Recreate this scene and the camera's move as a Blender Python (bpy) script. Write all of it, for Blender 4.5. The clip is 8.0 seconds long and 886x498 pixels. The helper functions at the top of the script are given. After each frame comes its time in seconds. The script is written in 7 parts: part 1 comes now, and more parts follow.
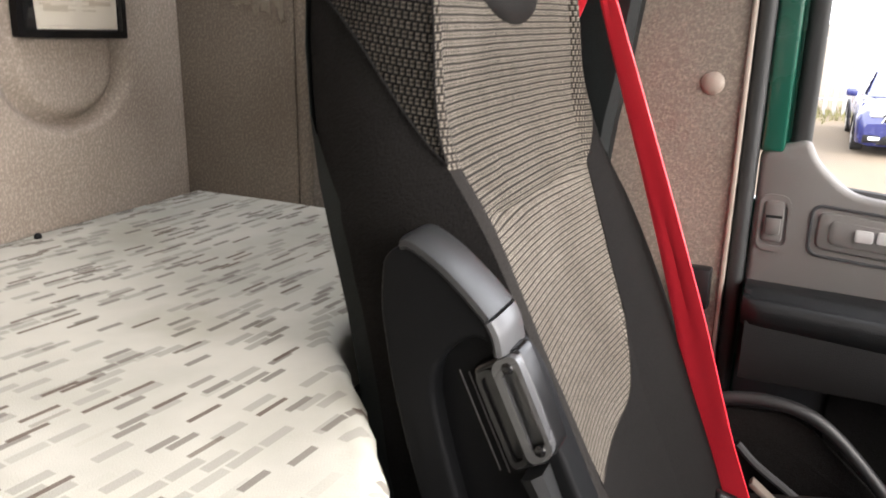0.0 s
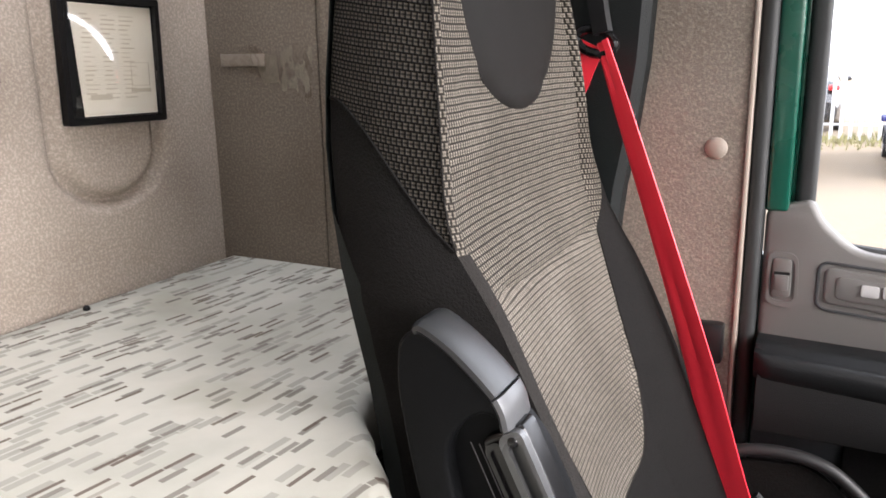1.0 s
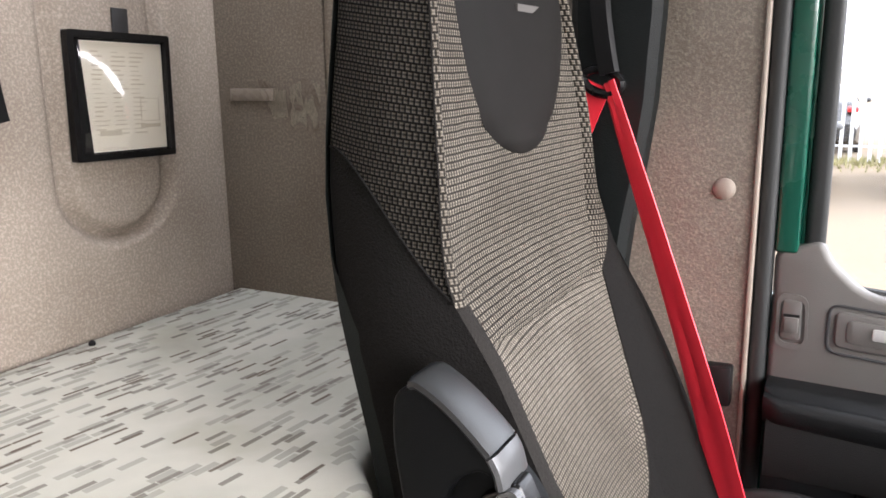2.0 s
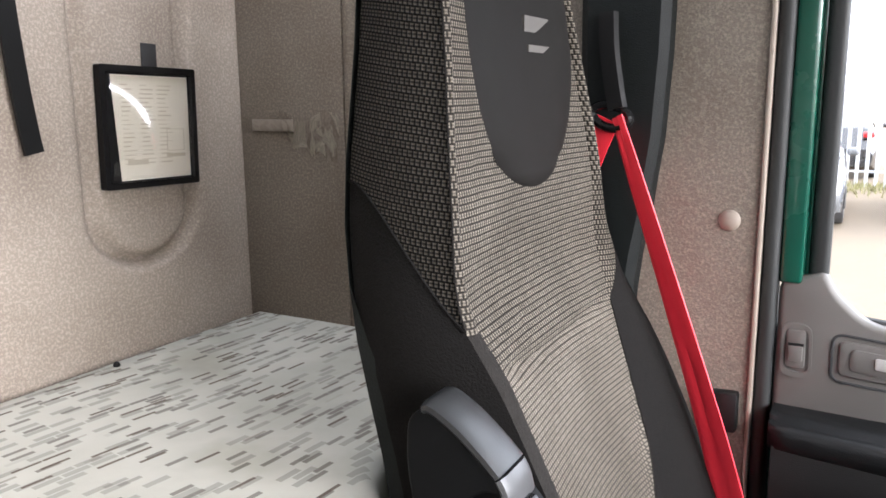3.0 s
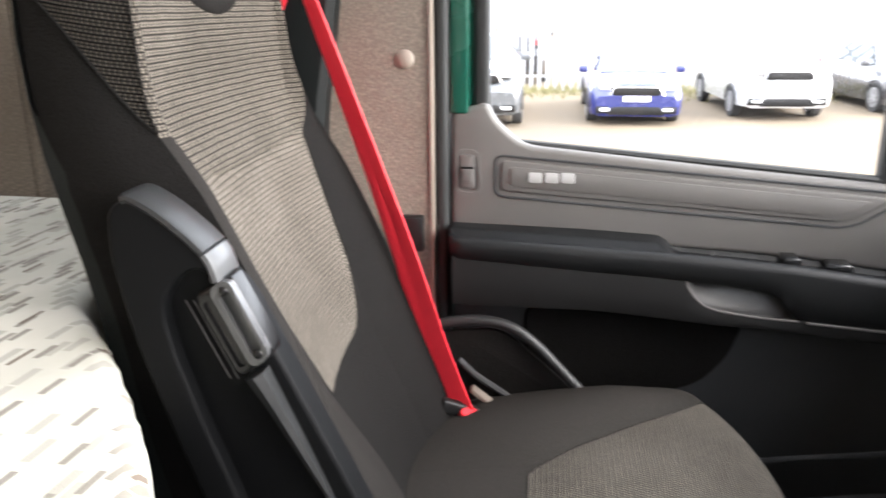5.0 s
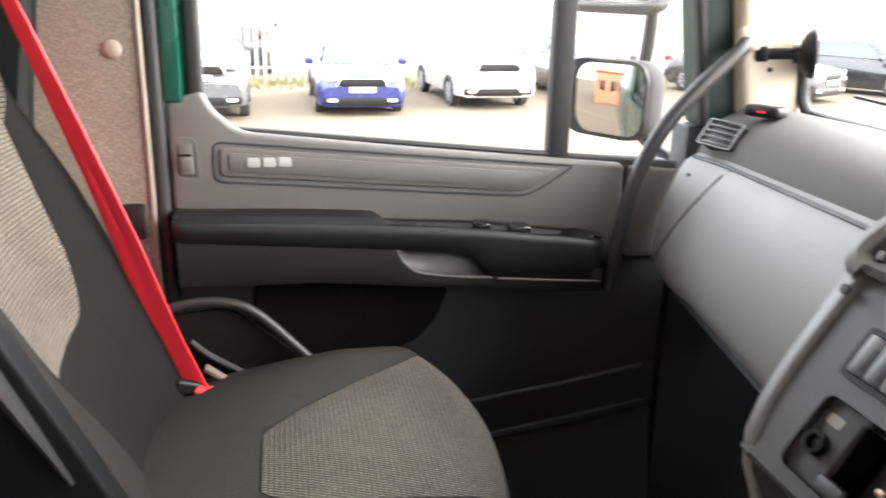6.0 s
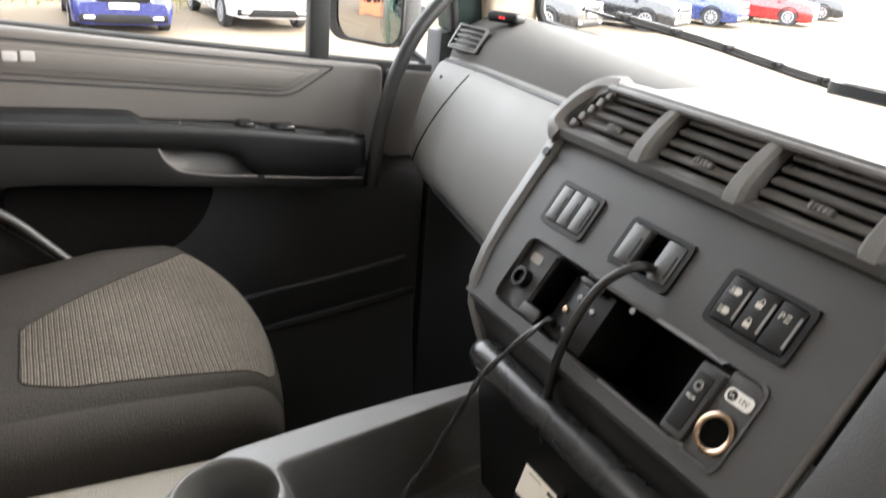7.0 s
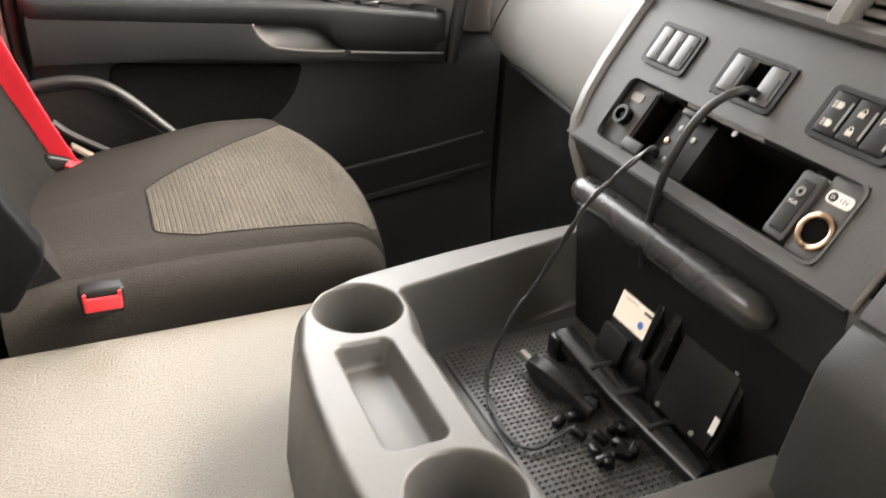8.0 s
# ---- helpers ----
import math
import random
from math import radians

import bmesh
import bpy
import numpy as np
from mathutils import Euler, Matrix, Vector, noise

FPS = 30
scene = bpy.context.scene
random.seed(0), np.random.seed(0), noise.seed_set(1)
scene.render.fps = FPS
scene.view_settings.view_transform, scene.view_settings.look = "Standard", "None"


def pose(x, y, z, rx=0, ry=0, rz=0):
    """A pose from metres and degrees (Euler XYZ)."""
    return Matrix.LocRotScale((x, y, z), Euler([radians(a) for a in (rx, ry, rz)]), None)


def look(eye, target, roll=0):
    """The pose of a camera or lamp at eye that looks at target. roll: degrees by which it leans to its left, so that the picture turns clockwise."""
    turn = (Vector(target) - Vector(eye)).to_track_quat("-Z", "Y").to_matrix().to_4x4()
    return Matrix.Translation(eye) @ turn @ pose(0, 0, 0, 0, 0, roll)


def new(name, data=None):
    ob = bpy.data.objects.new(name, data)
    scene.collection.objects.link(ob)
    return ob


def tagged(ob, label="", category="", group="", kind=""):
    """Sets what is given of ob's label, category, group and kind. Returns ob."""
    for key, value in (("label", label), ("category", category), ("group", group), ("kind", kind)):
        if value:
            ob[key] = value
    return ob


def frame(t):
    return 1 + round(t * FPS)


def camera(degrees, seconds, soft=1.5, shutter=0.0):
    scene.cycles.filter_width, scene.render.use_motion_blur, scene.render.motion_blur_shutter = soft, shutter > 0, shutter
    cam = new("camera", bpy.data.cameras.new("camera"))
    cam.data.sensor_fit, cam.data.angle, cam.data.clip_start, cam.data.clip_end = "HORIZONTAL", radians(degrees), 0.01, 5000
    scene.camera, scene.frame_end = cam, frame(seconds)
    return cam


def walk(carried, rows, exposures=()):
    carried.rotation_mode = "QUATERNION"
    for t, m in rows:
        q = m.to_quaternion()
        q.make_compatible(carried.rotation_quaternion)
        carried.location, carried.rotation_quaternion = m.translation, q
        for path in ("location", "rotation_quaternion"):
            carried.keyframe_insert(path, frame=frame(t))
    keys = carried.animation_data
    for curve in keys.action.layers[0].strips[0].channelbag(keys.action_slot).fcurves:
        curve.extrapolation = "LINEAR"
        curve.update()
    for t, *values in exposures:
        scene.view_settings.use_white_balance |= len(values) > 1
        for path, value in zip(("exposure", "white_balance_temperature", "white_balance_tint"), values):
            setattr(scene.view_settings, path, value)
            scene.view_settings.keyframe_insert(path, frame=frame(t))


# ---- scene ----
cam = camera(57.9, 8.0, soft=1.6, shutter=0.4)
PATH = [
    (0, (0.112, 0.208, 1.223), (-0.661, 1.963, 0.657), 1.1),
    (0.5, (0.155, 0.192, 1.257), (-0.658, 1.947, 0.749), -1.1),
    (1, (0.151, 0.173, 1.278), (-0.711, 1.913, 0.798), -1.0),
    (1.5, (0.165, 0.182, 1.294), (-0.715, 1.92, 0.84), -1.1),
    (2, (0.16, 0.191, 1.305), (-0.742, 1.923, 0.87), -0.8),
    (2.2, (0.16, 0.192, 1.302), (-0.751, 1.923, 0.883), -0.8),
    (3.3, (0.198, 0.148, 1.325), (-0.746, 1.881, 0.946), -0.5),
    (3.5, (0.21, 0.145, 1.292), (-0.659, 1.902, 0.898), -1.0),
    (4, (0.208, 0.133, 1.243), (-0.518, 1.928, 0.74), -1.8),
    (4.2, (0.205, 0.133, 1.225), (-0.462, 1.939, 0.685), -1.8),
    (5.3, (0.231, 0.033, 1.221), (0.194, 1.945, 0.634), 0.2),
    (5.5, (0.231, 0.012, 1.223), (0.339, 1.921, 0.634), 0.6),
    (6, (0.254, -0.039, 1.228), (0.644, 1.829, 0.63), 1.3),
    (6.1, (0.255, -0.051, 1.228), (0.708, 1.802, 0.628), 1.3),
    (6.5, (0.281, -0.104, 1.229), (1.048, 1.629, 0.59), 1.9),
    (7, (0.263, -0.138, 1.196), (1.141, 1.501, 0.459), 4.9),
    (7.5, (0.204, -0.167, 1.166), (1.035, 1.439, 0.311), 5.8),
    (8, (0.17, -0.199, 1.152), (0.904, 1.4, 0.202), 2.9),
]
SKY, SUN = 0.12, 2.0
EXPOSURES = [(0.0, 3.0, 6450, 14), (0.5, 3.07, 6300, 15), (2.0, 3.0, 6150, 14), (3.5, 3.05, 5950, 13), (4.0, 2.91, 6100, 14), (5.5, 3.47, 6250, 11), (6.0, 3.43, 6400, 11), (6.5, 3.5, 6500, 10), (7.0, 3.5, 6500, 10), (7.5, 4.2, 6600, 10), (8.0, 4.32, 7000, 12)]
walk(cam, [(t, look(eye, target, roll)) for t, eye, target, roll in PATH], EXPOSURES)

# ---- world, sun and exposure ----
world = bpy.data.worlds.new("overcast_sky")
scene.world = world
world.use_nodes = True
wn, wl = world.node_tree.nodes, world.node_tree.links
wn.clear()
w_out = wn.new("ShaderNodeOutputWorld")
w_bg = wn.new("ShaderNodeBackground")
w_sky = wn.new("ShaderNodeTexSky")
w_sky.sky_type = "NISHITA"
w_sky.sun_disc = False
w_sky.sun_elevation = radians(29)
w_sky.sun_rotation = radians(120)
w_sky.air_density, w_sky.dust_density, w_sky.ozone_density = 1.0, 4.0, 1.0
w_mix = wn.new("ShaderNodeMix")
w_mix.data_type = "RGBA"
w_mix.inputs[0].default_value = 0.8
w_mix.inputs[7].default_value = (9.0, 9.2, 9.4, 1)
wl.new(w_sky.outputs[0], w_mix.inputs[6])
wl.new(w_mix.outputs[2], w_bg.inputs[0])
w_bg.inputs[1].default_value = SKY
wl.new(w_bg.outputs[0], w_out.inputs[0])

sun_data = bpy.data.lights.new("sun", "SUN")
sun_data.energy, sun_data.angle, sun_data.color = SUN, radians(60), (1.0, 0.96, 0.9)
sun = new("sun", sun_data)
sun.matrix_world = look((3, 0.0, 1.3), (0, 0, 0))


# ---- materials ----
def material(name, base, rough=0.6, metal=0.0, grain=0.0, grain_scale=300.0, wear=0.12, wear_scale=9.0, bump=0.1, coat=0.0, spec=0.5):
    """A plain surface with fine grain, broad wear and relief."""
    mat = bpy.data.materials.new(name)
    mat.use_nodes = True
    nt = mat.node_tree
    n, l = nt.nodes, nt.links
    b = n["Principled BSDF"]
    b.inputs["Roughness"].default_value = rough
    b.inputs["Metallic"].default_value = metal
    b.inputs["Coat Weight"].default_value = coat
    b.inputs["Specular IOR Level"].default_value = spec
    tc = n.new("ShaderNodeTexCoord")
    fine = n.new("ShaderNodeTexNoise")
    fine.inputs["Scale"].default_value = grain_scale
    fine.inputs["Detail"].default_value = 3
    broad = n.new("ShaderNodeTexNoise")
    broad.inputs["Scale"].default_value = wear_scale
    broad.inputs["Detail"].default_value = 5
    for t in (fine, broad):
        l.new(tc.outputs["Object"], t.inputs["Vector"])
    add = n.new("ShaderNodeMath")
    add.operation = "MULTIPLY_ADD"
    l.new(fine.outputs[0], add.inputs[0])
    add.inputs[1].default_value = grain
    add.inputs[2].default_value = 1.0 - 0.5 * grain - 0.5 * wear
    add2 = n.new("ShaderNodeMath")
    add2.operation = "MULTIPLY_ADD"
    l.new(broad.outputs[0], add2.inputs[0])
    add2.inputs[1].default_value = wear
    l.new(add.outputs[0], add2.inputs[2])
    mul = n.new("ShaderNodeMix")
    mul.data_type, mul.blend_type = "RGBA", "MULTIPLY"
    mul.inputs[0].default_value = 1.0
    mul.inputs[6].default_value = (*base, 1)
    l.new(add2.outputs[0], mul.inputs[7])
    l.new(mul.outputs[2], b.inputs["Base Color"])
    ro = n.new("ShaderNodeMath")
    ro.operation = "MULTIPLY_ADD"
    l.new(broad.outputs[0], ro.inputs[0])
    ro.inputs[1].default_value = 0.25
    ro.inputs[2].default_value = rough - 0.12
    l.new(ro.outputs[0], b.inputs["Roughness"])
    bp = n.new("ShaderNodeBump")
    bp.inputs["Strength"].default_value = bump
    bp.inputs["Distance"].default_value = 0.002
    l.new(fine.outputs[0], bp.inputs["Height"])
    l.new(bp.outputs[0], b.inputs["Normal"])
    return mat


def nodes_of(mat):
    return mat.node_tree.nodes, mat.node_tree.links, mat.node_tree.nodes["Principled BSDF"]


def ramp(n, stops):
    r = n.new("ShaderNodeValToRGB")
    e = r.color_ramp.elements
    while len(e) < len(stops):
        e.new(0.5)
    for i, (p, c) in enumerate(stops):
        e[i].position, e[i].color = p, (*c, 1)
    return r


def carpet(name, light, dark):
    """Short needle-felt lining with dark flecks, worn and stained in broad patches."""
    mat = material(name, light, rough=0.95, bump=0.6, grain_scale=260, wear=0.0, spec=0.1)
    n, l, b = nodes_of(mat)
    tc = n.new("ShaderNodeTexCoord")
    fleck = n.new("ShaderNodeTexNoise")
    fleck.inputs["Scale"].default_value, fleck.inputs["Detail"].default_value = 230, 3
    fleck.inputs["Roughness"].default_value = 0.75
    stain = n.new("ShaderNodeTexNoise")
    stain.inputs["Scale"].default_value, stain.inputs["Detail"].default_value = 5, 6
    l.new(tc.outputs["Object"], fleck.inputs["Vector"])
    l.new(tc.outputs["Object"], stain.inputs["Vector"])
    r = ramp(n, [(0.36, dark), (0.46, [0.75 * v for v in light]), (0.56, light), (0.72, [min(1, 1.25 * v) for v in light])])
    l.new(fleck.outputs[0], r.inputs[0])
    s = ramp(n, [(0.3, (0.78, 0.76, 0.74)), (0.65, (1, 1, 1))])
    l.new(stain.outputs[0], s.inputs[0])
    m = n.new("ShaderNodeMix")
    m.data_type, m.blend_type = "RGBA", "MULTIPLY"
    m.inputs[0].default_value = 1
    l.new(r.outputs[0], m.inputs[6])
    l.new(s.outputs[0], m.inputs[7])
    l.new(m.outputs[2], b.inputs["Base Color"])
    return mat


def woven(name, light, dark, width, height, depth=0.5, gap=0.24, wave=0.007, line=0.5):
    """Ribbed upholstery: rows of short raised stitches over a darker ground, laid along the piece's own UV in metres."""
    mat = material(name, light, rough=0.9, bump=0.2, spec=0.15)
    n, l, b = nodes_of(mat)
    uv = n.new("ShaderNodeUVMap")
    wob = n.new("ShaderNodeTexNoise")
    wob.inputs["Scale"].default_value = 14
    l.new(uv.outputs[0], wob.inputs["Vector"])
    mixv = n.new("ShaderNodeVectorMath")
    mixv.operation = "MULTIPLY_ADD"
    l.new(wob.outputs["Color"], mixv.inputs[0])
    mixv.inputs[1].default_value = (0.7 * wave, wave, 0)
    l.new(uv.outputs[0], mixv.inputs[2])
    br = n.new("ShaderNodeTexBrick")
    l.new(mixv.outputs[0], br.inputs["Vector"])
    br.offset = 0.5
    for key, v in (("Scale", 1.0), ("Mortar Size", height * gap), ("Mortar Smooth", 0.9), ("Bias", 0.0), ("Brick Width", width), ("Row Height", height)):
        br.inputs[key].default_value = v
    br.inputs["Color1"].default_value = (*light, 1)
    br.inputs["Color2"].default_value = (*[0.78 * v for v in light], 1)
    br.inputs["Mortar"].default_value = (*dark, 1)
    # thin bright threads between the rows of stitches
    wv = n.new("ShaderNodeTexWave")
    wv.bands_direction = "Y"
    l.new(mixv.outputs[0], wv.inputs["Vector"])
    wv.inputs["Scale"].default_value = 0.31416 / (height / 2)
    thread = ramp(n, [(0.25, (line, line, line)), (0.75, (1.15, 1.15, 1.15))])
    l.new(wv.outputs["Fac"], thread.inputs[0])
    worn = n.new("ShaderNodeTexNoise")
    worn.inputs["Scale"].default_value, worn.inputs["Detail"].default_value = 7, 4
    l.new(uv.outputs[0], worn.inputs["Vector"])
    wr = ramp(n, [(0.3, (0.78, 0.77, 0.76)), (0.65, (1, 1, 1))])
    l.new(worn.outputs[0], wr.inputs[0])
    m = n.new("ShaderNodeMix")
    m.data_type, m.blend_type = "RGBA", "MULTIPLY"
    m.inputs[0].default_value = 1
    l.new(br.outputs["Color"], m.inputs[6])
    l.new(wr.outputs[0], m.inputs[7])
    m2 = n.new("ShaderNodeMix")
    m2.data_type, m2.blend_type = "RGBA", "MULTIPLY"
    m2.inputs[0].default_value = 1
    l.new(m.outputs[2], m2.inputs[6])
    l.new(thread.outputs[0], m2.inputs[7])
    l.new(m2.outputs[2], b.inputs["Base Color"])
    bp = n.new("ShaderNodeBump")
    bp.invert = True
    bp.inputs["Strength"].default_value = depth
    bp.inputs["Distance"].default_value = 0.002
    l.new(br.outputs["Fac"], bp.inputs["Height"])
    l.new(bp.outputs[0], b.inputs["Normal"])
    return mat


def mattress_cloth(name):
    """Pale ticking printed with rows of short grey and brown strokes."""
    mat = material(name, (0.6, 0.58, 0.5), rough=0.9, bump=0.25, grain_scale=700, spec=0.1)
    n, l, b = nodes_of(mat)
    tc = n.new("ShaderNodeTexCoord")
    turn = n.new("ShaderNodeMapping")
    turn.inputs["Location"].default_value = (20.3, 31.7, 0)
    turn.inputs["Rotation"].default_value = (0, 0, radians(-84))
    l.new(tc.outputs["Object"], turn.inputs[0])
    base = n.new("ShaderNodeTexNoise")
    base.inputs["Scale"].default_value, base.inputs["Detail"].default_value = 6, 6
    l.new(tc.outputs["Object"], base.inputs["Vector"])
    last = ramp(n, [(0.3, (0.375, 0.370, 0.322)), (0.55, (0.47, 0.463, 0.408)), (0.75, (0.52, 0.512, 0.454))])
    l.new(base.outputs[0], last.inputs[0])
    prev = last.outputs[0]
    for width, row, share, colour, strength, shift in ((0.034, 0.0120, 0.27, (0.29, 0.285, 0.25), 0.75, 0.0), (0.030, 0.0090, 0.13, (0.17, 0.158, 0.138), 0.85, 3.1), (0.036, 0.0065, 0.065, (0.105, 0.078, 0.062), 0.88, 7.7)):
        mv = n.new("ShaderNodeVectorMath")
        mv.inputs[1].default_value = (shift, shift * 0.37, 0)
        l.new(turn.outputs[0], mv.inputs[0])
        br = n.new("ShaderNodeTexBrick")
        br.offset, br.offset_frequency = 0.37, 2
        l.new(mv.outputs[0], br.inputs["Vector"])
        for key, v in (("Scale", 1.0), ("Mortar Size", row * 0.12), ("Mortar Smooth", 0.3), ("Bias", 0.0), ("Brick Width", width), ("Row Height", row)):
            br.inputs[key].default_value = v
        br.inputs["Color1"].default_value, br.inputs["Color2"].default_value = (0, 0, 0, 1), (1, 1, 1, 1)
        br.inputs["Mortar"].default_value = (0.5, 0.5, 0.5, 1)
        r = ramp(n, [(share - 0.02, (strength,) * 3), (share, (0, 0, 0))])
        l.new(br.outputs["Color"], r.inputs[0])
        m = n.new("ShaderNodeMix")
        m.data_type = "RGBA"
        l.new(r.outputs[0], m.inputs[0])
        l.new(prev, m.inputs[6])
        m.inputs[7].default_value = (*colour, 1)
        prev = m.outputs[2]
    stain = n.new("ShaderNodeTexNoise")
    stain.inputs["Scale"].default_value, stain.inputs["Detail"].default_value = 4.3, 4
    l.new(tc.outputs["Object"], stain.inputs["Vector"])
    sr = ramp(n, [(0.30, (0.80, 0.79, 0.76)), (0.42, (1, 1, 1))])
    l.new(stain.outputs[0], sr.inputs[0])
    m = n.new("ShaderNodeMix")
    m.data_type, m.blend_type = "RGBA", "MULTIPLY"
    m.inputs[0].default_value = 1
    l.new(prev, m.inputs[6])
    l.new(sr.outputs[0], m.inputs[7])
    l.new(m.outputs[2], b.inputs["Base Color"])
    return mat


def glass(name, tint=(1, 1, 1), rough=0.02, least=0.04):
    mat = bpy.data.materials.new(name)
    mat.use_nodes = True
    n, l = mat.node_tree.nodes, mat.node_tree.links
    n.clear()
    out = n.new("ShaderNodeOutputMaterial")
    mix = n.new("ShaderNodeMixShader")
    tr = n.new("ShaderNodeBsdfTransparent")
    tr.inputs[0].default_value = (*tint, 1)
    gl = n.new("ShaderNodeBsdfGlossy")
    gl.inputs["Roughness"].default_value = rough
    lw = n.new("ShaderNodeLayerWeight")
    lw.inputs[0].default_value = 0.5
    p5 = n.new("ShaderNodeMath")
    p5.operation = "POWER"
    p5.inputs[1].default_value = 5
    l.new(lw.outputs["Facing"], p5.inputs[0])
    fr = n.new("ShaderNodeMath")
    fr.operation = "MULTIPLY_ADD"
    fr.inputs[1].default_value, fr.inputs[2].default_value = 1 - least, least
    l.new(p5.outputs[0], fr.inputs[0])
    l.new(fr.outputs[0], mix.inputs[0])
    l.new(tr.outputs[0], mix.inputs[1])
    l.new(gl.outputs[0], mix.inputs[2])
    l.new(mix.outputs[0], out.inputs[0])
    return mat


# roof lining is out of view, kept pale to bounce light into the cab
HEADLINER = carpet("headliner_felt", (0.74, 0.69, 0.62), (0.60, 0.55, 0.48))
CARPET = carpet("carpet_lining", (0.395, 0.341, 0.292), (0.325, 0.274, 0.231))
# rear wall carpet again, coloured darker for the shade on the side panels
CARPET_PILLAR_SHADED = carpet("pillar_carpet_shaded", (0.190, 0.167, 0.142), (0.157, 0.135, 0.114))
BUNK_END_SHADED = carpet("bunk_end_carpet_shaded", (0.186, 0.158, 0.128), (0.150, 0.125, 0.101))
TICKING = mattress_cloth("mattress_ticking")
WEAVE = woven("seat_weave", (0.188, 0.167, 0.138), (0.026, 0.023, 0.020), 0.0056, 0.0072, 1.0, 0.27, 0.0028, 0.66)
# the seat's weave again, darkened for the wing's shaded side
WEAVE_SHADED = woven("seat_weave_shaded", (0.056, 0.049, 0.040), (0.0052, 0.0048, 0.0042), 0.0050, 0.0076, 1.0, 0.21, 0.003, 0.22)
WEAVE_FINE = woven("seat_weave_fine", (0.205, 0.182, 0.153), (0.040, 0.036, 0.030), 0.0050, 0.0058, 0.9, 0.27, 0.002, 0.78)
WEAVE_CUSHION = woven("seat_weave_cushion", (0.168, 0.150, 0.125), (0.040, 0.036, 0.030), 0.0046, 0.0072, 1.0, 0.22, 0.002, 0.42)
CLOTH = material("seat_cloth", (0.0100, 0.0095, 0.0092), rough=0.92, grain=0.8, grain_scale=420, bump=0.6, spec=0.04, wear=0.3)
CLOTH_GREY = material("seat_cloth_grey", (0.0170, 0.0157, 0.0146), rough=0.9, grain=0.8, grain_scale=420, bump=0.6, spec=0.05)
CLOTH_CUSHION = material("cushion_cloth", (0.0275, 0.0250, 0.0225), rough=0.9, grain=0.8, grain_scale=420, bump=0.6, spec=0.05)
SHELL = material("seat_shell", (0.0050, 0.0066, 0.0066), rough=0.6, spec=0.2, bump=0.3, grain_scale=500)
ARM = material("armrest_plastic", (0.017, 0.0178, 0.0184), rough=0.30, bump=0.15, grain_scale=800)
BLACK = material("black_plastic", (0.0085, 0.0085, 0.0088), rough=0.42, spec=0.2, bump=0.1)
GLOSS = material("glossy_black_plastic", (0.007, 0.007, 0.0075), rough=0.24, bump=0.03, spec=0.35)
DARK = material("dark_plastic", (0.024, 0.024, 0.025), rough=0.55, bump=0.25, grain_scale=700)
DOOR_GREY = material("door_grey_plastic", (0.092, 0.087, 0.083), rough=0.55, bump=0.2, grain_scale=600)
DOOR_DARK = material("door_dark_plastic", (0.038, 0.0395, 0.0415), spec=0.20, rough=0.5, bump=0.25, grain_scale=600)
DOOR_MID = material("door_mid_plastic", (0.0125, 0.0125, 0.0127), spec=0.10, rough=0.6, bump=0.25, grain_scale=600)
DASH = material("dash_panel_plastic", (0.033, 0.0328, 0.0322), rough=0.5, bump=0.2, grain_scale=700)
DASH_GREY = material("dash_grey_plastic", (0.180, 0.177, 0.170), rough=0.52, bump=0.25, grain_scale=500)
DASH_TOP = material("dash_top_plastic", (0.108, 0.105, 0.100), rough=0.46, bump=0.3, grain_scale=500)
PAD_TOP = material("dash_pad_plastic", (0.088, 0.0855, 0.082), rough=0.8, bump=0.3, grain_scale=500, spec=0.15)
CONSOLE = material("console_plastic", (0.066, 0.0645, 0.062), rough=0.36, bump=0.2, grain_scale=700)
BORDER = material("panel_border_plastic", (0.112, 0.110, 0.107), rough=0.42, bump=0.15, grain_scale=700)
WORN_STEEL = material("dull_screw_steel", (0.16, 0.155, 0.15), rough=0.5, metal=1.0, bump=0.05)
RUBBER = material("rubber_mat", (0.045, 0.044, 0.043), rough=0.4, bump=0.2)
SEAL = material("door_seal_rubber", (0.012, 0.0135, 0.014), rough=0.6)
VINYL = material("tunnel_vinyl", (0.165, 0.152, 0.129), rough=0.5, grain=0.25, grain_scale=380, bump=0.9, wear=0.25)
RED = material("red_webbing", (1.0, 0.042, 0.068), rough=0.38, grain=0.2, grain_scale=600, bump=0.2)
RED_PLASTIC = material("red_plastic", (0.75, 0.03, 0.04), rough=0.35)
GREEN = material("green_paint", (0.003, 0.055, 0.036), rough=0.25, coat=0.6, bump=0.0)
# cab green darkened for the shade on the front pillar
GREEN_SHADED = material("green_paint_shaded", (0.004, 0.017, 0.014), rough=0.5, bump=0.1)
CREAM = material("cream_trim", (0.62, 0.53, 0.42), rough=0.5, bump=0.1)
METAL = material("steel", (0.55, 0.55, 0.56), rough=0.3, metal=1.0, bump=0.05)
BRASS = material("brass_ring", (0.46, 0.34, 0.25), rough=0.3, metal=1.0, bump=0.05)
WHITE = material("white_print", (0.75, 0.75, 0.72), rough=0.6, bump=0.0)
SILVER = material("silver_badge", (0.33, 0.33, 0.325), rough=0.4, bump=0.0)
PAPER = material("paper", (0.84, 0.78, 0.67), rough=0.8, bump=0.05)
PRINT = material("grey_print", (0.30, 0.27, 0.23), rough=0.8, bump=0.0)
GLASS = glass("window_glass")
TAPE = glass("clear_tape", (0.9, 0.89, 0.87), 0.08, 0.12)
COVER = glass("plastic_cover", (0.97, 0.97, 0.96), 0.12, 0.20)
CAP = material("beige_cap", (0.23, 0.195, 0.163), rough=0.5)
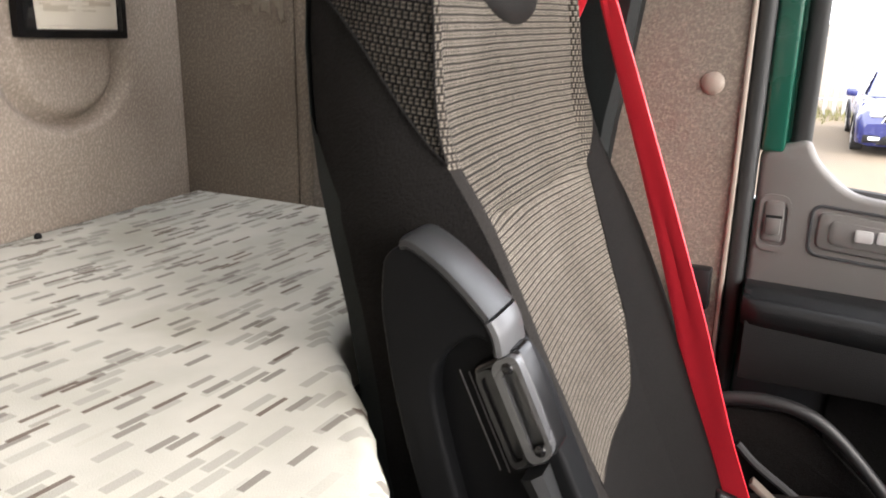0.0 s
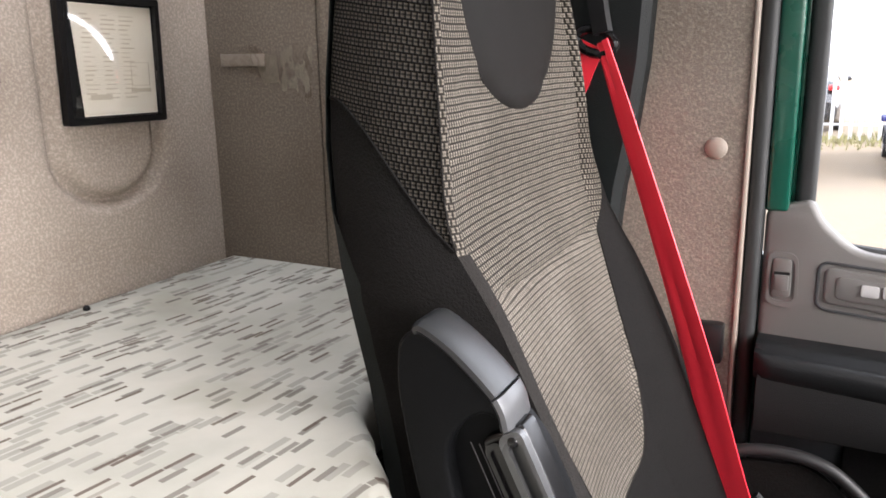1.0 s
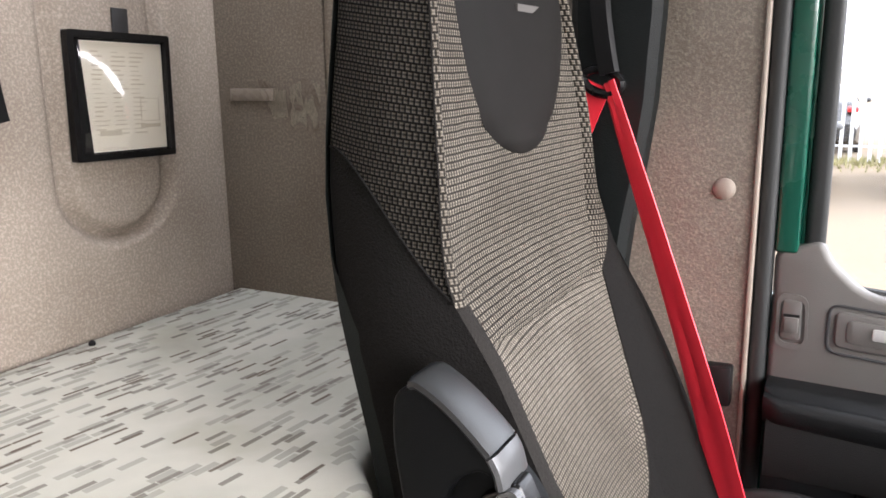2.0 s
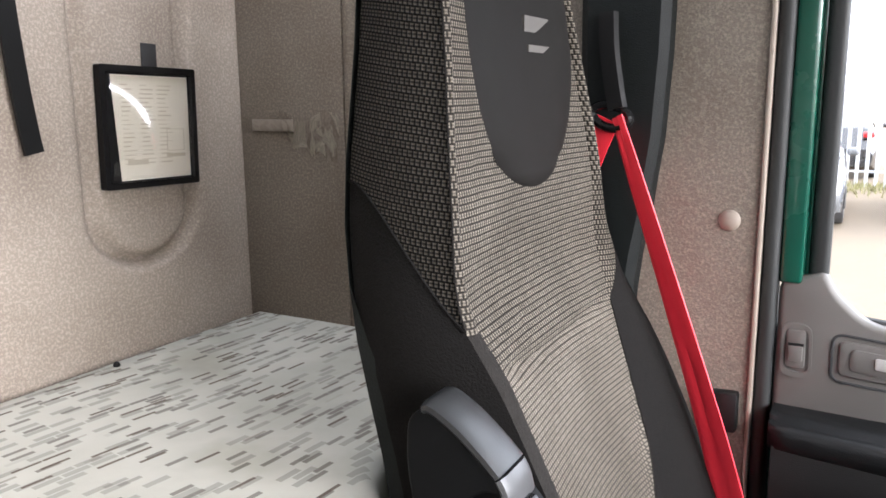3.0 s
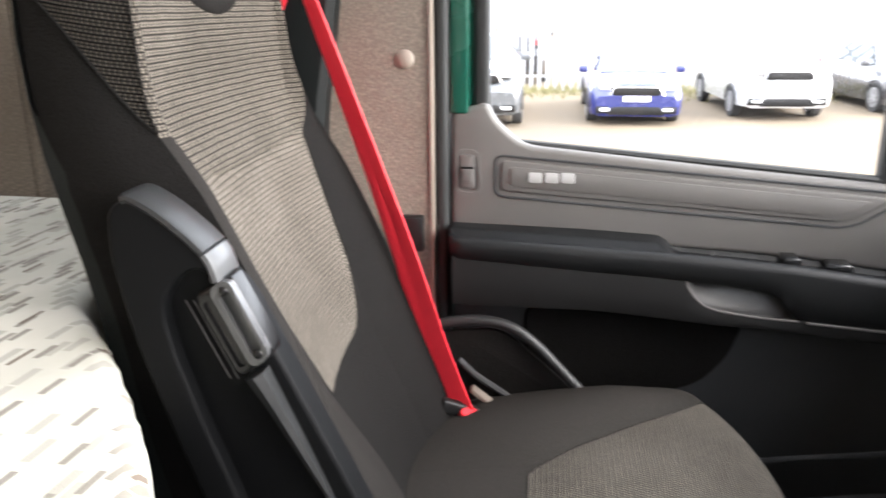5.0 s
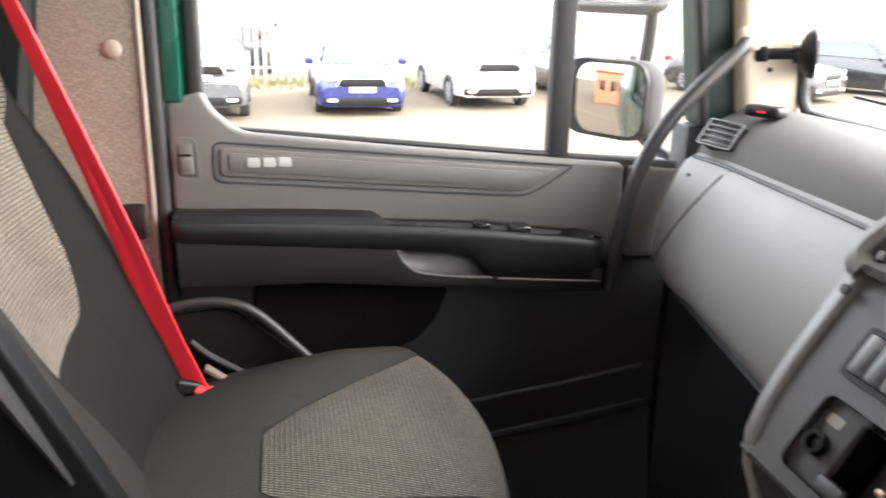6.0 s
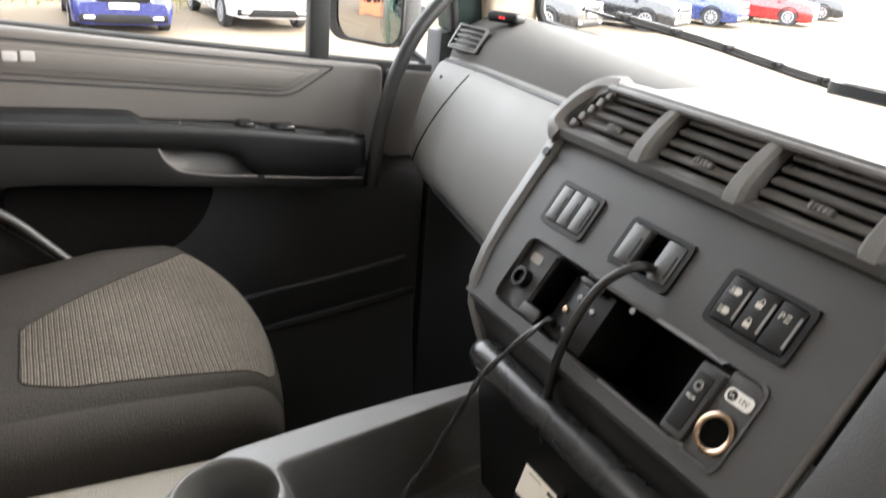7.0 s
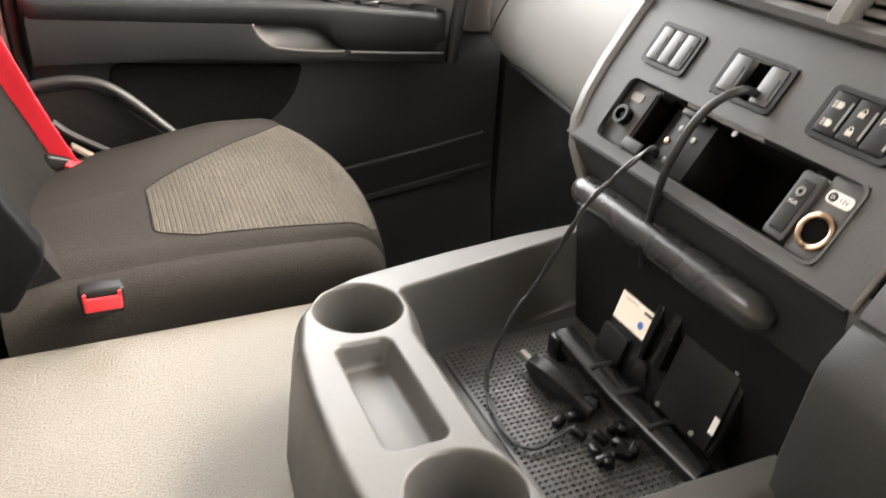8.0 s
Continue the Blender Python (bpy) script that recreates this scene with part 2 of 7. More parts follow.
MIRROR = material("mirror_glass", (0.38, 0.38, 0.375), rough=0.14, metal=1.0, bump=0.0, wear=0.0)
n, l, b = nodes_of(MIRROR)
for link in list(b.inputs["Roughness"].links):
    l.remove(link)
b.inputs["Roughness"].default_value = 0.01
MIRROR_BODY = material("mirror_housing_plastic", (0.030, 0.030, 0.031), rough=0.7, bump=0.2, spec=0.12)
GRAVEL = material("gravel", (0.100, 0.075, 0.047), rough=0.95, grain=0.7, grain_scale=14, wear=0.9, wear_scale=0.35, bump=0.8)


# ---- building helpers ----
def part(name, bm, mat, parent=None, label="", at=None, smooth=True):
    """Links a bmesh as one mesh object, under a thing or a part where one is given."""
    if at is not None:
        bm.transform(at)
    me = bpy.data.meshes.new(name)
    bmesh.ops.recalc_face_normals(bm, faces=bm.faces[:])
    bm.to_mesh(me)
    bm.free()
    me.materials.append(mat)
    if smooth:
        me.shade_smooth()
        me.set_sharp_from_angle(angle=radians(40))
    ob = new(name, me)
    if parent is not None:
        ob.parent = parent
    if label:
        tagged(ob, label)
    return ob


def thing(name, label, category, group="", kind=""):
    return tagged(new(name), label, category, group, kind)


def rbox(x0, x1, y0, y1, z0, z1, r=0.005, seg=2):
    """A box between the given sides with rounded edges."""
    bm = bmesh.new()
    bmesh.ops.create_cube(bm, size=1)
    bm.transform(Matrix.Translation(((x0 + x1) / 2, (y0 + y1) / 2, (z0 + z1) / 2)) @ Matrix.Diagonal((x1 - x0, y1 - y0, z1 - z0, 1)))
    if r > 0:
        bmesh.ops.bevel(bm, geom=bm.edges[:], offset=r, segments=seg, profile=0.5, affect="EDGES")
    return bm


def rounded(points, r, seg=4):
    """A closed outline in two dimensions with each corner cut to an arc; a point may carry its own radius."""
    out, k = [], len(points)
    for i in range(k):
        p, q, s = Vector(points[i - 1][:2]), Vector(points[i][:2]), Vector(points[(i + 1) % k][:2])
        rr = points[i][2] if len(points[i]) > 2 else r
        a, c = p - q, s - q
        d = min(rr, 0.45 * a.length, 0.45 * c.length)
        a, c = q + a.normalized() * d, q + c.normalized() * d
        for j in range(seg + 1):
            t = j / seg
            out.append((1 - t) ** 2 * a + 2 * t * (1 - t) * q + t * t * c)
    return out


def plate(outline, depth, bevel=0.002, seg=2):
    """A closed outline in local x and y, given thickness from z = 0 up to depth, with its upper edge rounded."""
    bm = bmesh.new()
    low = [bm.verts.new((p[0], p[1], 0)) for p in outline]
    face = bm.faces.new(low)
    up = bmesh.ops.extrude_face_region(bm, geom=[face])
    vs = [g for g in up["geom"] if isinstance(g, bmesh.types.BMVert)]
    bmesh.ops.translate(bm, verts=vs, vec=(0, 0, depth))
    if bevel > 0:
        vset = set(vs)
        rim = [e for e in bm.edges if e.verts[0] in vset and e.verts[1] in vset]
        bmesh.ops.bevel(bm, geom=rim, offset=bevel, segments=seg, profile=0.5, affect="EDGES")
    bmesh.ops.triangulate(bm, faces=[f for f in bm.faces if len(f.verts) > 8])
    return bm


def ring_plate(outer, inner, depth, bevel=0.0):
    """A flat frame between two outlines of the same number of points."""
    bm = bmesh.new()
    k = len(outer)
    loops = [[bm.verts.new((p[0], p[1], z)) for p in o] for o, z in ((outer, 0), (outer, depth), (inner, depth), (inner, 0))]
    for i in range(4):
        for j in range(k):
            bm.faces.new((loops[i][j], loops[i][(j + 1) % k], loops[(i + 1) % 4][(j + 1) % k], loops[(i + 1) % 4][j]))
    return bm


# local x, y of a plate lie along world x, z; its thickness grows towards -y, into the cab
def facing_in(y):
    return Matrix(((1, 0, 0, 0), (0, 0, -1, y), (0, 1, 0, 0), (0, 0, 0, 1)))


# local x, y of a plate lie along world y, z; its thickness grows towards +x
def facing_front(x):
    return Matrix(((0, 0, 1, x), (1, 0, 0, 0), (0, 1, 0, 0), (0, 0, 0, 1)))


def curve_points(points, steps=8):
    """A smooth line through the points."""
    ps = [Vector(p) for p in points]
    ps = [2 * ps[0] - ps[1]] + ps + [2 * ps[-1] - ps[-2]]
    out = []
    for i in range(1, len(ps) - 2):
        a, b0, c, d = ps[i - 1:i + 3]
        for j in range(steps):
            t = j / steps
            out.append(0.5 * (2 * b0 + (c - a) * t + (2 * a - 5 * b0 + 4 * c - d) * t * t + (3 * b0 - a - 3 * c + d) * t ** 3))
    out.append(ps[-2])
    return out


def sweep(points, profile, up=(0, 0, 1), taper=None):
    """A profile (points across and up) drawn along a line, with closed ends."""
    bm = bmesh.new()
    rings = []
    for i, p in enumerate(points):
        d = (points[min(i + 1, len(points) - 1)] - points[max(i - 1, 0)]).normalized()
        side = d.cross(Vector(up))
        side = side.normalized() if side.length > 1e-4 else Vector((1, 0, 0))
        top = side.cross(d)
        k = taper(i / (len(points) - 1)) if taper else 1
        rings.append([bm.verts.new(p + side * (a * k) + top * (b0 * k)) for a, b0 in profile])
    m = len(profile)
    for r, s in zip(rings, rings[1:]):
        for j in range(m):
            bm.faces.new((r[j], r[(j + 1) % m], s[(j + 1) % m], s[j]))
    bm.faces.new(rings[0])
    bm.faces.new(rings[-1])
    return bm


def circle(r, k=10, squash=1.0):
    return [(r * math.cos(2 * math.pi * i / k), squash * r * math.sin(2 * math.pi * i / k)) for i in range(k)]


def tube(points, r, k=10, steps=8):
    return sweep(curve_points(points, steps), circle(r, k))


def disc(r, depth, k=24, bevel=0.001):
    return plate([Vector(p) for p in circle(r, k)], depth, bevel)


def surface(rows, uv=None, closed=False):
    """A sheet through rows of points, with a UV in metres where one is given."""
    bm = bmesh.new()
    grid = [[bm.verts.new(p) for p in row] for row in rows]
    layer = bm.loops.layers.uv.new("UVMap") if uv else None
    for i in range(len(grid) - 1):
        k = len(grid[i])
        for j in range(k if closed else k - 1):
            idx = ((i, j), (i, (j + 1) % k), (i + 1, (j + 1) % k), (i + 1, j))
            f = bm.faces.new([grid[a][c] for a, c in idx])
            if uv:
                for lp, (a, c) in zip(f.loops, idx):
                    lp[layer].uv = uv[a][c]
    return bm


def lerp(a, b0, t):
    return a + (b0 - a) * t


def table(rows, z):
    """Values between the rows of a small table, by its first column."""
    if z <= rows[0][0]:
        return rows[0][1:]
    for a, c in zip(rows, rows[1:]):
        if z <= c[0]:
            t = (z - a[0]) / (c[0] - a[0])
            t = t * t * (3 - 2 * t) * 0.5 + t * 0.5
            return [lerp(p, q, t) for p, q in zip(a[1:], c[1:])]
    return rows[-1][1:]


def spline(rows, z):
    """Values of a small table by its first column, on a smooth line through its rows."""
    z = min(max(z, rows[0][0]), rows[-1][0])
    i = next(k for k in range(len(rows) - 1) if z <= rows[k + 1][0] or k == len(rows) - 2)
    a, c = rows[i], rows[i + 1]
    p, q = rows[max(i - 1, 0)], rows[min(i + 2, len(rows) - 1)]
    h = c[0] - a[0]
    t = (z - a[0]) / h
    out = []
    for k in range(1, len(a)):
        m0, m1 = (c[k] - p[k]) / (c[0] - p[0]) * h, (q[k] - a[k]) / (q[0] - a[0]) * h
        out.append((2 * t ** 3 - 3 * t * t + 1) * a[k] + (t ** 3 - 2 * t * t + t) * m0 + (3 * t * t - 2 * t ** 3) * c[k] + (t ** 3 - t * t) * m1)
    return out


# ---- the cab's shell ----
FLOOR_Z, ROOF_Z, REAR_X, SIDE_Y, RIGHT_Y = 0.05, 2.05, -0.865, 1.30, -0.80


def rear_wall():
    """Carpeted rear wall with a soft U-shaped groove pressed into the lining, cut away inside and out as one sheet with thickness."""
    cy, top, bottom, half = 1.070, 1.9, 1.138, 0.100
    rows = []
    zs = [lerp(FLOOR_Z, 0.98, i / 10) for i in range(10)] + [lerp(0.98, 1.26, i / 70) for i in range(70)] + [lerp(1.26, ROOF_Z, i / 10) for i in range(11)]
    ys = [lerp(RIGHT_Y, 0.9, i / 12) for i in range(12)] + [lerp(0.9, 1.24, i / 90) for i in range(90)] + [lerp(1.24, SIDE_Y + 0.02, i / 4) for i in range(5)]
    for z in zs:
        row = []
        for y in ys:
            if z > bottom:
                d = abs(abs(y - cy) - half)
            else:
                d = abs(math.hypot(y - cy, (z - bottom) * 1.25) - half)
            groove = 0.022 * math.exp(-(d / 0.013) ** 2)
            row.append((REAR_X - groove, y, z))
        rows.append(row)
    bm = surface(rows)
    back = rbox(REAR_X - 0.09, REAR_X - 0.05, RIGHT_Y - 0.05, SIDE_Y + 0.06, FLOOR_Z, ROOF_Z, 0)
    spare = bpy.data.meshes.new("spare")
    back.to_mesh(spare)
    bm.from_mesh(spare)
    return tagged(part("wall_rear", bm, CARPET), "beige carpeted rear wall of the sleeper cab", "wall", kind="structure")


rear_wall()


def side_panels():
    """The lining behind the door opening: a bunk end panel, a seam strip and a pillar panel with a pale cut edge."""
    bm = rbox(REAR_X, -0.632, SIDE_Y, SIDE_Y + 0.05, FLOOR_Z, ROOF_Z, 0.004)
    wall = tagged(part("wall_left", bm, BUNK_END_SHADED), "carpeted side wall at the bunk's end, coloured as in shade", "wall", kind="structure")
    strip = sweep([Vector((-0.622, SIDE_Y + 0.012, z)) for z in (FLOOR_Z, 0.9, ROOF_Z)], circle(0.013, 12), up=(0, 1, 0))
    part("seam_strip", strip, BUNK_END_SHADED, wall)
    bm = bmesh.new()
    a = [(-0.612, SIDE_Y + 0.01), (-0.3, 1.335), (0.036, 1.355), (0.036, 1.40), (-0.3, 1.40), (-0.612, 1.36)]
    low = [bm.verts.new((x, y, FLOOR_Z)) for x, y in a]
    f = bm.faces.new(low)
    up = bmesh.ops.extrude_face_region(bm, geom=[f])
    bmesh.ops.translate(bm, verts=[g for g in up["geom"] if isinstance(g, bmesh.types.BMVert)], vec=(0, 0, ROOF_Z - FLOOR_Z))
    panel = tagged(part("wall_pillar_panel", bm, CARPET_PILLAR_SHADED), "beige carpeted pillar panel with a round cap", "wall", kind="structure")
    part("trim_edge", rbox(0.0365, 0.0425, 1.350, 1.40, FLOOR_Z, ROOF_Z, 0.002), CAP, panel, "pale cream cut edge")
    cap = bmesh.new()
    bmesh.ops.create_uvsphere(cap, u_segments=20, v_segments=10, radius=0.0155)
    cap.transform(Matrix.Translation((-0.002, 1.352, 1.139)) @ Matrix.Diagonal((1, 0.45, 1, 1)))
    part("screw_cap", cap, CAP, panel, "beige round screw cap")
    part("striker_block", rbox(-0.012, 0.026, 1.333, 1.36, 0.825, 0.885, 0.004), BLACK, panel, "small black latch block")
    # the door opening's rubber seal and the painted frame beyond it
    part("door_seal", rbox(0.043, 0.066, 1.365, 1.415, FLOOR_Z, ROOF_Z, 0.009, 3), SEAL, panel, "black rubber door seal")


side_panels()

tagged(part("floor", rbox(REAR_X, 1.75, RIGHT_Y - 0.05, 1.46, FLOOR_Z - 0.05, FLOOR_Z, 0), RUBBER), "black rubber cab floor", "floor", kind="structure")


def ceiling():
    """The lined roof, out of view, with an opening added to light the bunk."""
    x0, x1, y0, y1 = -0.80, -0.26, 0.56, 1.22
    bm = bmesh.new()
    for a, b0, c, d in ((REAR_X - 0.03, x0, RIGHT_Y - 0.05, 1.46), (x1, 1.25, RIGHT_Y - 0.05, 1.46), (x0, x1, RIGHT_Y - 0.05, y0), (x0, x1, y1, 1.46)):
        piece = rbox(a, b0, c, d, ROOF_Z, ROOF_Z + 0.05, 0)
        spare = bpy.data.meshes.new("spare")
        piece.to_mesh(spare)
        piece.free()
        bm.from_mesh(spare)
    tagged(part("ceiling", bm, HEADLINER), "pale lined cab roof with an added light opening", "ceiling", kind="structure")


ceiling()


def right_wall():
    """The unseen driver's side, closed in, its window opening narrowed to hold back light."""
    wall = tagged(new("wall_right"), "plain dark driver's side of the cab", "wall", kind="structure")
    y0, y1 = RIGHT_Y - 0.05, RIGHT_Y
    part("wall_back", rbox(REAR_X, 0.68, y0, y1, FLOOR_Z, ROOF_Z, 0), CARPET, wall)
    part("wall_lower", rbox(0.68, 1.75, y0, y1, FLOOR_Z, 1.10, 0), DOOR_MID, wall)
    part("wall_upper", rbox(0.68, 1.20, y0, y1, 1.75, ROOF_Z, 0), CARPET, wall)
    part("wall_post", rbox(1.08, 1.24, y0, y1, 1.10, 1.75, 0), CREAM, wall)


right_wall()
tagged(part("wall_kick", rbox(1.035, 1.30, 1.392, 1.46, FLOOR_Z, 1.0, 0.004), DOOR_DARK), "black panel ahead of the door", "wall", kind="structure")
tagged(part("wall_front", rbox(1.45, 1.75, RIGHT_Y, 1.44, FLOOR_Z, 0.90, 0), BLACK), "black bulkhead below the windscreen", "wall", kind="structure")


def windscreen():
    """The bowed windscreen with its black seal, and the roof header above it."""
    rows, foot = [], []
    for i in range(25):
        t = i / 24
        y = lerp(1.345, RIGHT_Y + 0.02, t)
        bow = 1 - (2 * t - 1) ** 2
        foot.append(Vector((1.235 + 0.30 * bow ** 0.75, y, 1.022 - 0.085 * bow)))
    for k in range(7):
        h = k / 6
        rows.append([(p.x - 0.22 * h - 0.03 * h * h, p.y, lerp(p.z, 1.97, h)) for p in foot])
    ob = tagged(part("windscreen", surface(rows), GLASS), "clear windscreen with a black seal", "windscreen", kind="structure")
    ob.visible_shadow = False
    corner = curve_points([(1.236, 1.349, 1.160), (1.240, 1.349, 1.085), (1.246, 1.345, 1.046), (1.262, 1.330, 1.026), foot[1] + Vector((0, 0, 0.004))], 5)
    seal = sweep(corner[:-1] + [p + Vector((0, 0, 0.004)) for p in foot[1:]], circle(0.011, 8))
    part("windscreen_seal", seal, SEAL, ob)
    head = sweep([Vector(r) for r in rows[-1]], [(-0.16, -0.03), (0.02, -0.03), (0.02, 0.09), (-0.16, 0.09)])
    tagged(part("wall_header", head, CARPET), "lined header above the windscreen", "wall", kind="structure")


windscreen()


def pillar():
    """Front pillar: pale inner trim, green paint outside with its shade in the colour."""
    ob = tagged(new("front_pillar"), "cream trimmed front pillar beside the windscreen", "pillar", kind="structure")
    lean = -0.15
    def post(name, a0, a1, y0, y1, mat, r, label=""):
        bm = rbox(a0, a1, y0, y1, 1.0, 2.03, r, 3)
        for v in bm.verts:
            v.co.x += lean * (v.co.z - 1.085)
        part(name, bm, mat, ob, label)
    post("inner_trim", 1.118, 1.240, 1.352, 1.42, CREAM, 0.016, "cream plastic pillar trim")
    post("outer_post", 1.052, 1.132, 1.388, 1.47, GREEN_SHADED, 0.006, "green painted pillar, shade in its colour")
    post("pillar_seal", 1.040, 1.060, 1.376, 1.41, SEAL, 0.008, "black rubber seal")


pillar()


# ---- the passenger door ----
def sill(x):
    """Height of the window's lower edge along the door."""
    return 1.0 - 0.090 * (x - 0.14)


def passenger_door():
    door = thing("cab_door", "closed grey and black truck cab door with a window", "door")
    base = [(0.07, 0.12), (1.02, 0.12), (1.02, 0.93), (0.07, 0.99)]
    part("inner_skin", plate(rounded(base, 0.02), 0.045, 0.0), DOOR_DARK, door, "black door inner skin", facing_in(1.44))
    upper = [(0.068, 0.852, 0.01), (0.068, 1.052, 0.012), (0.128, 1.07, 0.012), (0.142, 1.04, 0.03), (0.185, sill(0.185) + 0.004, 0.03), (0.5, sill(0.5)), (0.86, sill(0.86)), (0.902, sill(0.902), 0.012), (0.905, 0.82, 0.03), (0.888, 0.735, 0.02), (0.862, 0.735, 0.01), (0.858, 0.79, 0.03), (0.80, 0.80, 0.02), (0.63, 0.822), (0.35, 0.838)]
    part("upper_trim", plate(rounded(upper, 0.02, 5), 0.025, 0.009, 4), DOOR_GREY, door, "grey plastic upper door trim", facing_in(1.40))
    # the long tapering band along the trim
    band = [(0.143, 0.915, 0.016), (0.143, 0.984, 0.016), (0.800, 0.931, 0.012), (0.712, 0.874, 0.03)]
    inner = [(0.151, 0.924, 0.012), (0.151, 0.976, 0.012), (0.772, 0.925, 0.012), (0.706, 0.883, 0.028)]
    deep = [(0.166, 0.933, 0.010), (0.166, 0.966, 0.010), (0.740, 0.9190, 0.012), (0.696, 0.892, 0.025)]
    o1, o2, o3 = (rounded(p, 0.012, 6) for p in (band, inner, deep))
    line = [Vector((p[0], 1.3748, p[1])) for p in o1]
    part("band_groove", sweep(line + line[:2], circle(0.0022, 6), up=(0, 1, 0)), DOOR_DARK, door, "fine dark groove")
    part("band_rim", plate(o2, 0.004, 0.0035, 3), DOOR_GREY, door, "", facing_in(1.3752))
    part("band_field", plate(o3, 0.0022, 0.0015), DOOR_GREY, door, "", facing_in(1.3714))
    for i in range(3):
        x = 0.1975 + 0.0265 * i
        badge = [(x, 0.9405), (x, 0.9572), (x + 0.0225, 0.9562), (x + 0.0225, 0.9395)]
        part("badge_bar", plate(rounded(badge, 0.004), 0.0022, 0.0007), SILVER, door, "pale silver badge block", facing_in(1.3693))
    # lock rocker in its oval recess
    oval = rounded([(0.076, 0.914), (0.076, 0.994), (0.116, 0.992), (0.119, 0.912)], 0.016, 6)
    small = [Vector((0.0972, 0.953)) + (p - Vector((0.0972, 0.953))) * 0.80 for p in oval]
    part("lock_surround", ring_plate(oval, small, 0.003), DOOR_GREY, door, "", facing_in(1.3752))
    lock = part("lock_rocker", plate(rounded([(0.083, 0.928), (0.083, 0.985), (0.108, 0.984), (0.109, 0.927)], 0.006), 0.0045, 0.002), DOOR_GREY, door, "grey lock rocker", facing_in(1.3752))
    part("rocker_shadow_gap", rbox(0.0855, 0.1065, 1.3695, 1.371, 0.9605, 0.9645, 0), BLACK, lock)
    part("rocker_tip", rbox(0.0865, 0.1055, 1.366, 1.3712, 0.938, 0.9605, 0.002), DOOR_GREY, lock)
    # one padded rail: cushioned top behind, a sunk switch well ahead, its foot dropping past the pull
    top_line = [(0.072, 0.862), (0.354, 0.848), (0.452, 0.843), (0.605, 0.831), (0.711, 0.818), (0.80, 0.807), (0.852, 0.795)]
    foot_line = [(0.072, 0.822), (0.354, 0.803), (0.463, 0.797), (0.545, 0.789), (0.590, 0.776), (0.618, 0.745), (0.635, 0.738), (0.84, 0.7215), (0.852, 0.7225)]
    ledge_line = [(0.072, 0.868), (0.36, 0.860), (0.735, 0.824), (0.803, 0.811), (0.852, 0.788)]
    rows = []
    for i in range(65):
        x = lerp(0.072, 0.852, i / 64)
        zf, zl, ze = (spline(line, x)[0] for line in (top_line, foot_line, ledge_line))
        t = min(1, max(0, (x - 0.408) / 0.040))
        well = t * t * (3 - 2 * t) * min(1, max(0, (0.825 - x) / 0.05))
        end = max(0, (x - 0.80) / 0.052)
        back = 0.030 * end ** 3 + 0.010 * max(0, (0.09 - x) / 0.018) ** 2
        deep = zf + 0.007 - 0.026 * well
        rows.append([(x, 1.390, ze), (x, 1.376, lerp(ze, deep, 0.3 + 0.6 * well)), (x, 1.350, deep), (x, 1.326, lerp(deep, zf + 0.004, 0.2)), (x, 1.3175 + back, zf - 0.003 * well), (x, 1.311 + back, zf), (x, 1.303 + back, zf - 0.0012), (x, 1.2985 + back, zf - 0.006), (x, 1.297 + back, zf - 0.014), (x, 1.2985 + back, lerp(zf, zl, 0.6)), (x, 1.302 + back, zl + 0.006), (x, 1.308 + back, zl), (x, 1.390, zl + 0.004)])
    part("arm_rest", surface(rows), ARM_PAD, door, "padded black arm rest with a sunk switch well")
    # window switches standing in the well
    for x, w in ((0.598, 0.030), (0.664, 0.042)):
        zf = spline(top_line, x)[0]
        key = rbox(x, x + w, 1.322, 1.358, zf - 0.016, zf + 0.002, 0.004, 3)
        for v in key.verts:
            if v.co.z > zf - 0.004:
                v.co.z += 0.010 * math.sin(math.pi * (v.co.x - x) / w)
        part("window_switch", key, GLOSS, door, "glossy window switch")
    for k in range(3):
        part("switch_print", rbox(0.706 + 0.004 * (k == 1), 0.732 - 0.004 * (k == 1), 1.330 + 0.010 * k, 1.334 + 0.010 * k, spline(top_line, 0.72)[0] - 0.0155, spline(top_line, 0.72)[0] - 0.0135, 0), PRINT, door)
    # strip below it, notched for the pull, with the hollow behind the notch
    lip_line = [(0.4513, 0.7997), (0.4563, 0.7868), (0.4691, 0.7701), (0.4948, 0.7543), (0.5668, 0.7434), (0.6270, 0.7395)]
    lip = curve_points([(x, 1.3045, z) for x, z in lip_line], 6)
    edge = [(lerp(0.0783, 0.449, i / 12), lerp(0.8302, 0.8005, i / 12)) for i in range(13)] + [(p.x, p.z) for p in lip] + [(lerp(0.634, 0.8422, i / 8), lerp(0.7562, 0.744, i / 8)) for i in range(9)]
    under = [(0.0783, 0.7444), (0.2994, 0.7424), (0.5412, 0.7232), (0.8422, 0.6990)]
    rows = []
    for x, z in edge:
        low = table(under, x)[0]
        rows.append([(x, 1.330, z), (x, 1.306, z), (x, 1.3038, z - 0.0012), (x, 1.303, z - 0.0035), (x, 1.303, lerp(z, low, 0.5)), (x, 1.303, low + 0.005), (x, 1.305, low + 0.0015), (x, 1.310, low), (x, 1.395, low)])
    part("lower_strip", surface(rows), DOOR_MID, door, "dark grey lower door strip")
    part("strip_core", plate([Vector(p) for p in ((0.09, 0.745), (0.09, 0.82), (0.44, 0.80), (0.44, 0.745))], 0.07, 0), DOOR_MID, door, "", facing_in(1.390))
    part("strip_core", plate([Vector(p) for p in ((0.655, 0.71), (0.655, 0.76), (0.835, 0.75), (0.835, 0.71))], 0.07, 0), DOOR_MID, door, "", facing_in(1.390))
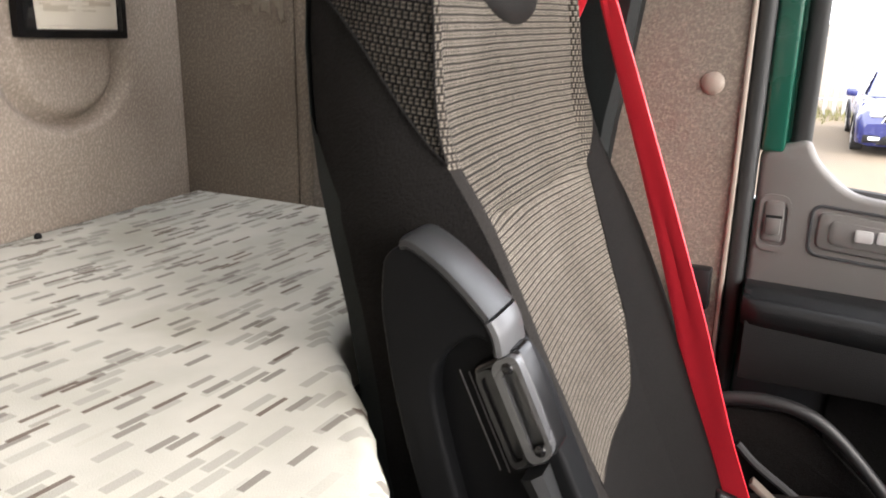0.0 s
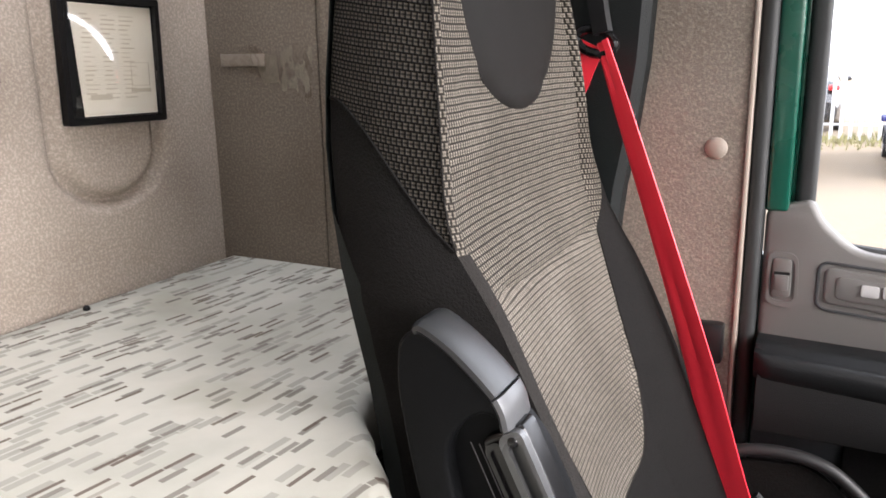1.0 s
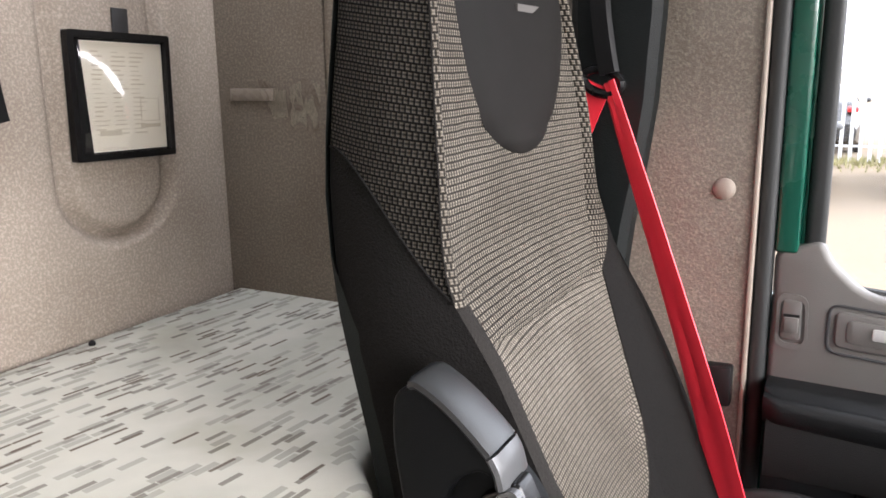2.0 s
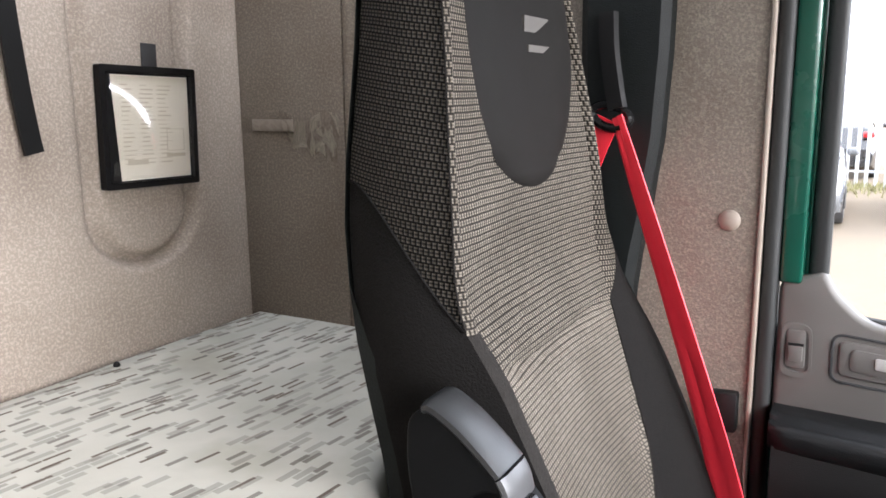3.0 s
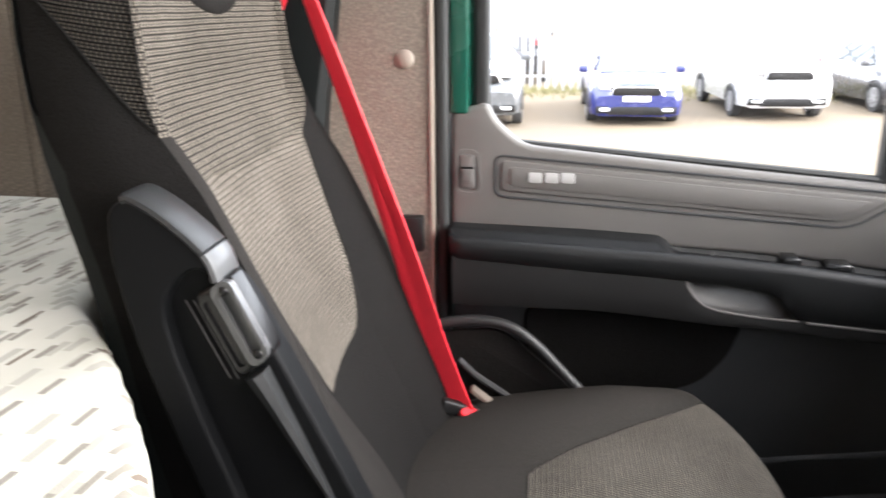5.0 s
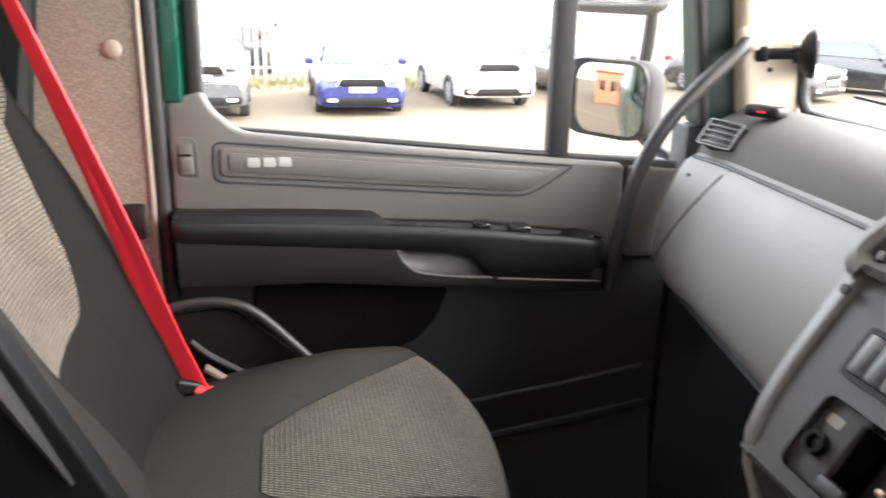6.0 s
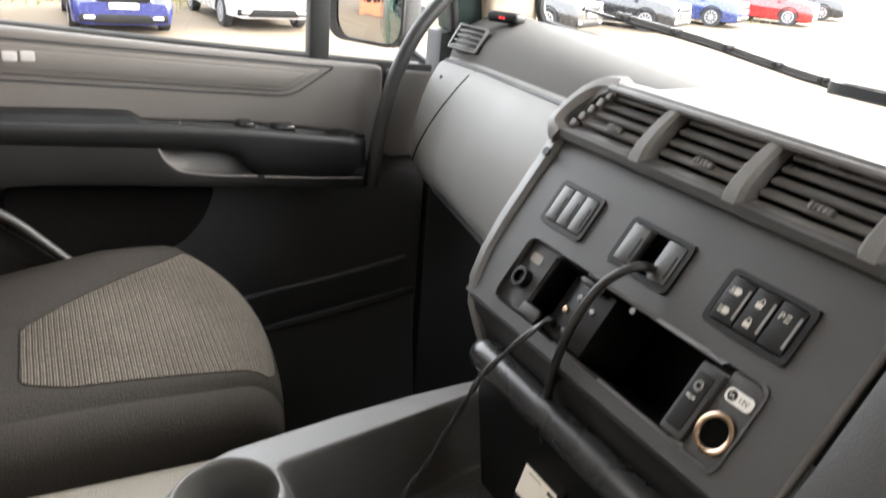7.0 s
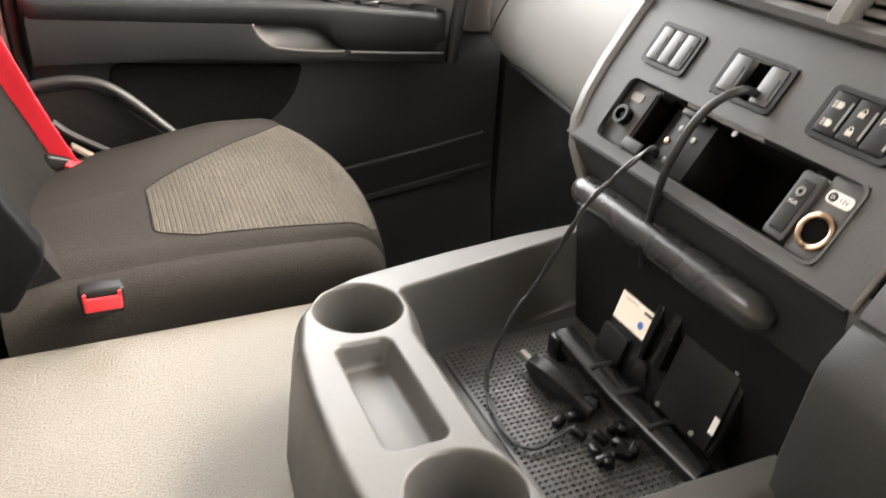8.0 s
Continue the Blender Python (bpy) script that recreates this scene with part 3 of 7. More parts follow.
    rows = [[(p.x + 0.050 * v * (1 - i / len(lip)), p.y + 0.034 * v, p.z - 0.004 * math.sin(v * math.pi) + (0.052 * v * v) * (1.1 - 0.3 * i / len(lip))) for v in [k / 8 for k in range(9)]] for i, p in enumerate(lip)]
    part("pull_recess", surface(rows), SCOOP, door, "grey scooped pull recess")
    part("pull_lip", sweep(lip, circle(0.0022, 8), up=(0, 1, 0)), DOOR_GREY, door, "pale pull lip")
    groove = [Vector((x, 1.3025, z)) for x, z in ((0.6399, 0.7375), (0.7336, 0.7296), (0.8373, 0.7227))]
    part("strip_edge", sweep(groove, circle(0.0022, 6), up=(0, 1, 0)), DOOR_GREY, door, "pale strip edge")
    part("end_trim", plate(rounded([(0.914, 0.74, 0.02), (0.914, sill(0.914) - 0.004, 0.01), (1.03, sill(1.03) - 0.004, 0.01), (1.03, 0.74)], 0.02, 4), 0.012, 0.005, 3), DOOR_GREY, door, "grey trim behind the grab handle", facing_in(1.3945))
    # net pocket and the bin at the foot
    pocket = [(0.196, 0.722, 0.03), (0.562, 0.694, 0.008), (0.545, 0.640, 0.06), (0.50, 0.585, 0.06), (0.42, 0.562, 0.06), (0.20, 0.556, 0.02)]
    part("pocket_flap", plate(rounded(pocket, 0.02, 6), 0.012, 0.004, 3), CLOTH, door, "black cloth door pocket", facing_in(1.392))
    lowb = [(0.45, 0.12), (0.45, 0.385, 0.05), (0.63, 0.43, 0.05), (0.95, 0.478, 0.02), (0.98, 0.12)]
    part("door_bin", plate(rounded(lowb, 0.02, 5), 0.016, 0.006, 3), DOOR_DARK, door, "black hollow door bin", facing_in(1.284))
    rim = [Vector(p) for p in ((0.5, 1.268, 0.405), (0.63, 1.266, 0.430), (0.8, 1.266, 0.453), (0.95, 1.268, 0.478))]
    part("bin_rim", sweep(curve_points(rim, 6), circle(0.007, 8)), DOOR_MID, door, "worn bin rim")
    rim2 = [Vector((p.x, p.y + 0.05, p.z + 0.055)) for p in rim]
    part("bin_strap", sweep(curve_points(rim2, 6), circle(0.005, 8)), DOOR_DARK, door)
    # window: painted rear frame, seals, divider bar, upper frame and glass
    part("rear_frame", rbox(0.066, 0.098, 1.372, 1.42, 1.05, 1.95, 0.006, 3), GREEN, door, "green painted window frame")
    part("frame_ridge", rbox(0.098, 0.104, 1.395, 1.43, 1.05, 1.95, 0.002), GREEN, door)
    part("glass_channel", rbox(0.104, 0.130, 1.388, 1.425, 1.05, 1.95, 0.008, 3), SEAL, door, "black glass channel")
    part("divider_bar", rbox(0.752, 0.794, 1.392, 1.425, 0.93, 1.95, 0.006), SEAL, door, "black window divider bar")
    part("top_frame", rbox(0.066, 1.06, 1.372, 1.43, 1.86, 2.03, 0.006), GREEN, door, "green painted top frame")
    part("sill_seal", sweep([Vector((x, 1.401, sill(x) + 0.004)) for x in (0.16, 0.4, 0.7, 1.02)], circle(0.0065, 8)), SEAL, door, "black sill seal")
    pane = part("window_pane", rbox(0.11, 1.04, 1.409, 1.413, 0.92, 1.90, 0), GLASS, door, "clear door glass")
    pane.visible_shadow = False
    part("outer_skin", plate(rounded([(0.05, 0.05), (1.06, 0.05), (1.06, 0.90), (0.05, 0.97)], 0.02), 0.02, 0.0), GREEN, door, "green painted outer skin", facing_in(1.475))


ARM_PAD = material("door_arm_pad", (0.0062, 0.0068, 0.0074), rough=0.46, spec=0.28, bump=0.25, grain_scale=600)
SCOOP = material("door_pull_plastic", (0.040, 0.0395, 0.0390), rough=0.45, bump=0.2, grain_scale=600)
passenger_door()


def pillar_cover():
    """Black upright behind the seat that carries the belt, with its guide."""
    ob = thing("belt_pillar", "black plastic belt pillar beside the seat", "belt pillar")
    rows = []
    for i in range(22):
        z = lerp(0.62, 1.84, i / 21)
        (x0, x1) = table([(0.62, -0.20, -0.150), (1.04, -0.19, -0.128), (1.17, -0.20, -0.108), (1.25, -0.21, -0.096), (1.40, -0.215, -0.088), (1.84, -0.215, -0.085)], z)
        rows.append([(x0, 1.345, z), (x0, 1.312, z), (x0 + 0.012, 1.30, z), (x1 - 0.012, 1.302, z), (x1, 1.314, z), (x1, 1.345, z)])
    bm = surface(rows, closed=True)
    part("cover", bm, SHELL, ob)
    guide = [Vector(p) for p in ((-0.170, 1.292, 1.43), (-0.166, 1.288, 1.38), (-0.157, 1.284, 1.33), (-0.150, 1.282, 1.298))]
    part("height_slide", sweep(curve_points(guide, 6), [(-0.012, -0.008), (0.010, -0.010), (0.014, 0.0), (0.010, 0.010), (-0.012, 0.008)], up=(0, 1, 0)), BLACK, ob, "black belt height slide")
    loop = [Vector((-0.160 + 0.026 * math.cos(a) - 0.008 * math.sin(a), 1.284, 1.287 + 0.017 * math.sin(a))) for a in [2 * math.pi * i / 18 for i in range(19)]]
    part("belt_guide", sweep(loop, circle(0.0065, 8), up=(0, 1, 0)), GLOSS, ob, "glossy black belt guide")


pillar_cover()


def seat_belt():
    belt = thing("seat_belt", "bright red seat belt hanging beside the seat", "seat belt")
    line = curve_points([(-0.150, 1.279, 1.287), (-0.118, 1.272, 1.20), (-0.052, 1.262, 1.02), (0.008, 1.25, 0.85), (0.056, 1.232, 0.70), (0.100, 1.212, 0.592)], 8)
    bm = bmesh.new()
    rings = []
    k = len(line)
    for i, p in enumerate(line):
        t = i / (k - 1)
        d = (line[min(i + 1, k - 1)] - line[max(i - 1, 0)]).normalized()
        across = Vector((0.80, -0.60 + 0.25 * t, 0.0))
        across = (across - d * across.dot(d)).normalized()
        out = d.cross(across).normalized()
        h = lerp(0.013, 0.0285, min(1, t * 1.3))
        prof = [(-h, 0.0), (-0.45 * h, 0.003), (-0.1 * h, -0.001 + 0.002 * math.sin(7 * t)), (0.3 * h, 0.003), (h, 0.001)]
        pts = [p + across * a + out * (b0 * (1.2 - t)) for a, b0 in prof]
        rings.append([bm.verts.new(q) for q in pts] + [bm.verts.new(q - out * 0.0016) for q in reversed(pts)])
    m = len(rings[0])
    for r, s in zip(rings, rings[1:]):
        for j in range(m):
            bm.faces.new((r[j], r[(j + 1) % m], s[(j + 1) % m], s[j]))
    part("webbing", bm, RED, belt, "bright red webbing")
    back = curve_points([(-0.170, 1.290, 1.285), (-0.190, 1.294, 1.24), (-0.215, 1.297, 1.17), (-0.235, 1.298, 1.05)], 6)
    part("webbing_behind", sweep(back, [(-0.022, -0.001), (0.022, -0.001), (0.022, 0.001), (-0.022, 0.001)], up=(0, 1, 0)), RED, belt)
    part("anchor_plate", rbox(-0.038, 0.030, -0.010, 0.010, -0.012, 0.012, 0.006, 3), BLACK, belt, "black anchor plate", pose(0.102, 1.208, 0.604, 0, 25, 25))
    part("anchor_tongue", rbox(-0.014, 0.018, -0.012, 0.012, -0.003, 0.003, 0.002), METAL, belt, "steel belt tongue", pose(0.136, 1.196, 0.598, 10, 22, -20))
    part("anchor_tab", rbox(-0.014, 0.015, -0.013, 0.013, -0.004, 0.005, 0.003), RED_PLASTIC, belt, "red tab", pose(0.118, 1.198, 0.602, 10, 22, -20))


seat_belt()


# ---- the bunk ----
def bunk():
    front = [(-0.78, -0.32), (-0.45, -0.30), (-0.22, 0.0), (0.42, 0.0), (0.473, -0.02), (0.513, -0.037), (0.56, -0.06), (0.596, -0.083), (0.64, -0.115), (0.70, -0.158), (0.739, -0.188), (0.787, -0.23), (0.84, -0.275), (0.88, -0.292), (1.297, -0.292)]
    bed = thing("bunk", "sleeper bunk with a pale patterned mattress", "bunk")
    rows, box, line = [], [], []
    rear = REAR_X + 0.004
    for i in range(110):
        y = lerp(1.297, RIGHT_Y + 0.02, i / 109)
        f = table(front, y)[0]
        dip = lambda x: 0.0035 * math.sin(9 * x + 4 * y) * math.sin(7 * y + 1) - 0.0025
        row = [(rear, y, 0.815), (rear, y, 0.895), (rear + 0.006, y, 0.907)]
        row += [(x, y, 0.915 + dip(x) * min(1, 8 * (f - 0.03 - x), 8 * (x - rear))) for x in [lerp(rear + 0.02, f - 0.03, k / 14) for k in range(15)]]
        row += [(f - 0.017, y, 0.9125), (f - 0.007, y, 0.906), (f - 0.001, y, 0.896), (f, y, 0.880), (f, y, 0.835), (f - 0.004, y, 0.822), (f - 0.016, y, 0.815)]
        rows.append(row)
        line.append(Vector((f - 0.001, y, 0.826)))
        box.append([(rear, y, 0.814), (f - 0.03, y, 0.814), (f - 0.03, y, FLOOR_Z)])
    part("mattress", surface(rows), TICKING, bed, "pale mattress printed with short grey strokes, stained")
    part("piping", sweep(line, circle(0.005, 6)), CLOTH_GREY, bed)
    part("bunk_box", surface(box), CLOTH, bed, "black bunk box")
    stud = bmesh.new()
    bmesh.ops.create_uvsphere(stud, u_segments=10, v_segments=6, radius=0.0055)
    part("stud", stud, BLACK, bed, "small black stud", Matrix.Translation((REAR_X + 0.040, 0.952, 0.917)))


bunk()


def document_holder():
    ob = thing("document_frame", "black framed paper document hung on the rear wall", "document frame")
    y0, y1, z0, z1 = 0.985, 1.176, 1.178, 1.368
    tilt = Matrix.Translation((REAR_X + 0.012, 1.08, 1.272)) @ Matrix.Rotation(radians(-1.5), 4, "X") @ Matrix.Translation((-REAR_X - 0.012, -1.08, -1.272))
    outer = rounded([(y0, z0), (y1, z0), (y1, z1), (y0, z1)], 0.004, 3)
    inner = rounded([(y0 + 0.010, z0 + 0.010), (y1 - 0.009, z0 + 0.010), (y1 - 0.009, z1 - 0.011), (y0 + 0.010, z1 - 0.011)], 0.003, 3)
    part("frame", ring_plate(outer, inner, 0.012), GLOSS, ob, "black plastic frame", tilt @ facing_front(REAR_X + 0.003))
    part("backing", plate(outer, 0.003, 0), BLACK, ob, "", tilt @ facing_front(REAR_X + 0.002))
    page = [(y0 + 0.037, z0 + 0.012), (y1 - 0.011, z0 + 0.013), (y1 - 0.011, z1 - 0.014), (y0 + 0.026, z1 - 0.014)]
    sheet = part("paper", plate([Vector(p) for p in page], 0.001, 0), PAPER, ob, "cream printed page", tilt @ facing_front(REAR_X + 0.0055))
    rng = random.Random(4)
    for i in range(19):
        z = z1 - 0.030 - 0.0068 * i
        for k in range(3):
            a = y0 + 0.042 + 0.036 * k + rng.uniform(0, 0.004)
            w = rng.uniform(0.012, 0.028)
            bar = rbox(REAR_X + 0.0066, REAR_X + 0.0072, a, a + w, z, z + rng.choice((0.0012, 0.0020)), 0)
            part("print_bar", bar, DOC_PRINT, sheet, "", tilt)
    for a, b0, z, h in ((y0 + 0.05, y0 + 0.09, z0 + 0.036, 0.008), (y1 - 0.062, y1 - 0.022, z0 + 0.046, 0.006)):
        part("print_bar", rbox(REAR_X + 0.0066, REAR_X + 0.0074, a, b0, z, z + h, 0), DOC_PRINT, sheet, "", tilt)
    box = rounded([(y1 - 0.060, z0 + 0.056), (y1 - 0.023, z0 + 0.056), (y1 - 0.023, z0 + 0.092), (y1 - 0.060, z0 + 0.092)], 0.001, 1)
    c = Vector((y1 - 0.0415, z0 + 0.074))
    part("print_box", ring_plate(box, [c + (p - c) * 0.95 for p in box], 0.0006), DOC_PRINT, sheet, "", tilt @ facing_front(REAR_X + 0.0066))
    cover_rows = []
    for i in range(14):
        z = lerp(z0 + 0.014, z1 - 0.016, i / 13)
        cover_rows.append([(REAR_X + 0.0095 + 0.031 * (1 - 0.75 * max(0, (i / 13 - 0.4) / 0.6) ** 2) * min(1, 4 * i / 13) * math.sin(math.pi * min(1, max(0, (y - y0) / 0.190))) + 0.0016 * math.sin(9 * y * 9 + 3 * z * 40) * math.sin(23 * z * 5 + y * 30), y, z) for y in [lerp(y0 + 0.017, y1 - 0.014, j / 13) for j in range(14)]])
    pane = part("clear_cover", surface(cover_rows), COVER, ob, "crinkled clear cover", tilt)
    pane.visible_shadow = False
    part("hanger", rbox(REAR_X + 0.001, REAR_X + 0.004, 1.076, 1.106, 1.36, 1.405, 0.001), DARK, ob, "grey hanging tab", tilt)


DOC_PRINT = material("pale_print", (0.60, 0.53, 0.42), rough=0.8, bump=0.0)
document_holder()


def coat_clip():
    ob = thing("coat_strap", "black strap hanging on the rear wall", "strap")
    pts = [Vector((REAR_X + 0.014, y, z)) for y, z in ((0.845, 1.62), (0.85, 1.45), (0.858, 1.34), (0.866, 1.27), (0.870, 1.245))]
    part("webbing", sweep(curve_points(pts, 5), [(-0.014, -0.003), (0.014, -0.003), (0.014, 0.003), (-0.014, 0.003)], up=(1, 0, 0)), BLACK, ob)


coat_clip()


def tape_piece():
    ob = thing("adhesive_tape", "torn clear adhesive tape on the side wall", "tape")
    rng = random.Random(9)
    rows = []
    for i in range(8):
        row = []
        for j in range(26):
            x = lerp(-0.852, -0.640, j / 25)
            z = lerp(1.285 - 0.01 * math.sin(j * 0.5), 1.25 - 0.055 * max(0, (j - 8) / 17) + 0.006 * math.sin(j * 1.3), i / 7)
            row.append((x, SIDE_Y - 0.003 - 0.004 * rng.random() * (0.25 + (j > 17)), z))
        rows.append(row)
    pane = part("tape_film", surface(rows), TAPE, ob, "crinkled clear film")
    pane.visible_shadow = False
    part("tape_strip", rbox(-0.835, -0.74, SIDE_Y - 0.0035, SIDE_Y - 0.0005, 1.258, 1.279, 0.001), PAPER_TAPE, ob, "milky strip of tape")


PAPER_TAPE = material("milky_tape", (0.235, 0.20, 0.165), rough=0.35, bump=0.1)
tape_piece()


# ---- the passenger seat ----
#            z,     rear x, inner y, inner ridge x, weave from y, weave x, weave to y, outer y
BACK = [
    (0.54, -0.1700, 0.800, 0.125, 0.965, 0.085, 1.110, 1.285),
    (0.66, -0.1900, 0.798, 0.075, 0.938, 0.040, 1.116, 1.285),
    (0.78, -0.2100, 0.796, 0.020, 0.903, -0.018, 1.124, 1.285),
    (0.86, -0.2200, 0.796, -0.014, 0.880, -0.050, 1.142, 1.285),
    (0.94, -0.2300, 0.795, -0.050, 0.861, -0.085, 1.168, 1.284),
    (1.05, -0.2549, 0.795, -0.105, 0.846, -0.130, 1.200, 1.270),
    (1.115, -0.2675, 0.796, -0.146, 0.824, -0.158, 1.224, 1.262),
    (1.22, -0.2740, 0.800, -0.158, 0.815, -0.173, 1.238, 1.260),
    (1.37, -0.2720, 0.822, -0.176, 0.838, -0.190, 1.195, 1.215),
    (1.50, -0.2800, 0.850, -0.200, 0.868, -0.210, 1.165, 1.185),
    (1.60, -0.2870, 0.885, -0.232, 0.905, -0.238, 1.135, 1.155),
]


def fold(t):
    """Height of the sewn crease across the backrest."""
    return 1.047 - 0.012 * math.sin(math.pi * t)


def weave_foot(t):
    """Lower edge of the woven panel, rounded up into its outer side."""
    return 0.778 + 0.012 * t + 0.085 * t ** 12


def back_point(w, z):
    """A point of the backrest's skin: w runs from the rear of the inner side (0) over ridge, weave and outer bolster to the rear of the outer side (5)."""
    xr, yi, xb, y1, xc, y2, yo = spline(BACK, z)
    if w <= 1:
        t = w
        return Vector((lerp(xr, xb - 0.004, t), yi - 0.012 * math.sin(math.pi * t), z))
    if w <= 2:
        t = w - 1
        return Vector((lerp(xb, xc, t) + 0.006 * math.sin(math.pi * t), lerp(yi + 0.004, y1, t), z))
    if w <= 3:
        t = w - 2
        fade = min(1, 7 * t, 7 * (1 - t))
        crease = fade * 0.008 * math.exp(-((z - fold(t)) / 0.008) ** 2) + fade * 0.004 * math.sin(z * 46) * (z > 1.08) * (z < 1.25)
        return Vector((xc - 0.010 * math.sin(math.pi * t) - crease, lerp(y1, y2, t), z))
    xb = 0.5 * (spline(BACK, z - 0.05)[2] + spline(BACK, z + 0.05)[2])
    if w <= 4:
        t = w - 3
        return Vector((lerp(xc, xb - 0.012, t) + 0.010 * math.sin(math.pi * t), lerp(y2, yo - 0.004, t), z))
    t = w - 4
    return Vector((lerp(xb - 0.016, xr, t), yo + 0.010 * math.sin(math.pi * t), z))


def back_patch(wa, wb, nw, za, zb, nz):
    """A piece of that skin between two heights, which may change across it."""
    rows, uvs = [], []
    for i in range(nz + 1):
        row, uv, run = [], [], 0.0
        for j in range(nw + 1):
            w = lerp(wa, wb, j / nw)
            t = (w - wa) / (wb - wa)
            p = back_point(w, lerp(za(t), zb(t), i / nz))
            if row:
                run += (p.xy - row[-1].xy).length
            row.append(p)
            uv.append((run + wa, p.z * 1.06 + (0.16 * run if wa < 1 else 0)))
        rows.append(row)
        uvs.append(uv)
    return surface(rows, uvs)


def seat():
    ob = thing("passenger_seat", "black and grey-brown cloth truck passenger seat", "seat")
    top = 1.60
    diag = lambda t: lerp(1.238, 1.104, t) + 0.024 * math.sin(math.pi * t ** 0.8)
    const = lambda v: (lambda t: v)
    part("side_wrap", back_patch(0, 1, 10, diag, const(top), 16), WEAVE_SHADED, ob, "grey-brown woven wing")
    part("side_panel", back_patch(0, 1, 10, const(0.54), diag, 18), CLOTH, ob, "black cloth side panel")
    part("wing_front", back_patch(1, 2, 6, const(1.100), const(top), 18), WEAVE, ob)
    part("bolster", back_patch(1, 2, 8, const(0.54), const(1.100), 22), CLOTH_GREY, ob, "dark grey inner bolster")
    part("upper_weave", back_patch(2, 3, 20, fold, const(top), 40), WEAVE, ob, "grey-brown ribbed upper panel")
    part("lower_weave", back_patch(2, 3, 48, weave_foot, fold, 24), WEAVE_FINE, ob, "grey-brown ribbed lower panel")
    part("lumbar", back_patch(2, 3, 48, const(0.54), weave_foot, 12), CLOTH, ob)
    part("outer_wing", back_patch(3, 4, 8, lambda t: lerp(1.047, 1.135, t), const(top), 34), WEAVE, ob)
    part("outer_bolster", back_patch(3, 4, 8, const(0.54), lambda t: lerp(1.047, 1.135, t), 22), CLOTH, ob, "black outer bolster")
    part("outer_side", back_patch(4, 5, 8, const(0.54), const(top), 24), CLOTH, ob)
    # piped seams along the inner ridge and the diagonal
    ridge = [back_point(1, lerp(1.104, top, i / 24)) + Vector((0.002, -0.002, 0)) for i in range(25)]
    part("ridge_piping", sweep(ridge, circle(0.0011, 6), up=(0, 1, 0)), CLOTH_GREY, ob)
    seam = [back_point(t, diag(t)) + Vector((0, -0.001, 0)) for t in [i / 12 for i in range(13)]]
    part("diagonal_piping", sweep(seam, circle(0.0016, 6), up=(0, 1, 0)), CLOTH, ob)
    for w in (2, 3):
        line = [back_point(w, lerp(0.778 if w == 2 else 0.875, 1.045 if w == 3 else 1.100, i / 20)) + Vector((0.0005, 0, 0)) for i in range(21)]
        part("weave_seam", sweep(line, circle(0.0016, 6), up=(0, 1, 0)), CLOTH, ob)
    part("weave_seam", sweep([back_point(2 + t, weave_foot(t)) for t in [1 - (1 - i / 40) ** 2 for i in range(41)]], circle(0.0010, 6)), CLOTH_GREY, ob)
    part("crease_seam", sweep([back_point(2 + t, fold(t)) - Vector((0.002, 0, 0)) for t in [0.02 + 0.96 * i / 24 for i in range(25)]], circle(0.0016, 6)), CLOTH, ob)
    # hard back shell
    rows = []
    for i in range(20):
        z = lerp(0.50, top, i / 19)
        xr, yi, *_, yo = spline(BACK, z)
        bulge = lerp(1.0, 0.35, min(1, max(0, (z - 0.98) / 0.17)))
        lap = lerp(0.035, -0.003, min(1, max(0, (z - 0.98) / 0.16)))
        rows.append([(xr + lap, yi - 0.004, z), (xr - 0.004, yi - 0.002, z), (xr - 0.022 * bulge, yi + 0.03, z), (xr - 0.028 * bulge, (yi + yo) / 2, z), (xr - 0.022 * bulge, yo - 0.03, z), (xr + 0.02, yo + 0.002, z)])
    part("back_shell", surface(rows), SHELL, ob, "dark blue-green plastic back shell")
    cap = [back_point(w, top) for w in (0, 0.5, 1, 2, 2.5, 3, 4, 4.5, 5)]
    bm = bmesh.new()
    bm.faces.new([bm.verts.new(p) for p in cap])
    part("top_cap", bm, CLOTH, ob)
    # smooth black headrest pad let into the weave
    rows = []
    for i in range(30):
        if i < 16:
            a = math.pi / 2 * (1 - i / 16)
            z, half = 1.385 - 0.173 * math.sin(a), 0.150 * max(0.0, math.cos(a)) ** 0.85
        else:
            z = lerp(1.385, 1.545, (i - 16) / 13)
            half = 0.150 - 0.10 * (z - 1.385) ** 1.5
        xr, yi, xb, y1, xc, y2, yo = spline(BACK, z)
        row = []
        for j in range(17):
            s = -1 + 2 * j / 16
            y = 1.050 + half * s
            row.append(back_point(2 + min(1, max(0, (y - y1) / (y2 - y1))), z) + Vector((0.011 * (1 - s ** 4) * min(1, (z - 1.21) / 0.02 + 0.05) - 0.001, 0, 0)))
            row[-1].y = y
        rows.append(row)
    pad = part("headrest_pad", surface(rows), CLOTH_PAD, ob, "smooth black headrest pad")
    for z, h, a, c in ((1.372, 0.008, 1.045, 1.12), (1.400, 0.018, 1.04, 1.115)):
        bar = rbox(-0.003, 0.0, a, c, -h / 2, h / 2, 0)
        part("print_bar", bar, PAD_PRINT, pad, "grey printed bar", Matrix.Translation((back_point(2.5, z).x + 0.0125, 0, z)))
    # seat cushion
    def cushion_point(w, s):
        """s runs from the back (0) along the top (to 0.8) and down over the front (1)."""
        if s <= 0.8:
            x, drop = lerp(0.02, 0.470, s / 0.8), 0.0
        else:
            a = (s - 0.8) / 0.2 * math.pi / 2
            x, drop = 0.470 + 0.056 * math.sin(a), 0.072 * (1 - math.cos(a))
        t = min(1, max(0, (x - 0.21) / 0.28))
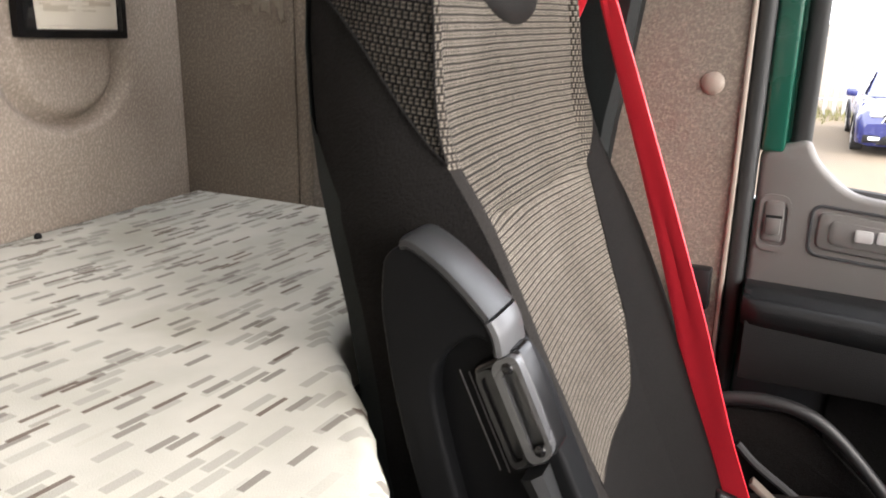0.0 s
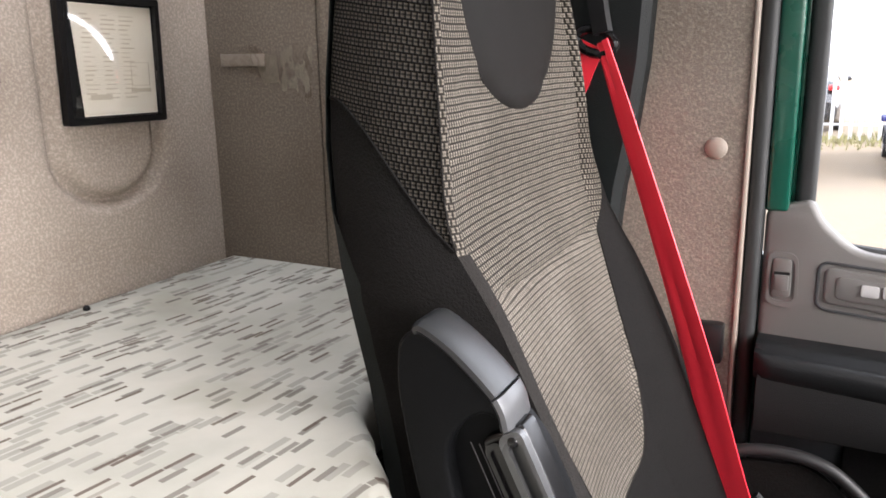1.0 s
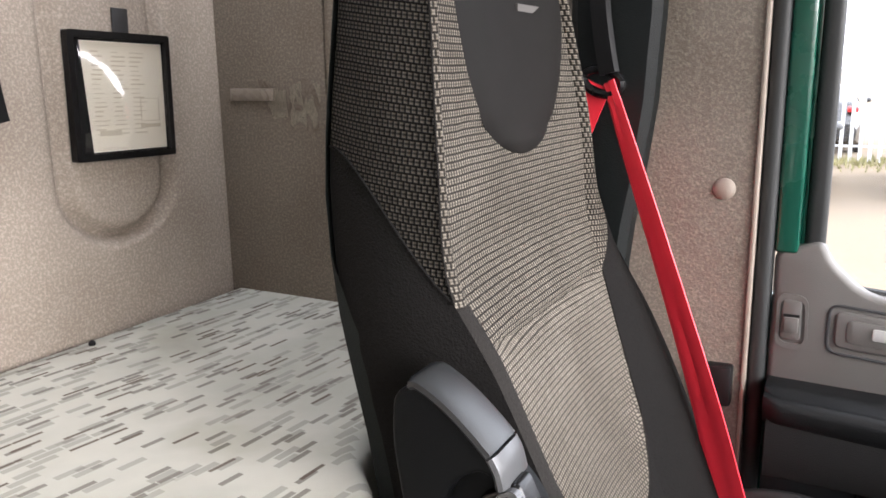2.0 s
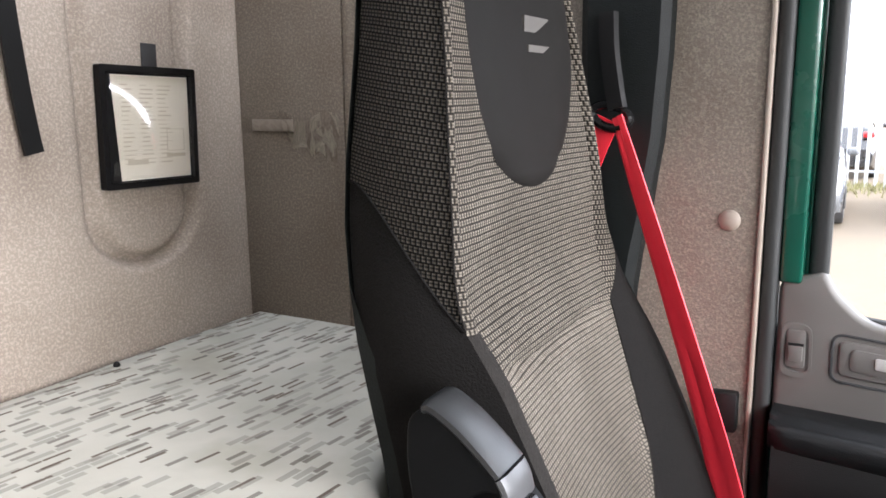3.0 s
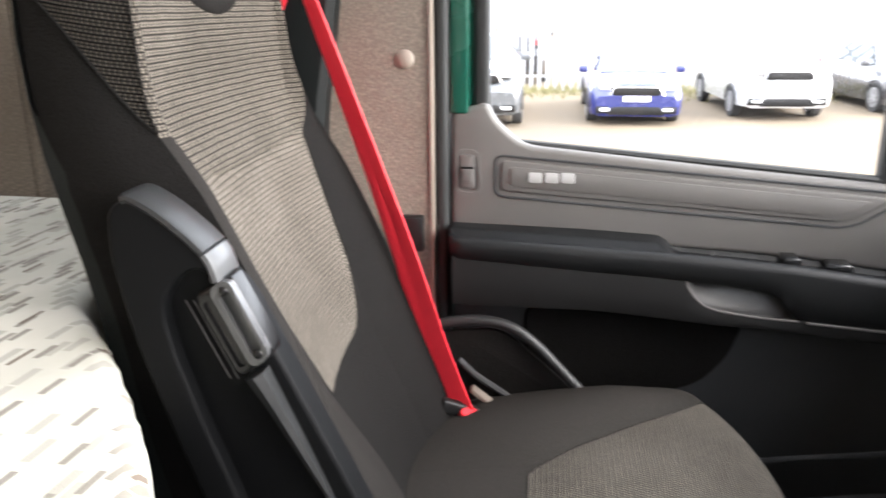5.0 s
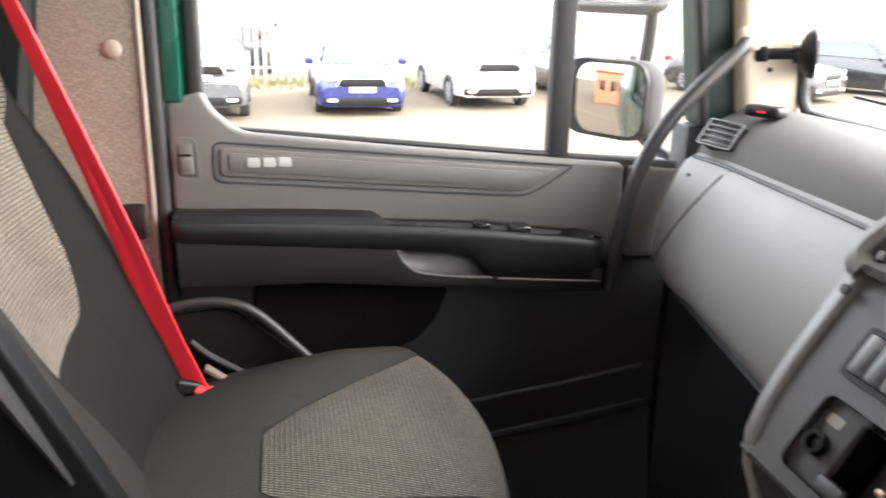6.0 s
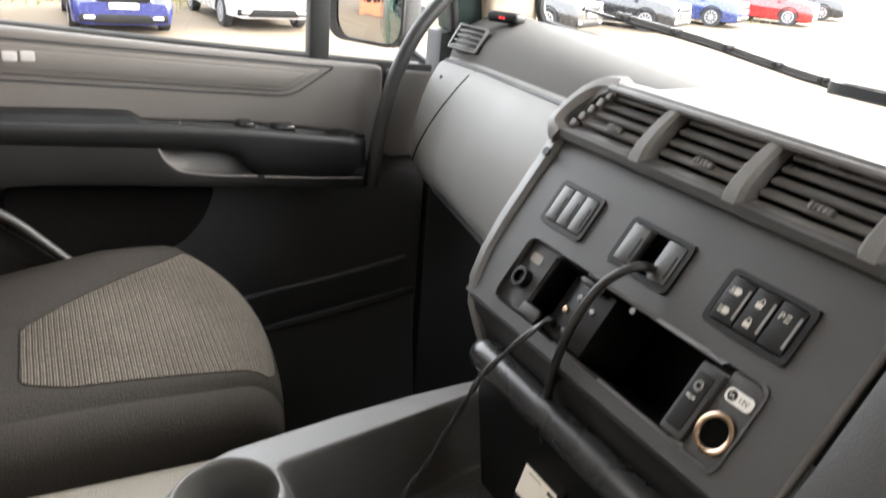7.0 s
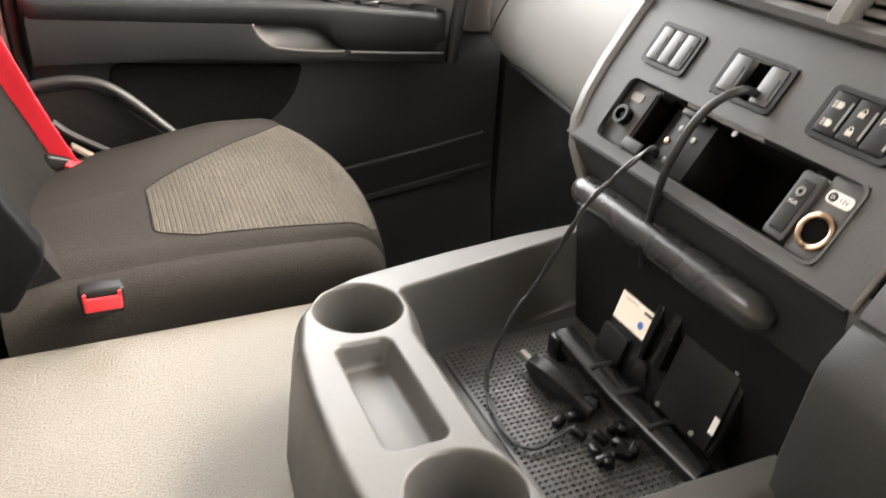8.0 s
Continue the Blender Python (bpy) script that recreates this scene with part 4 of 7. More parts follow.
        y1, y2 = lerp(0.832, 0.812, t), lerp(1.016, 1.222, t)
        swell = math.sin(math.pi * min(1, s / 0.95))
        dome = 0.014 * swell
        up = min(1, s / 0.6) ** 0.8
        zi, zm, zb, zo = 0.600 + dome, 0.614 + dome, lerp(0.585, 0.640, up) + dome, lerp(0.548, 0.600, up) + dome
        narrow = 0.02 * max(0, (s - 0.7) / 0.3) ** 2
        yi, yo = 0.752 + narrow, 1.30 - narrow
        def at(y, z):
            pull = (0.065 * max(0, (y - 0.80) / 0.50) ** 5 - 0.038 * math.sin(math.pi * min(1, max(0, (y - 0.752) / 0.54)))) * max(0, (x - 0.02) / 0.5) ** 2
            return Vector((x - pull, y, max(0.50, z - drop)))
        if w <= 0.4:
            return at(yi, lerp(0.50, zi - 0.040, w / 0.4))
        if w <= 1:
            a = (w - 0.4) / 0.6 * math.pi / 2
            return at(yi + 0.042 * (1 - math.cos(a)), zi - 0.040 * (1 - math.sin(a)))
        if w <= 2:
            t = w - 1
            return at(lerp(yi + 0.042, y1, t), lerp(zi, zm, t) + 0.003 * math.sin(math.pi * t))
        if w <= 3:
            t = w - 2
            return at(lerp(y1, y2, t), lerp(zm, lerp(zb, zm, 0.4), t) + 0.010 * math.sin(math.pi * t) * swell)
        if w <= 4:
            t = w - 3
            return at(lerp(y2, yo, t), lerp(lerp(zb, zm, 0.4), zo, t) + (0.008 + 0.016 * swell) * math.sin(math.pi * t))
        a = (w - 4) * math.pi / 2
        return at(yo + 0.008 * math.sin(a), lerp(zo, 0.50, w - 4))

    def cushion_patch(wa, wb, nw, sa, sb, ns):
        rows, uvs = [], []
        for i in range(ns + 1):
            ss = [lerp(sa(j / nw), sb(j / nw), i / ns) for j in range(nw + 1)]
            row = [cushion_point(lerp(wa, wb, j / nw), s) for j, s in enumerate(ss)]
            rows.append(row)
            uvs.append([(p.y, p.x + max(0.0, 0.635 - p.z) * (s > 0.8)) for p, s in zip(row, ss)])
        return surface(rows, uvs)

    def corner(t):
        return max(0.0, 1 - min(t, 1 - t) / 0.16) ** 2.4
    s0 = lambda t: 0.8 * (0.21 - 0.02) / 0.450 + 0.10 * corner(t)
    s1 = lambda t: 0.93 - 0.05 * corner(t)
    zero, one = const(0.0), const(1.0)
    part("cushion_side", cushion_patch(0, 1, 10, zero, one, 30), CLOTH_CUSHION, ob)
    part("cushion_edge", cushion_patch(1, 2, 5, zero, one, 30), CLOTH_CUSHION, ob, "dark grey cushion edge")
    part("cushion_rear", cushion_patch(2, 3, 60, zero, s0, 10), CLOTH_CUSHION, ob)
    part("cushion_weave", cushion_patch(2, 3, 60, s0, s1, 24), WEAVE_CUSHION, ob, "grey-brown ribbed cushion panel")
    part("cushion_nose", cushion_patch(2, 3, 60, s1, one, 5), CLOTH_CUSHION, ob)
    part("cushion_bolster", cushion_patch(3, 4, 8, zero, one, 30), CLOTH_CUSHION, ob, "dark grey cushion bolster")
    part("cushion_outer", cushion_patch(4, 5, 4, zero, one, 30), CLOTH, ob)
    for line in ([cushion_point(2, lerp(s0(0), s1(0), i / 20)) for i in range(21)], [cushion_point(3, lerp(s0(1), s1(1), i / 20)) for i in range(21)], [cushion_point(2 + i / 60, s0(i / 60)) for i in range(61)], [cushion_point(2 + i / 60, s1(i / 60)) for i in range(61)]):
        part("cushion_seam", sweep([p + Vector((0, 0, 0.0006)) for p in line], circle(0.0008, 6)), CLOTH_GREY, ob)
    front = [cushion_point(w, 1) for w in (0, 1, 2, 2.25, 2.5, 2.75, 3, 3.5, 4, 5)]
    bm = surface([[p for p in front], [(p.x - 0.004, p.y, 0.49) for p in front]])
    part("cushion_front", bm, CLOTH_CUSHION, ob)
    part("cushion_pan", rbox(-0.12, 0.525, 0.772, 1.285, 0.40, 0.506, 0.015), BLACK, ob, "black plastic seat pan")
    part("seat_base", rbox(-0.10, 0.44, 0.80, 1.26, FLOOR_Z, 0.42, 0.02), BLACK, ob, "black seat base")
    # arm rest folded up against the backrest
    arm = new("arm_rest")
    arm.parent = ob
    tagged(arm, "black arm rest folded upright")
    arm.matrix_basis = Matrix.Translation((0.0068, 0.0044, 0.0404)) @ Matrix.Scale(0.967, 4)
    body = rounded([(-0.172, 1.015, 0.02), (-0.158, 1.046, 0.02), (-0.134, 1.042, 0.02), (-0.098, 1.014, 0.02), (-0.078, 0.985, 0.01), (-0.055, 0.960, 0.02), (-0.018, 0.882, 0.02), (0.030, 0.78), (0.085, 0.66), (0.03, 0.58), (-0.065, 0.66), (-0.118, 0.81, 0.05), (-0.163, 0.945, 0.04)], 0.02, 5)
    part("arm_body", plate(body, 0.034, 0.006, 3), ARM_DARK, arm, "", facing_in(0.785))
    shell = rounded([(-0.176, 1.000, 0.03), (-0.173, 1.044, 0.014), (-0.149, 1.0565, 0.014), (-0.124, 1.0405, 0.02), (-0.101, 1.0215, 0.02), (-0.083, 1.003, 0.01), (-0.074, 0.979, 0.004), (-0.092, 0.990, 0.01), (-0.113, 0.977, 0.02), (-0.126, 0.957, 0.02), (-0.128, 0.936, 0.02), (-0.121, 0.900, 0.03), (-0.100, 0.830), (-0.045, 0.67), (-0.080, 0.66), (-0.128, 0.80, 0.05), (-0.162, 0.915, 0.04)], 0.02, 5)
    part("arm_shell", plate(shell, 0.052, 0.005, 4), ARM_DARK, arm, "near-black plastic arm shell", facing_in(0.785))
    # paler cap and tip colours stand in for highlights along the arch
    cap_profile = [(-0.024, -0.006), (0.024, -0.006), (0.0275, -0.002), (0.026, 0.002), (0.018, 0.0045), (-0.018, 0.0045), (-0.026, 0.002), (-0.0275, -0.002)]
    arch = curve_points([(-0.157, 0.758, 1.0540), (-0.148, 0.758, 1.0545), (-0.124, 0.758, 1.0405), (-0.101, 0.758, 1.0215), (-0.0835, 0.758, 1.0045)], 6)
    part("arm_cap", sweep(arch, cap_profile, up=(0, 0, 1)), ARM, arm, "grey arm cap, paler for the light on it")
    tip = curve_points([(-0.0825, 0.758, 1.0030), (-0.0765, 0.758, 0.992), (-0.0725, 0.758, 0.977)], 4)
    part("arm_tip", sweep(tip, cap_profile, up=(0, 0, 1)), ARM_TIP, arm, "arm tip, palest for the highlight on it")
    corners = [Vector(p) for p in ((-0.100, 0.960), (-0.062, 0.984), (-0.024, 0.903), (-0.060, 0.876))]
    def on_grip(u, v):
        return lerp(lerp(corners[0], corners[1], u), lerp(corners[3], corners[2], u), v)
    def on_block(u0, u1, v0, v1, r=0.006):
        return rounded([on_grip(u0, v0), on_grip(u1, v0), on_grip(u1, v1), on_grip(u0, v1)], r, 5)
    grip = part("adjuster", plate(rounded(corners, 0.009, 5), 0.026, 0.005, 4), GLOSS, arm, "glossy black adjuster block", facing_in(0.765))
    # a raised frame round a long hollow, with a rounded stop at either end, and the flatter hollow beside it
    part("grip_frame", ring_plate(on_block(0.46, 0.99, 0.02, 0.97, 0.010), on_block(0.60, 0.90, 0.13, 0.86, 0.007), 0.010), ARM_TIP, grip, "polished raised frame", facing_in(0.742))
    part("grip_floor", plate(on_block(0.58, 0.92, 0.11, 0.88), 0.003, 0.001), ARM, grip, "", facing_in(0.741))
    for v in (0.115, 0.875):
        c = on_grip(0.75, v)
        stop = bmesh.new()
        bmesh.ops.create_uvsphere(stop, u_segments=12, v_segments=8, radius=0.0052)
        part("grip_stop", stop, GLOSS, grip, "", Matrix.Translation((c[0], 0.733, c[1])) @ Matrix.Diagonal((1, 0.55, 1, 1)))
    part("grip_rim", ring_plate(on_block(0.06, 0.45, 0.06, 0.95, 0.008), on_block(0.15, 0.37, 0.12, 0.90, 0.006), 0.005), GLOSS, grip, "", facing_in(0.741))
    for shift in (0.006, 0.014):
        a, c = on_grip(0, 0.05) - Vector((shift, 0.004)), on_grip(0, 1.0) - Vector((shift, 0.004))
        part("edge_strip", tube([(a[0], 0.7490, a[1]), ((a[0] + c[0]) / 2, 0.7485, (a[1] + c[1]) / 2), (c[0], 0.7485, c[1])], 0.0005, 6, 3), WORN_STEEL, grip, "thin bright metal edge")
    low = curve_points([(-0.042, 0.748, 0.884), (-0.022, 0.748, 0.842), (0.004, 0.748, 0.785), (0.028, 0.750, 0.730)], 5)
    part("arm_bar", sweep(low, [(-0.018, -0.010), (0.018, -0.010), (0.022, 0.0), (0.016, 0.008), (-0.016, 0.008), (-0.022, 0.0)], up=(0, 0, 1), taper=lambda t: 1 - 0.75 * t), ARM, arm, "grey lower arm bar")
    # hip guard hoop on the outer side, and the buckle on the inner side
    hoop = curve_points([(0.030, 1.300, 0.640), (0.045, 1.302, 0.700), (0.10, 1.304, 0.718), (0.165, 1.302, 0.714), (0.215, 1.298, 0.685), (0.285, 1.290, 0.615), (0.33, 1.288, 0.57)], 7)
    part("side_hoop", sweep(hoop, circle(0.0095, 10), up=(0, 1, 0)), HOOP, ob, "black hoop beside the cushion")
    guard = rounded([(0.02, 0.55), (0.05, 0.695, 0.03), (0.16, 0.705, 0.03), (0.27, 0.610, 0.03), (0.33, 0.55)], 0.01, 5)
    part("side_guard", plate(guard, 0.008, 0.002), CLOTH, ob, "", facing_in(1.314))
    hoop2 = curve_points([(0.090, 1.296, 0.650), (0.12, 1.296, 0.622), (0.175, 1.296, 0.585), (0.20, 1.296, 0.56)], 5)
    part("inner_hoop", sweep(hoop2, circle(0.006, 8), up=(0, 1, 0)), DARK, ob)
    part("trim_tag", rbox(-0.026, 0.026, -0.010, 0.010, -0.004, 0.004, 0.002), TAG, ob, "beige plastic tag", pose(0.135, 1.262, 0.600, 0, 38, 0))
    stalk = part("buckle", rbox(0.111, 0.165, 0.720, 0.750, 0.590, 0.627, 0.006, 3), BLACK, ob, "black belt buckle")
    part("release_button", rbox(0.116, 0.160, 0.7175, 0.724, 0.598, 0.618, 0.003, 3), RED_PLASTIC, stalk, "red release button")
    part("button_side", rbox(0.116, 0.120, 0.7180, 0.724, 0.614, 0.624, 0.001), RED_PLASTIC, stalk)
    part("button_side", rbox(0.156, 0.160, 0.7180, 0.724, 0.614, 0.624, 0.001), RED_PLASTIC, stalk)


CLOTH_PAD = material("headrest_leatherette", (0.0105, 0.0097, 0.0091), rough=0.65, bump=0.15, grain_scale=900, spec=0.07)
PAD_PRINT = material("faded_print", (0.075, 0.07, 0.065), rough=0.7, bump=0.0)
TAG = material("beige_tag_plastic", (0.15, 0.122, 0.10), rough=0.6)
HOOP = material("hoop_plastic", (0.012, 0.012, 0.0125), rough=0.5, bump=0.05)
ARM_TIP = material("polished_grey_plastic", (0.055, 0.056, 0.058), rough=0.28, bump=0.05)
ARM_DARK = material("arm_shell_plastic", (0.0046, 0.0049, 0.0054), rough=0.48, spec=0.07, bump=0.2, grain_scale=900)
seat()


# ---- dashboard ----
DASH_B, DASH_N = Vector((0.549, 0, 0.836)), Vector((-0.836, 0, 0.549))
DASH_O = Vector((0.720, 0.0, 0.930))
# local x of a plate runs to the cab's right (-y), local y up the sloping panel, thickness towards the driver
DASH_M = Matrix(((0, DASH_B.x, DASH_N.x, DASH_O.x), (-1, 0, 0, 0), (0, DASH_B.z, DASH_N.z, DASH_O.z), (0, 0, 0, 1)))


def dash_at(y, b0, n=0.0):
    return DASH_O + Vector((0, y, 0)) + DASH_B * b0 + DASH_N * n


def rect(y0, y1, b0, b1):
    """A rectangle on the panel, from the left side y0 (larger y) to y1."""
    return [(-y0, b0), (-y1, b0), (-y1, b1), (-y0, b1)]


def holed(outer, holes, depth, bevel=0.0):
    """A plate with rectangular openings through it."""
    xs = sorted({p[0] for p in outer} | {v for h in holes for v in (h[0], h[2])})
    ys = sorted({p[1] for p in outer} | {v for h in holes for v in (h[1], h[3])})
    bm = bmesh.new()
    verts = {}
    for x0, x1 in zip(xs, xs[1:]):
        for y0, y1 in zip(ys, ys[1:]):
            cx, cy = (x0 + x1) / 2, (y0 + y1) / 2
            if any(h[0] < cx < h[2] and h[1] < cy < h[3] for h in holes):
                continue
            vs = []
            for p in ((x0, y0), (x1, y0), (x1, y1), (x0, y1)):
                if p not in verts:
                    verts[p] = bm.verts.new((p[0], p[1], 0))
                vs.append(verts[p])
            bm.faces.new(vs)
    up = bmesh.ops.extrude_face_region(bm, geom=bm.faces[:])
    vs = [g for g in up["geom"] if isinstance(g, bmesh.types.BMVert)]
    bmesh.ops.translate(bm, verts=vs, vec=(0, 0, depth))
    return bm


def dashboard():
    dash = thing("dashboard", "grey plastic truck dashboard with switches and vents", "dashboard")
    # passenger side: bulging lower panel
    rows = []
    prof = [(0.045, 0.998), (0.020, 0.985), (0.002, 0.955), (-0.014, 0.915), (-0.026, 0.87), (-0.032, 0.825), (-0.031, 0.785), (-0.022, 0.755), (0.000, 0.732), (0.05, 0.712), (0.25, 0.70)]
    def front_x(y):
        return 0.85 + 0.12 * (y - 0.65) / 0.52
    def dip(y):
        """The panel and its seam fall towards the door."""
        return -0.065 * max(0, y - 0.72)
    for i in range(40):
        y = lerp(0.50, 1.372, i / 39)
        end = max(0, (y - 1.20) / 0.172)
        turn = max(0, (y - 1.345) / 0.027)
        rows.append([(front_x(y) + dx - 0.020 * end + 0.030 * turn ** 2.5, y, z + dip(y) + 0.055 * max(0, (y - 1.26) / 0.112) ** 2 * max(0, (0.80 - z) / 0.10)) for dx, z in prof])
    part("passenger_panel", surface(rows), DASH_GREY, dash, "smooth grey passenger panel")
    def on_panel(y, z):
        """The panel's face at a height."""
        zs = z - dip(y)
        dx = next((lerp(a[0], c[0], (a[1] - zs) / (a[1] - c[1])) for a, c in zip(prof, prof[1:]) if a[1] >= zs >= c[1]), 0.0)
        return Vector((front_x(y) + dx - 0.020 * max(0, (y - 1.20) / 0.172), y, z))
    groove = [on_panel(1.158 + 0.80 * (0.968 - z), z) - Vector((0.0002, 0, 0)) for z in [lerp(0.962, 0.745, k / 16) for k in range(17)]]
    part("panel_groove", sweep(groove, circle(0.0021, 6), up=(0, 1, 0)), DARK, dash)
    lowl = [Vector((front_x(y) - 0.006, y, 0.734 + dip(y))) for y in (0.55, 0.7, 0.9, 1.1, 1.28)]
    part("lower_lip", sweep(lowl, circle(0.006, 8)), DARK, dash)
    # pad above it, rolling back to the windscreen
    rows = []
    for i in range(34):
        y = lerp(1.36, 0.50, i / 33)
        fx = front_x(y) + 0.05
        wx = 1.24 + 0.30 * max(0.0, 1 - ((y - 0.27) / 1.09) ** 2) ** 0.75
        wz = 1.02 - 0.045 * max(0.0, 1 - ((y - 0.27) / 1.09) ** 2)
        crest = lerp(1.046, 1.047, i / 33)
        fall, fx = dip(y), fx - 0.020 * max(0, (y - 1.20) / 0.172)
        rows.append([(fx - 0.004, y, 0.992 + fall), (fx + 0.001, y, 1.004 + 0.9 * fall), (fx + 0.015, y, 1.024 + 0.7 * fall), (fx + 0.042, y, 1.040 + 0.45 * fall), (fx + 0.085, y, 1.049 + 0.2 * fall), (fx + 0.14, y, crest - 0.002), (lerp(fx + 0.14, wx, 0.5), y, lerp(crest, wz, 0.45)), (wx, y, wz - 0.004)])
    part("passenger_pad", surface(rows), PAD_TOP, dash, "dark grey dash top pad")
    part("pad_seam", sweep([Vector((front_x(y) + 0.032 - 0.020 * max(0, (y - 1.20) / 0.172), y, 0.9915 + dip(y))) for y in [lerp(0.52, 1.34, k / 20) for k in range(21)]], circle(0.0042, 6)), BLACK, dash)
    # small outer vent in the corner of the pad
    ov = new("side_vent")
    ov.parent = dash
    tagged(ov, "black side window vent")
    m = Matrix.Translation((1.036, 1.280, 1.003)) @ Matrix.Rotation(radians(8), 4, "Z") @ Matrix.Rotation(radians(33), 4, "Y") @ Matrix.Translation((0.003, -0.006, 0)) @ Matrix.Scale(0.80, 4)
    part("vent_box", rbox(-0.004, 0.030, -0.056, 0.056, -0.030, 0.030, 0.004), BLACK, ov, "", m)
    rim = [Vector(p) for p in ((-0.058, -0.033), (0.058, -0.033), (0.058, 0.033), (-0.058, 0.033))]
    part("vent_frame", ring_plate(rounded(rim, 0.006), rounded([p * 0.90 for p in rim], 0.005), 0.006), DASH_TOP, ov, "", m @ Matrix(((0, 0, -1, -0.004), (1, 0, 0, 0), (0, 1, 0, 0), (0, 0, 0, 1))))
    for k in range(4):
        slat = rbox(-0.010, 0.003, -0.050, 0.050, -0.0022, 0.0022, 0.001)
        part("slat", slat, DASH_TOP, ov, "", m @ Matrix.Translation((0, 0, -0.021 + 0.014 * k)) @ Matrix.Rotation(radians(-25), 4, "Y"))
    part("pad_screw", disc(0.0045, 0.002, 10, 0), DARK, dash, "", Matrix.Translation(on_panel(1.296, 0.925)) @ Matrix.Rotation(radians(-90), 4, "Y"))
    # centre panel with its openings
    outer = [(-0.545, -0.108), (-0.140, -0.108), (-0.140, 0.090), (-0.545, 0.090)]
    cassette = (-0.500, -0.094, -0.186, -0.020)
    holes = [(-0.5055, -0.001, -0.436, 0.044), (-0.393, -0.003, -0.313, 0.046), (-0.271, -0.002, -0.188, 0.046), cassette]
    part("centre_panel", holed(outer, holes, 0.004), DASH, dash, "dark grey centre panel", DASH_M @ Matrix.Translation((0, 0, -0.004)), smooth=False)
    def side_y(b0):
        return 0.556 - 0.028 * max(0, (-b0 - 0.02) / 0.1) ** 2
    bs = (0.092, 0.06, 0.02, -0.02, -0.06, -0.09, -0.115, -0.135, -0.150, -0.160)
    edge = [dash_at(side_y(b0), b0, -0.9 * max(0, -b0 - 0.105)) for b0 in bs]
    part("left_border", sweep(edge, [(-0.010, -0.012), (0.013, -0.012), (0.013, 0.002), (0.007, 0.007), (-0.006, 0.007), (-0.010, 0.002)], up=DASH_N, taper=lambda t: 1 - 0.5 * t), BORDER, dash, "pale grey panel border")
    rows = [[p + Vector((0, 0.008, 0)), p + Vector((0.10, 0.02, 0)), p + Vector((0.30, 0.03, 0))] for p in edge]
    part("centre_side", surface(rows), BORDER, dash)
    part("border_screw", disc(0.005, 0.003, 12, 0), BLACK, dash, "", Matrix.Translation(dash_at(0.551, 0.062, 0.007)) @ DASH_M.to_3x3().to_4x4())
    lower = [[dash_at(y, -0.108, 0.0) for y in (0.535, 0.45, 0.3, 0.138)], [dash_at(y, -0.120, -0.010) for y in (0.53, 0.45, 0.3, 0.138)], [dash_at(y, -0.132, -0.030) for y in (0.525, 0.45, 0.3, 0.138)], [dash_at(y, -0.165, -0.052) for y in (0.525, 0.45, 0.3, 0.138)], [dash_at(y, -0.22, -0.10) for y in (0.525, 0.45, 0.3, 0.138)], [dash_at(y, -0.45, -0.30) for y in (0.525, 0.45, 0.3, 0.138)]]
    part("lower_panel", surface(lower[:4]), LOWER_BLACK, dash)
    # black sheet across the open recess below, standing for its shade
    part("recess_shade", surface(lower[3:]), BLACK, dash)
    part("panel_joint", sweep([dash_at(y, -0.109, 0.001) for y in (0.53, 0.4, 0.25, 0.14)], circle(0.0022, 6)), BLACK, dash)
    bar = [dash_at(y, b0, n) for y, b0, n in ((0.492, -0.150, -0.034), (0.480, -0.152, -0.030), (0.35, -0.152, -0.030), (0.24, -0.152, -0.030), (0.207, -0.150, -0.038))]
    part("pull_bar", sweep(curve_points(bar, 5), circle(0.0175, 14), taper=lambda t: 1 - 0.55 * max(0, (t - 0.8) / 0.2) ** 2), DASH_SATIN, dash, "satin grey rounded pull bar")
    part("bar_backing", sweep([dash_at(y, -0.164, -0.078) for y in (0.50, 0.35, 0.2)], circle(0.020, 10)), BLACK, dash)
    # rounded edge of the centre panel, coloured paler for its highlight, then the driver's side beyond the joint, level
    # with it
    part("panel_edge", sweep([dash_at(0.1405, b0, -0.0045) for b0 in (0.088, 0.0, -0.107)], circle(0.0045, 10), up=DASH_N), BORDER, dash)
    ys = [(0.1318, -0.030), (0.1318, -0.004), (0.1306, -0.001), (0.128, 0.0004), (0.10, 0.001), (0.02, 0.002), (-0.10, 0.004), (-0.30, 0.006), (-0.78, 0.004)]
    part("driver_panel", surface([[dash_at(y, b0, n + d) for y, n in ys] for b0, d in ((0.090, 0), (0.0, 0), (-0.100, 0), (-0.1075, -0.001), (-0.109, -0.006))]), DASH, dash, "dark grey driver's side panel")
    rows = []
    for b0, d in ((-0.1125, -0.008), (-0.1140, -0.001), (-0.118, 0.0), (-0.150, 0.002)):
        rows.append([dash_at(y, b0, n + d) for y, n in ys])
    for x, z in ((0.632, 0.79), (0.622, 0.72), (0.620, 0.60), (0.628, 0.40)):
        rows.append([Vector((x - n, y, z)) for y, n in ys])
    part("driver_lower_panel", surface(rows), DASH_SHADED, dash, "lower driver's panel, shade in its colour")
    # hood round the vents, and the top behind it
    y_left, y_right = 0.548, -0.60
    front_rim = [dash_at(y, 0.0885, 0.008) for y in (y_left - 0.004, 0.3, 0.0, y_right)]
    part("vent_lip", sweep(front_rim, [(-0.006, -0.010), (0.007, -0.010), (0.007, 0.004), (0.0, 0.008), (-0.006, 0.004)], up=DASH_N), DASH, dash)
    crown = []
    for i in range(40):
        y = y_left + 0.020 - 0.006 * i if i < 8 else lerp(y_left - 0.028, y_right, (i - 7) / 32)
        e = min(1.0, max(0.0, (y - 0.522) / 0.030)) ** 1.5
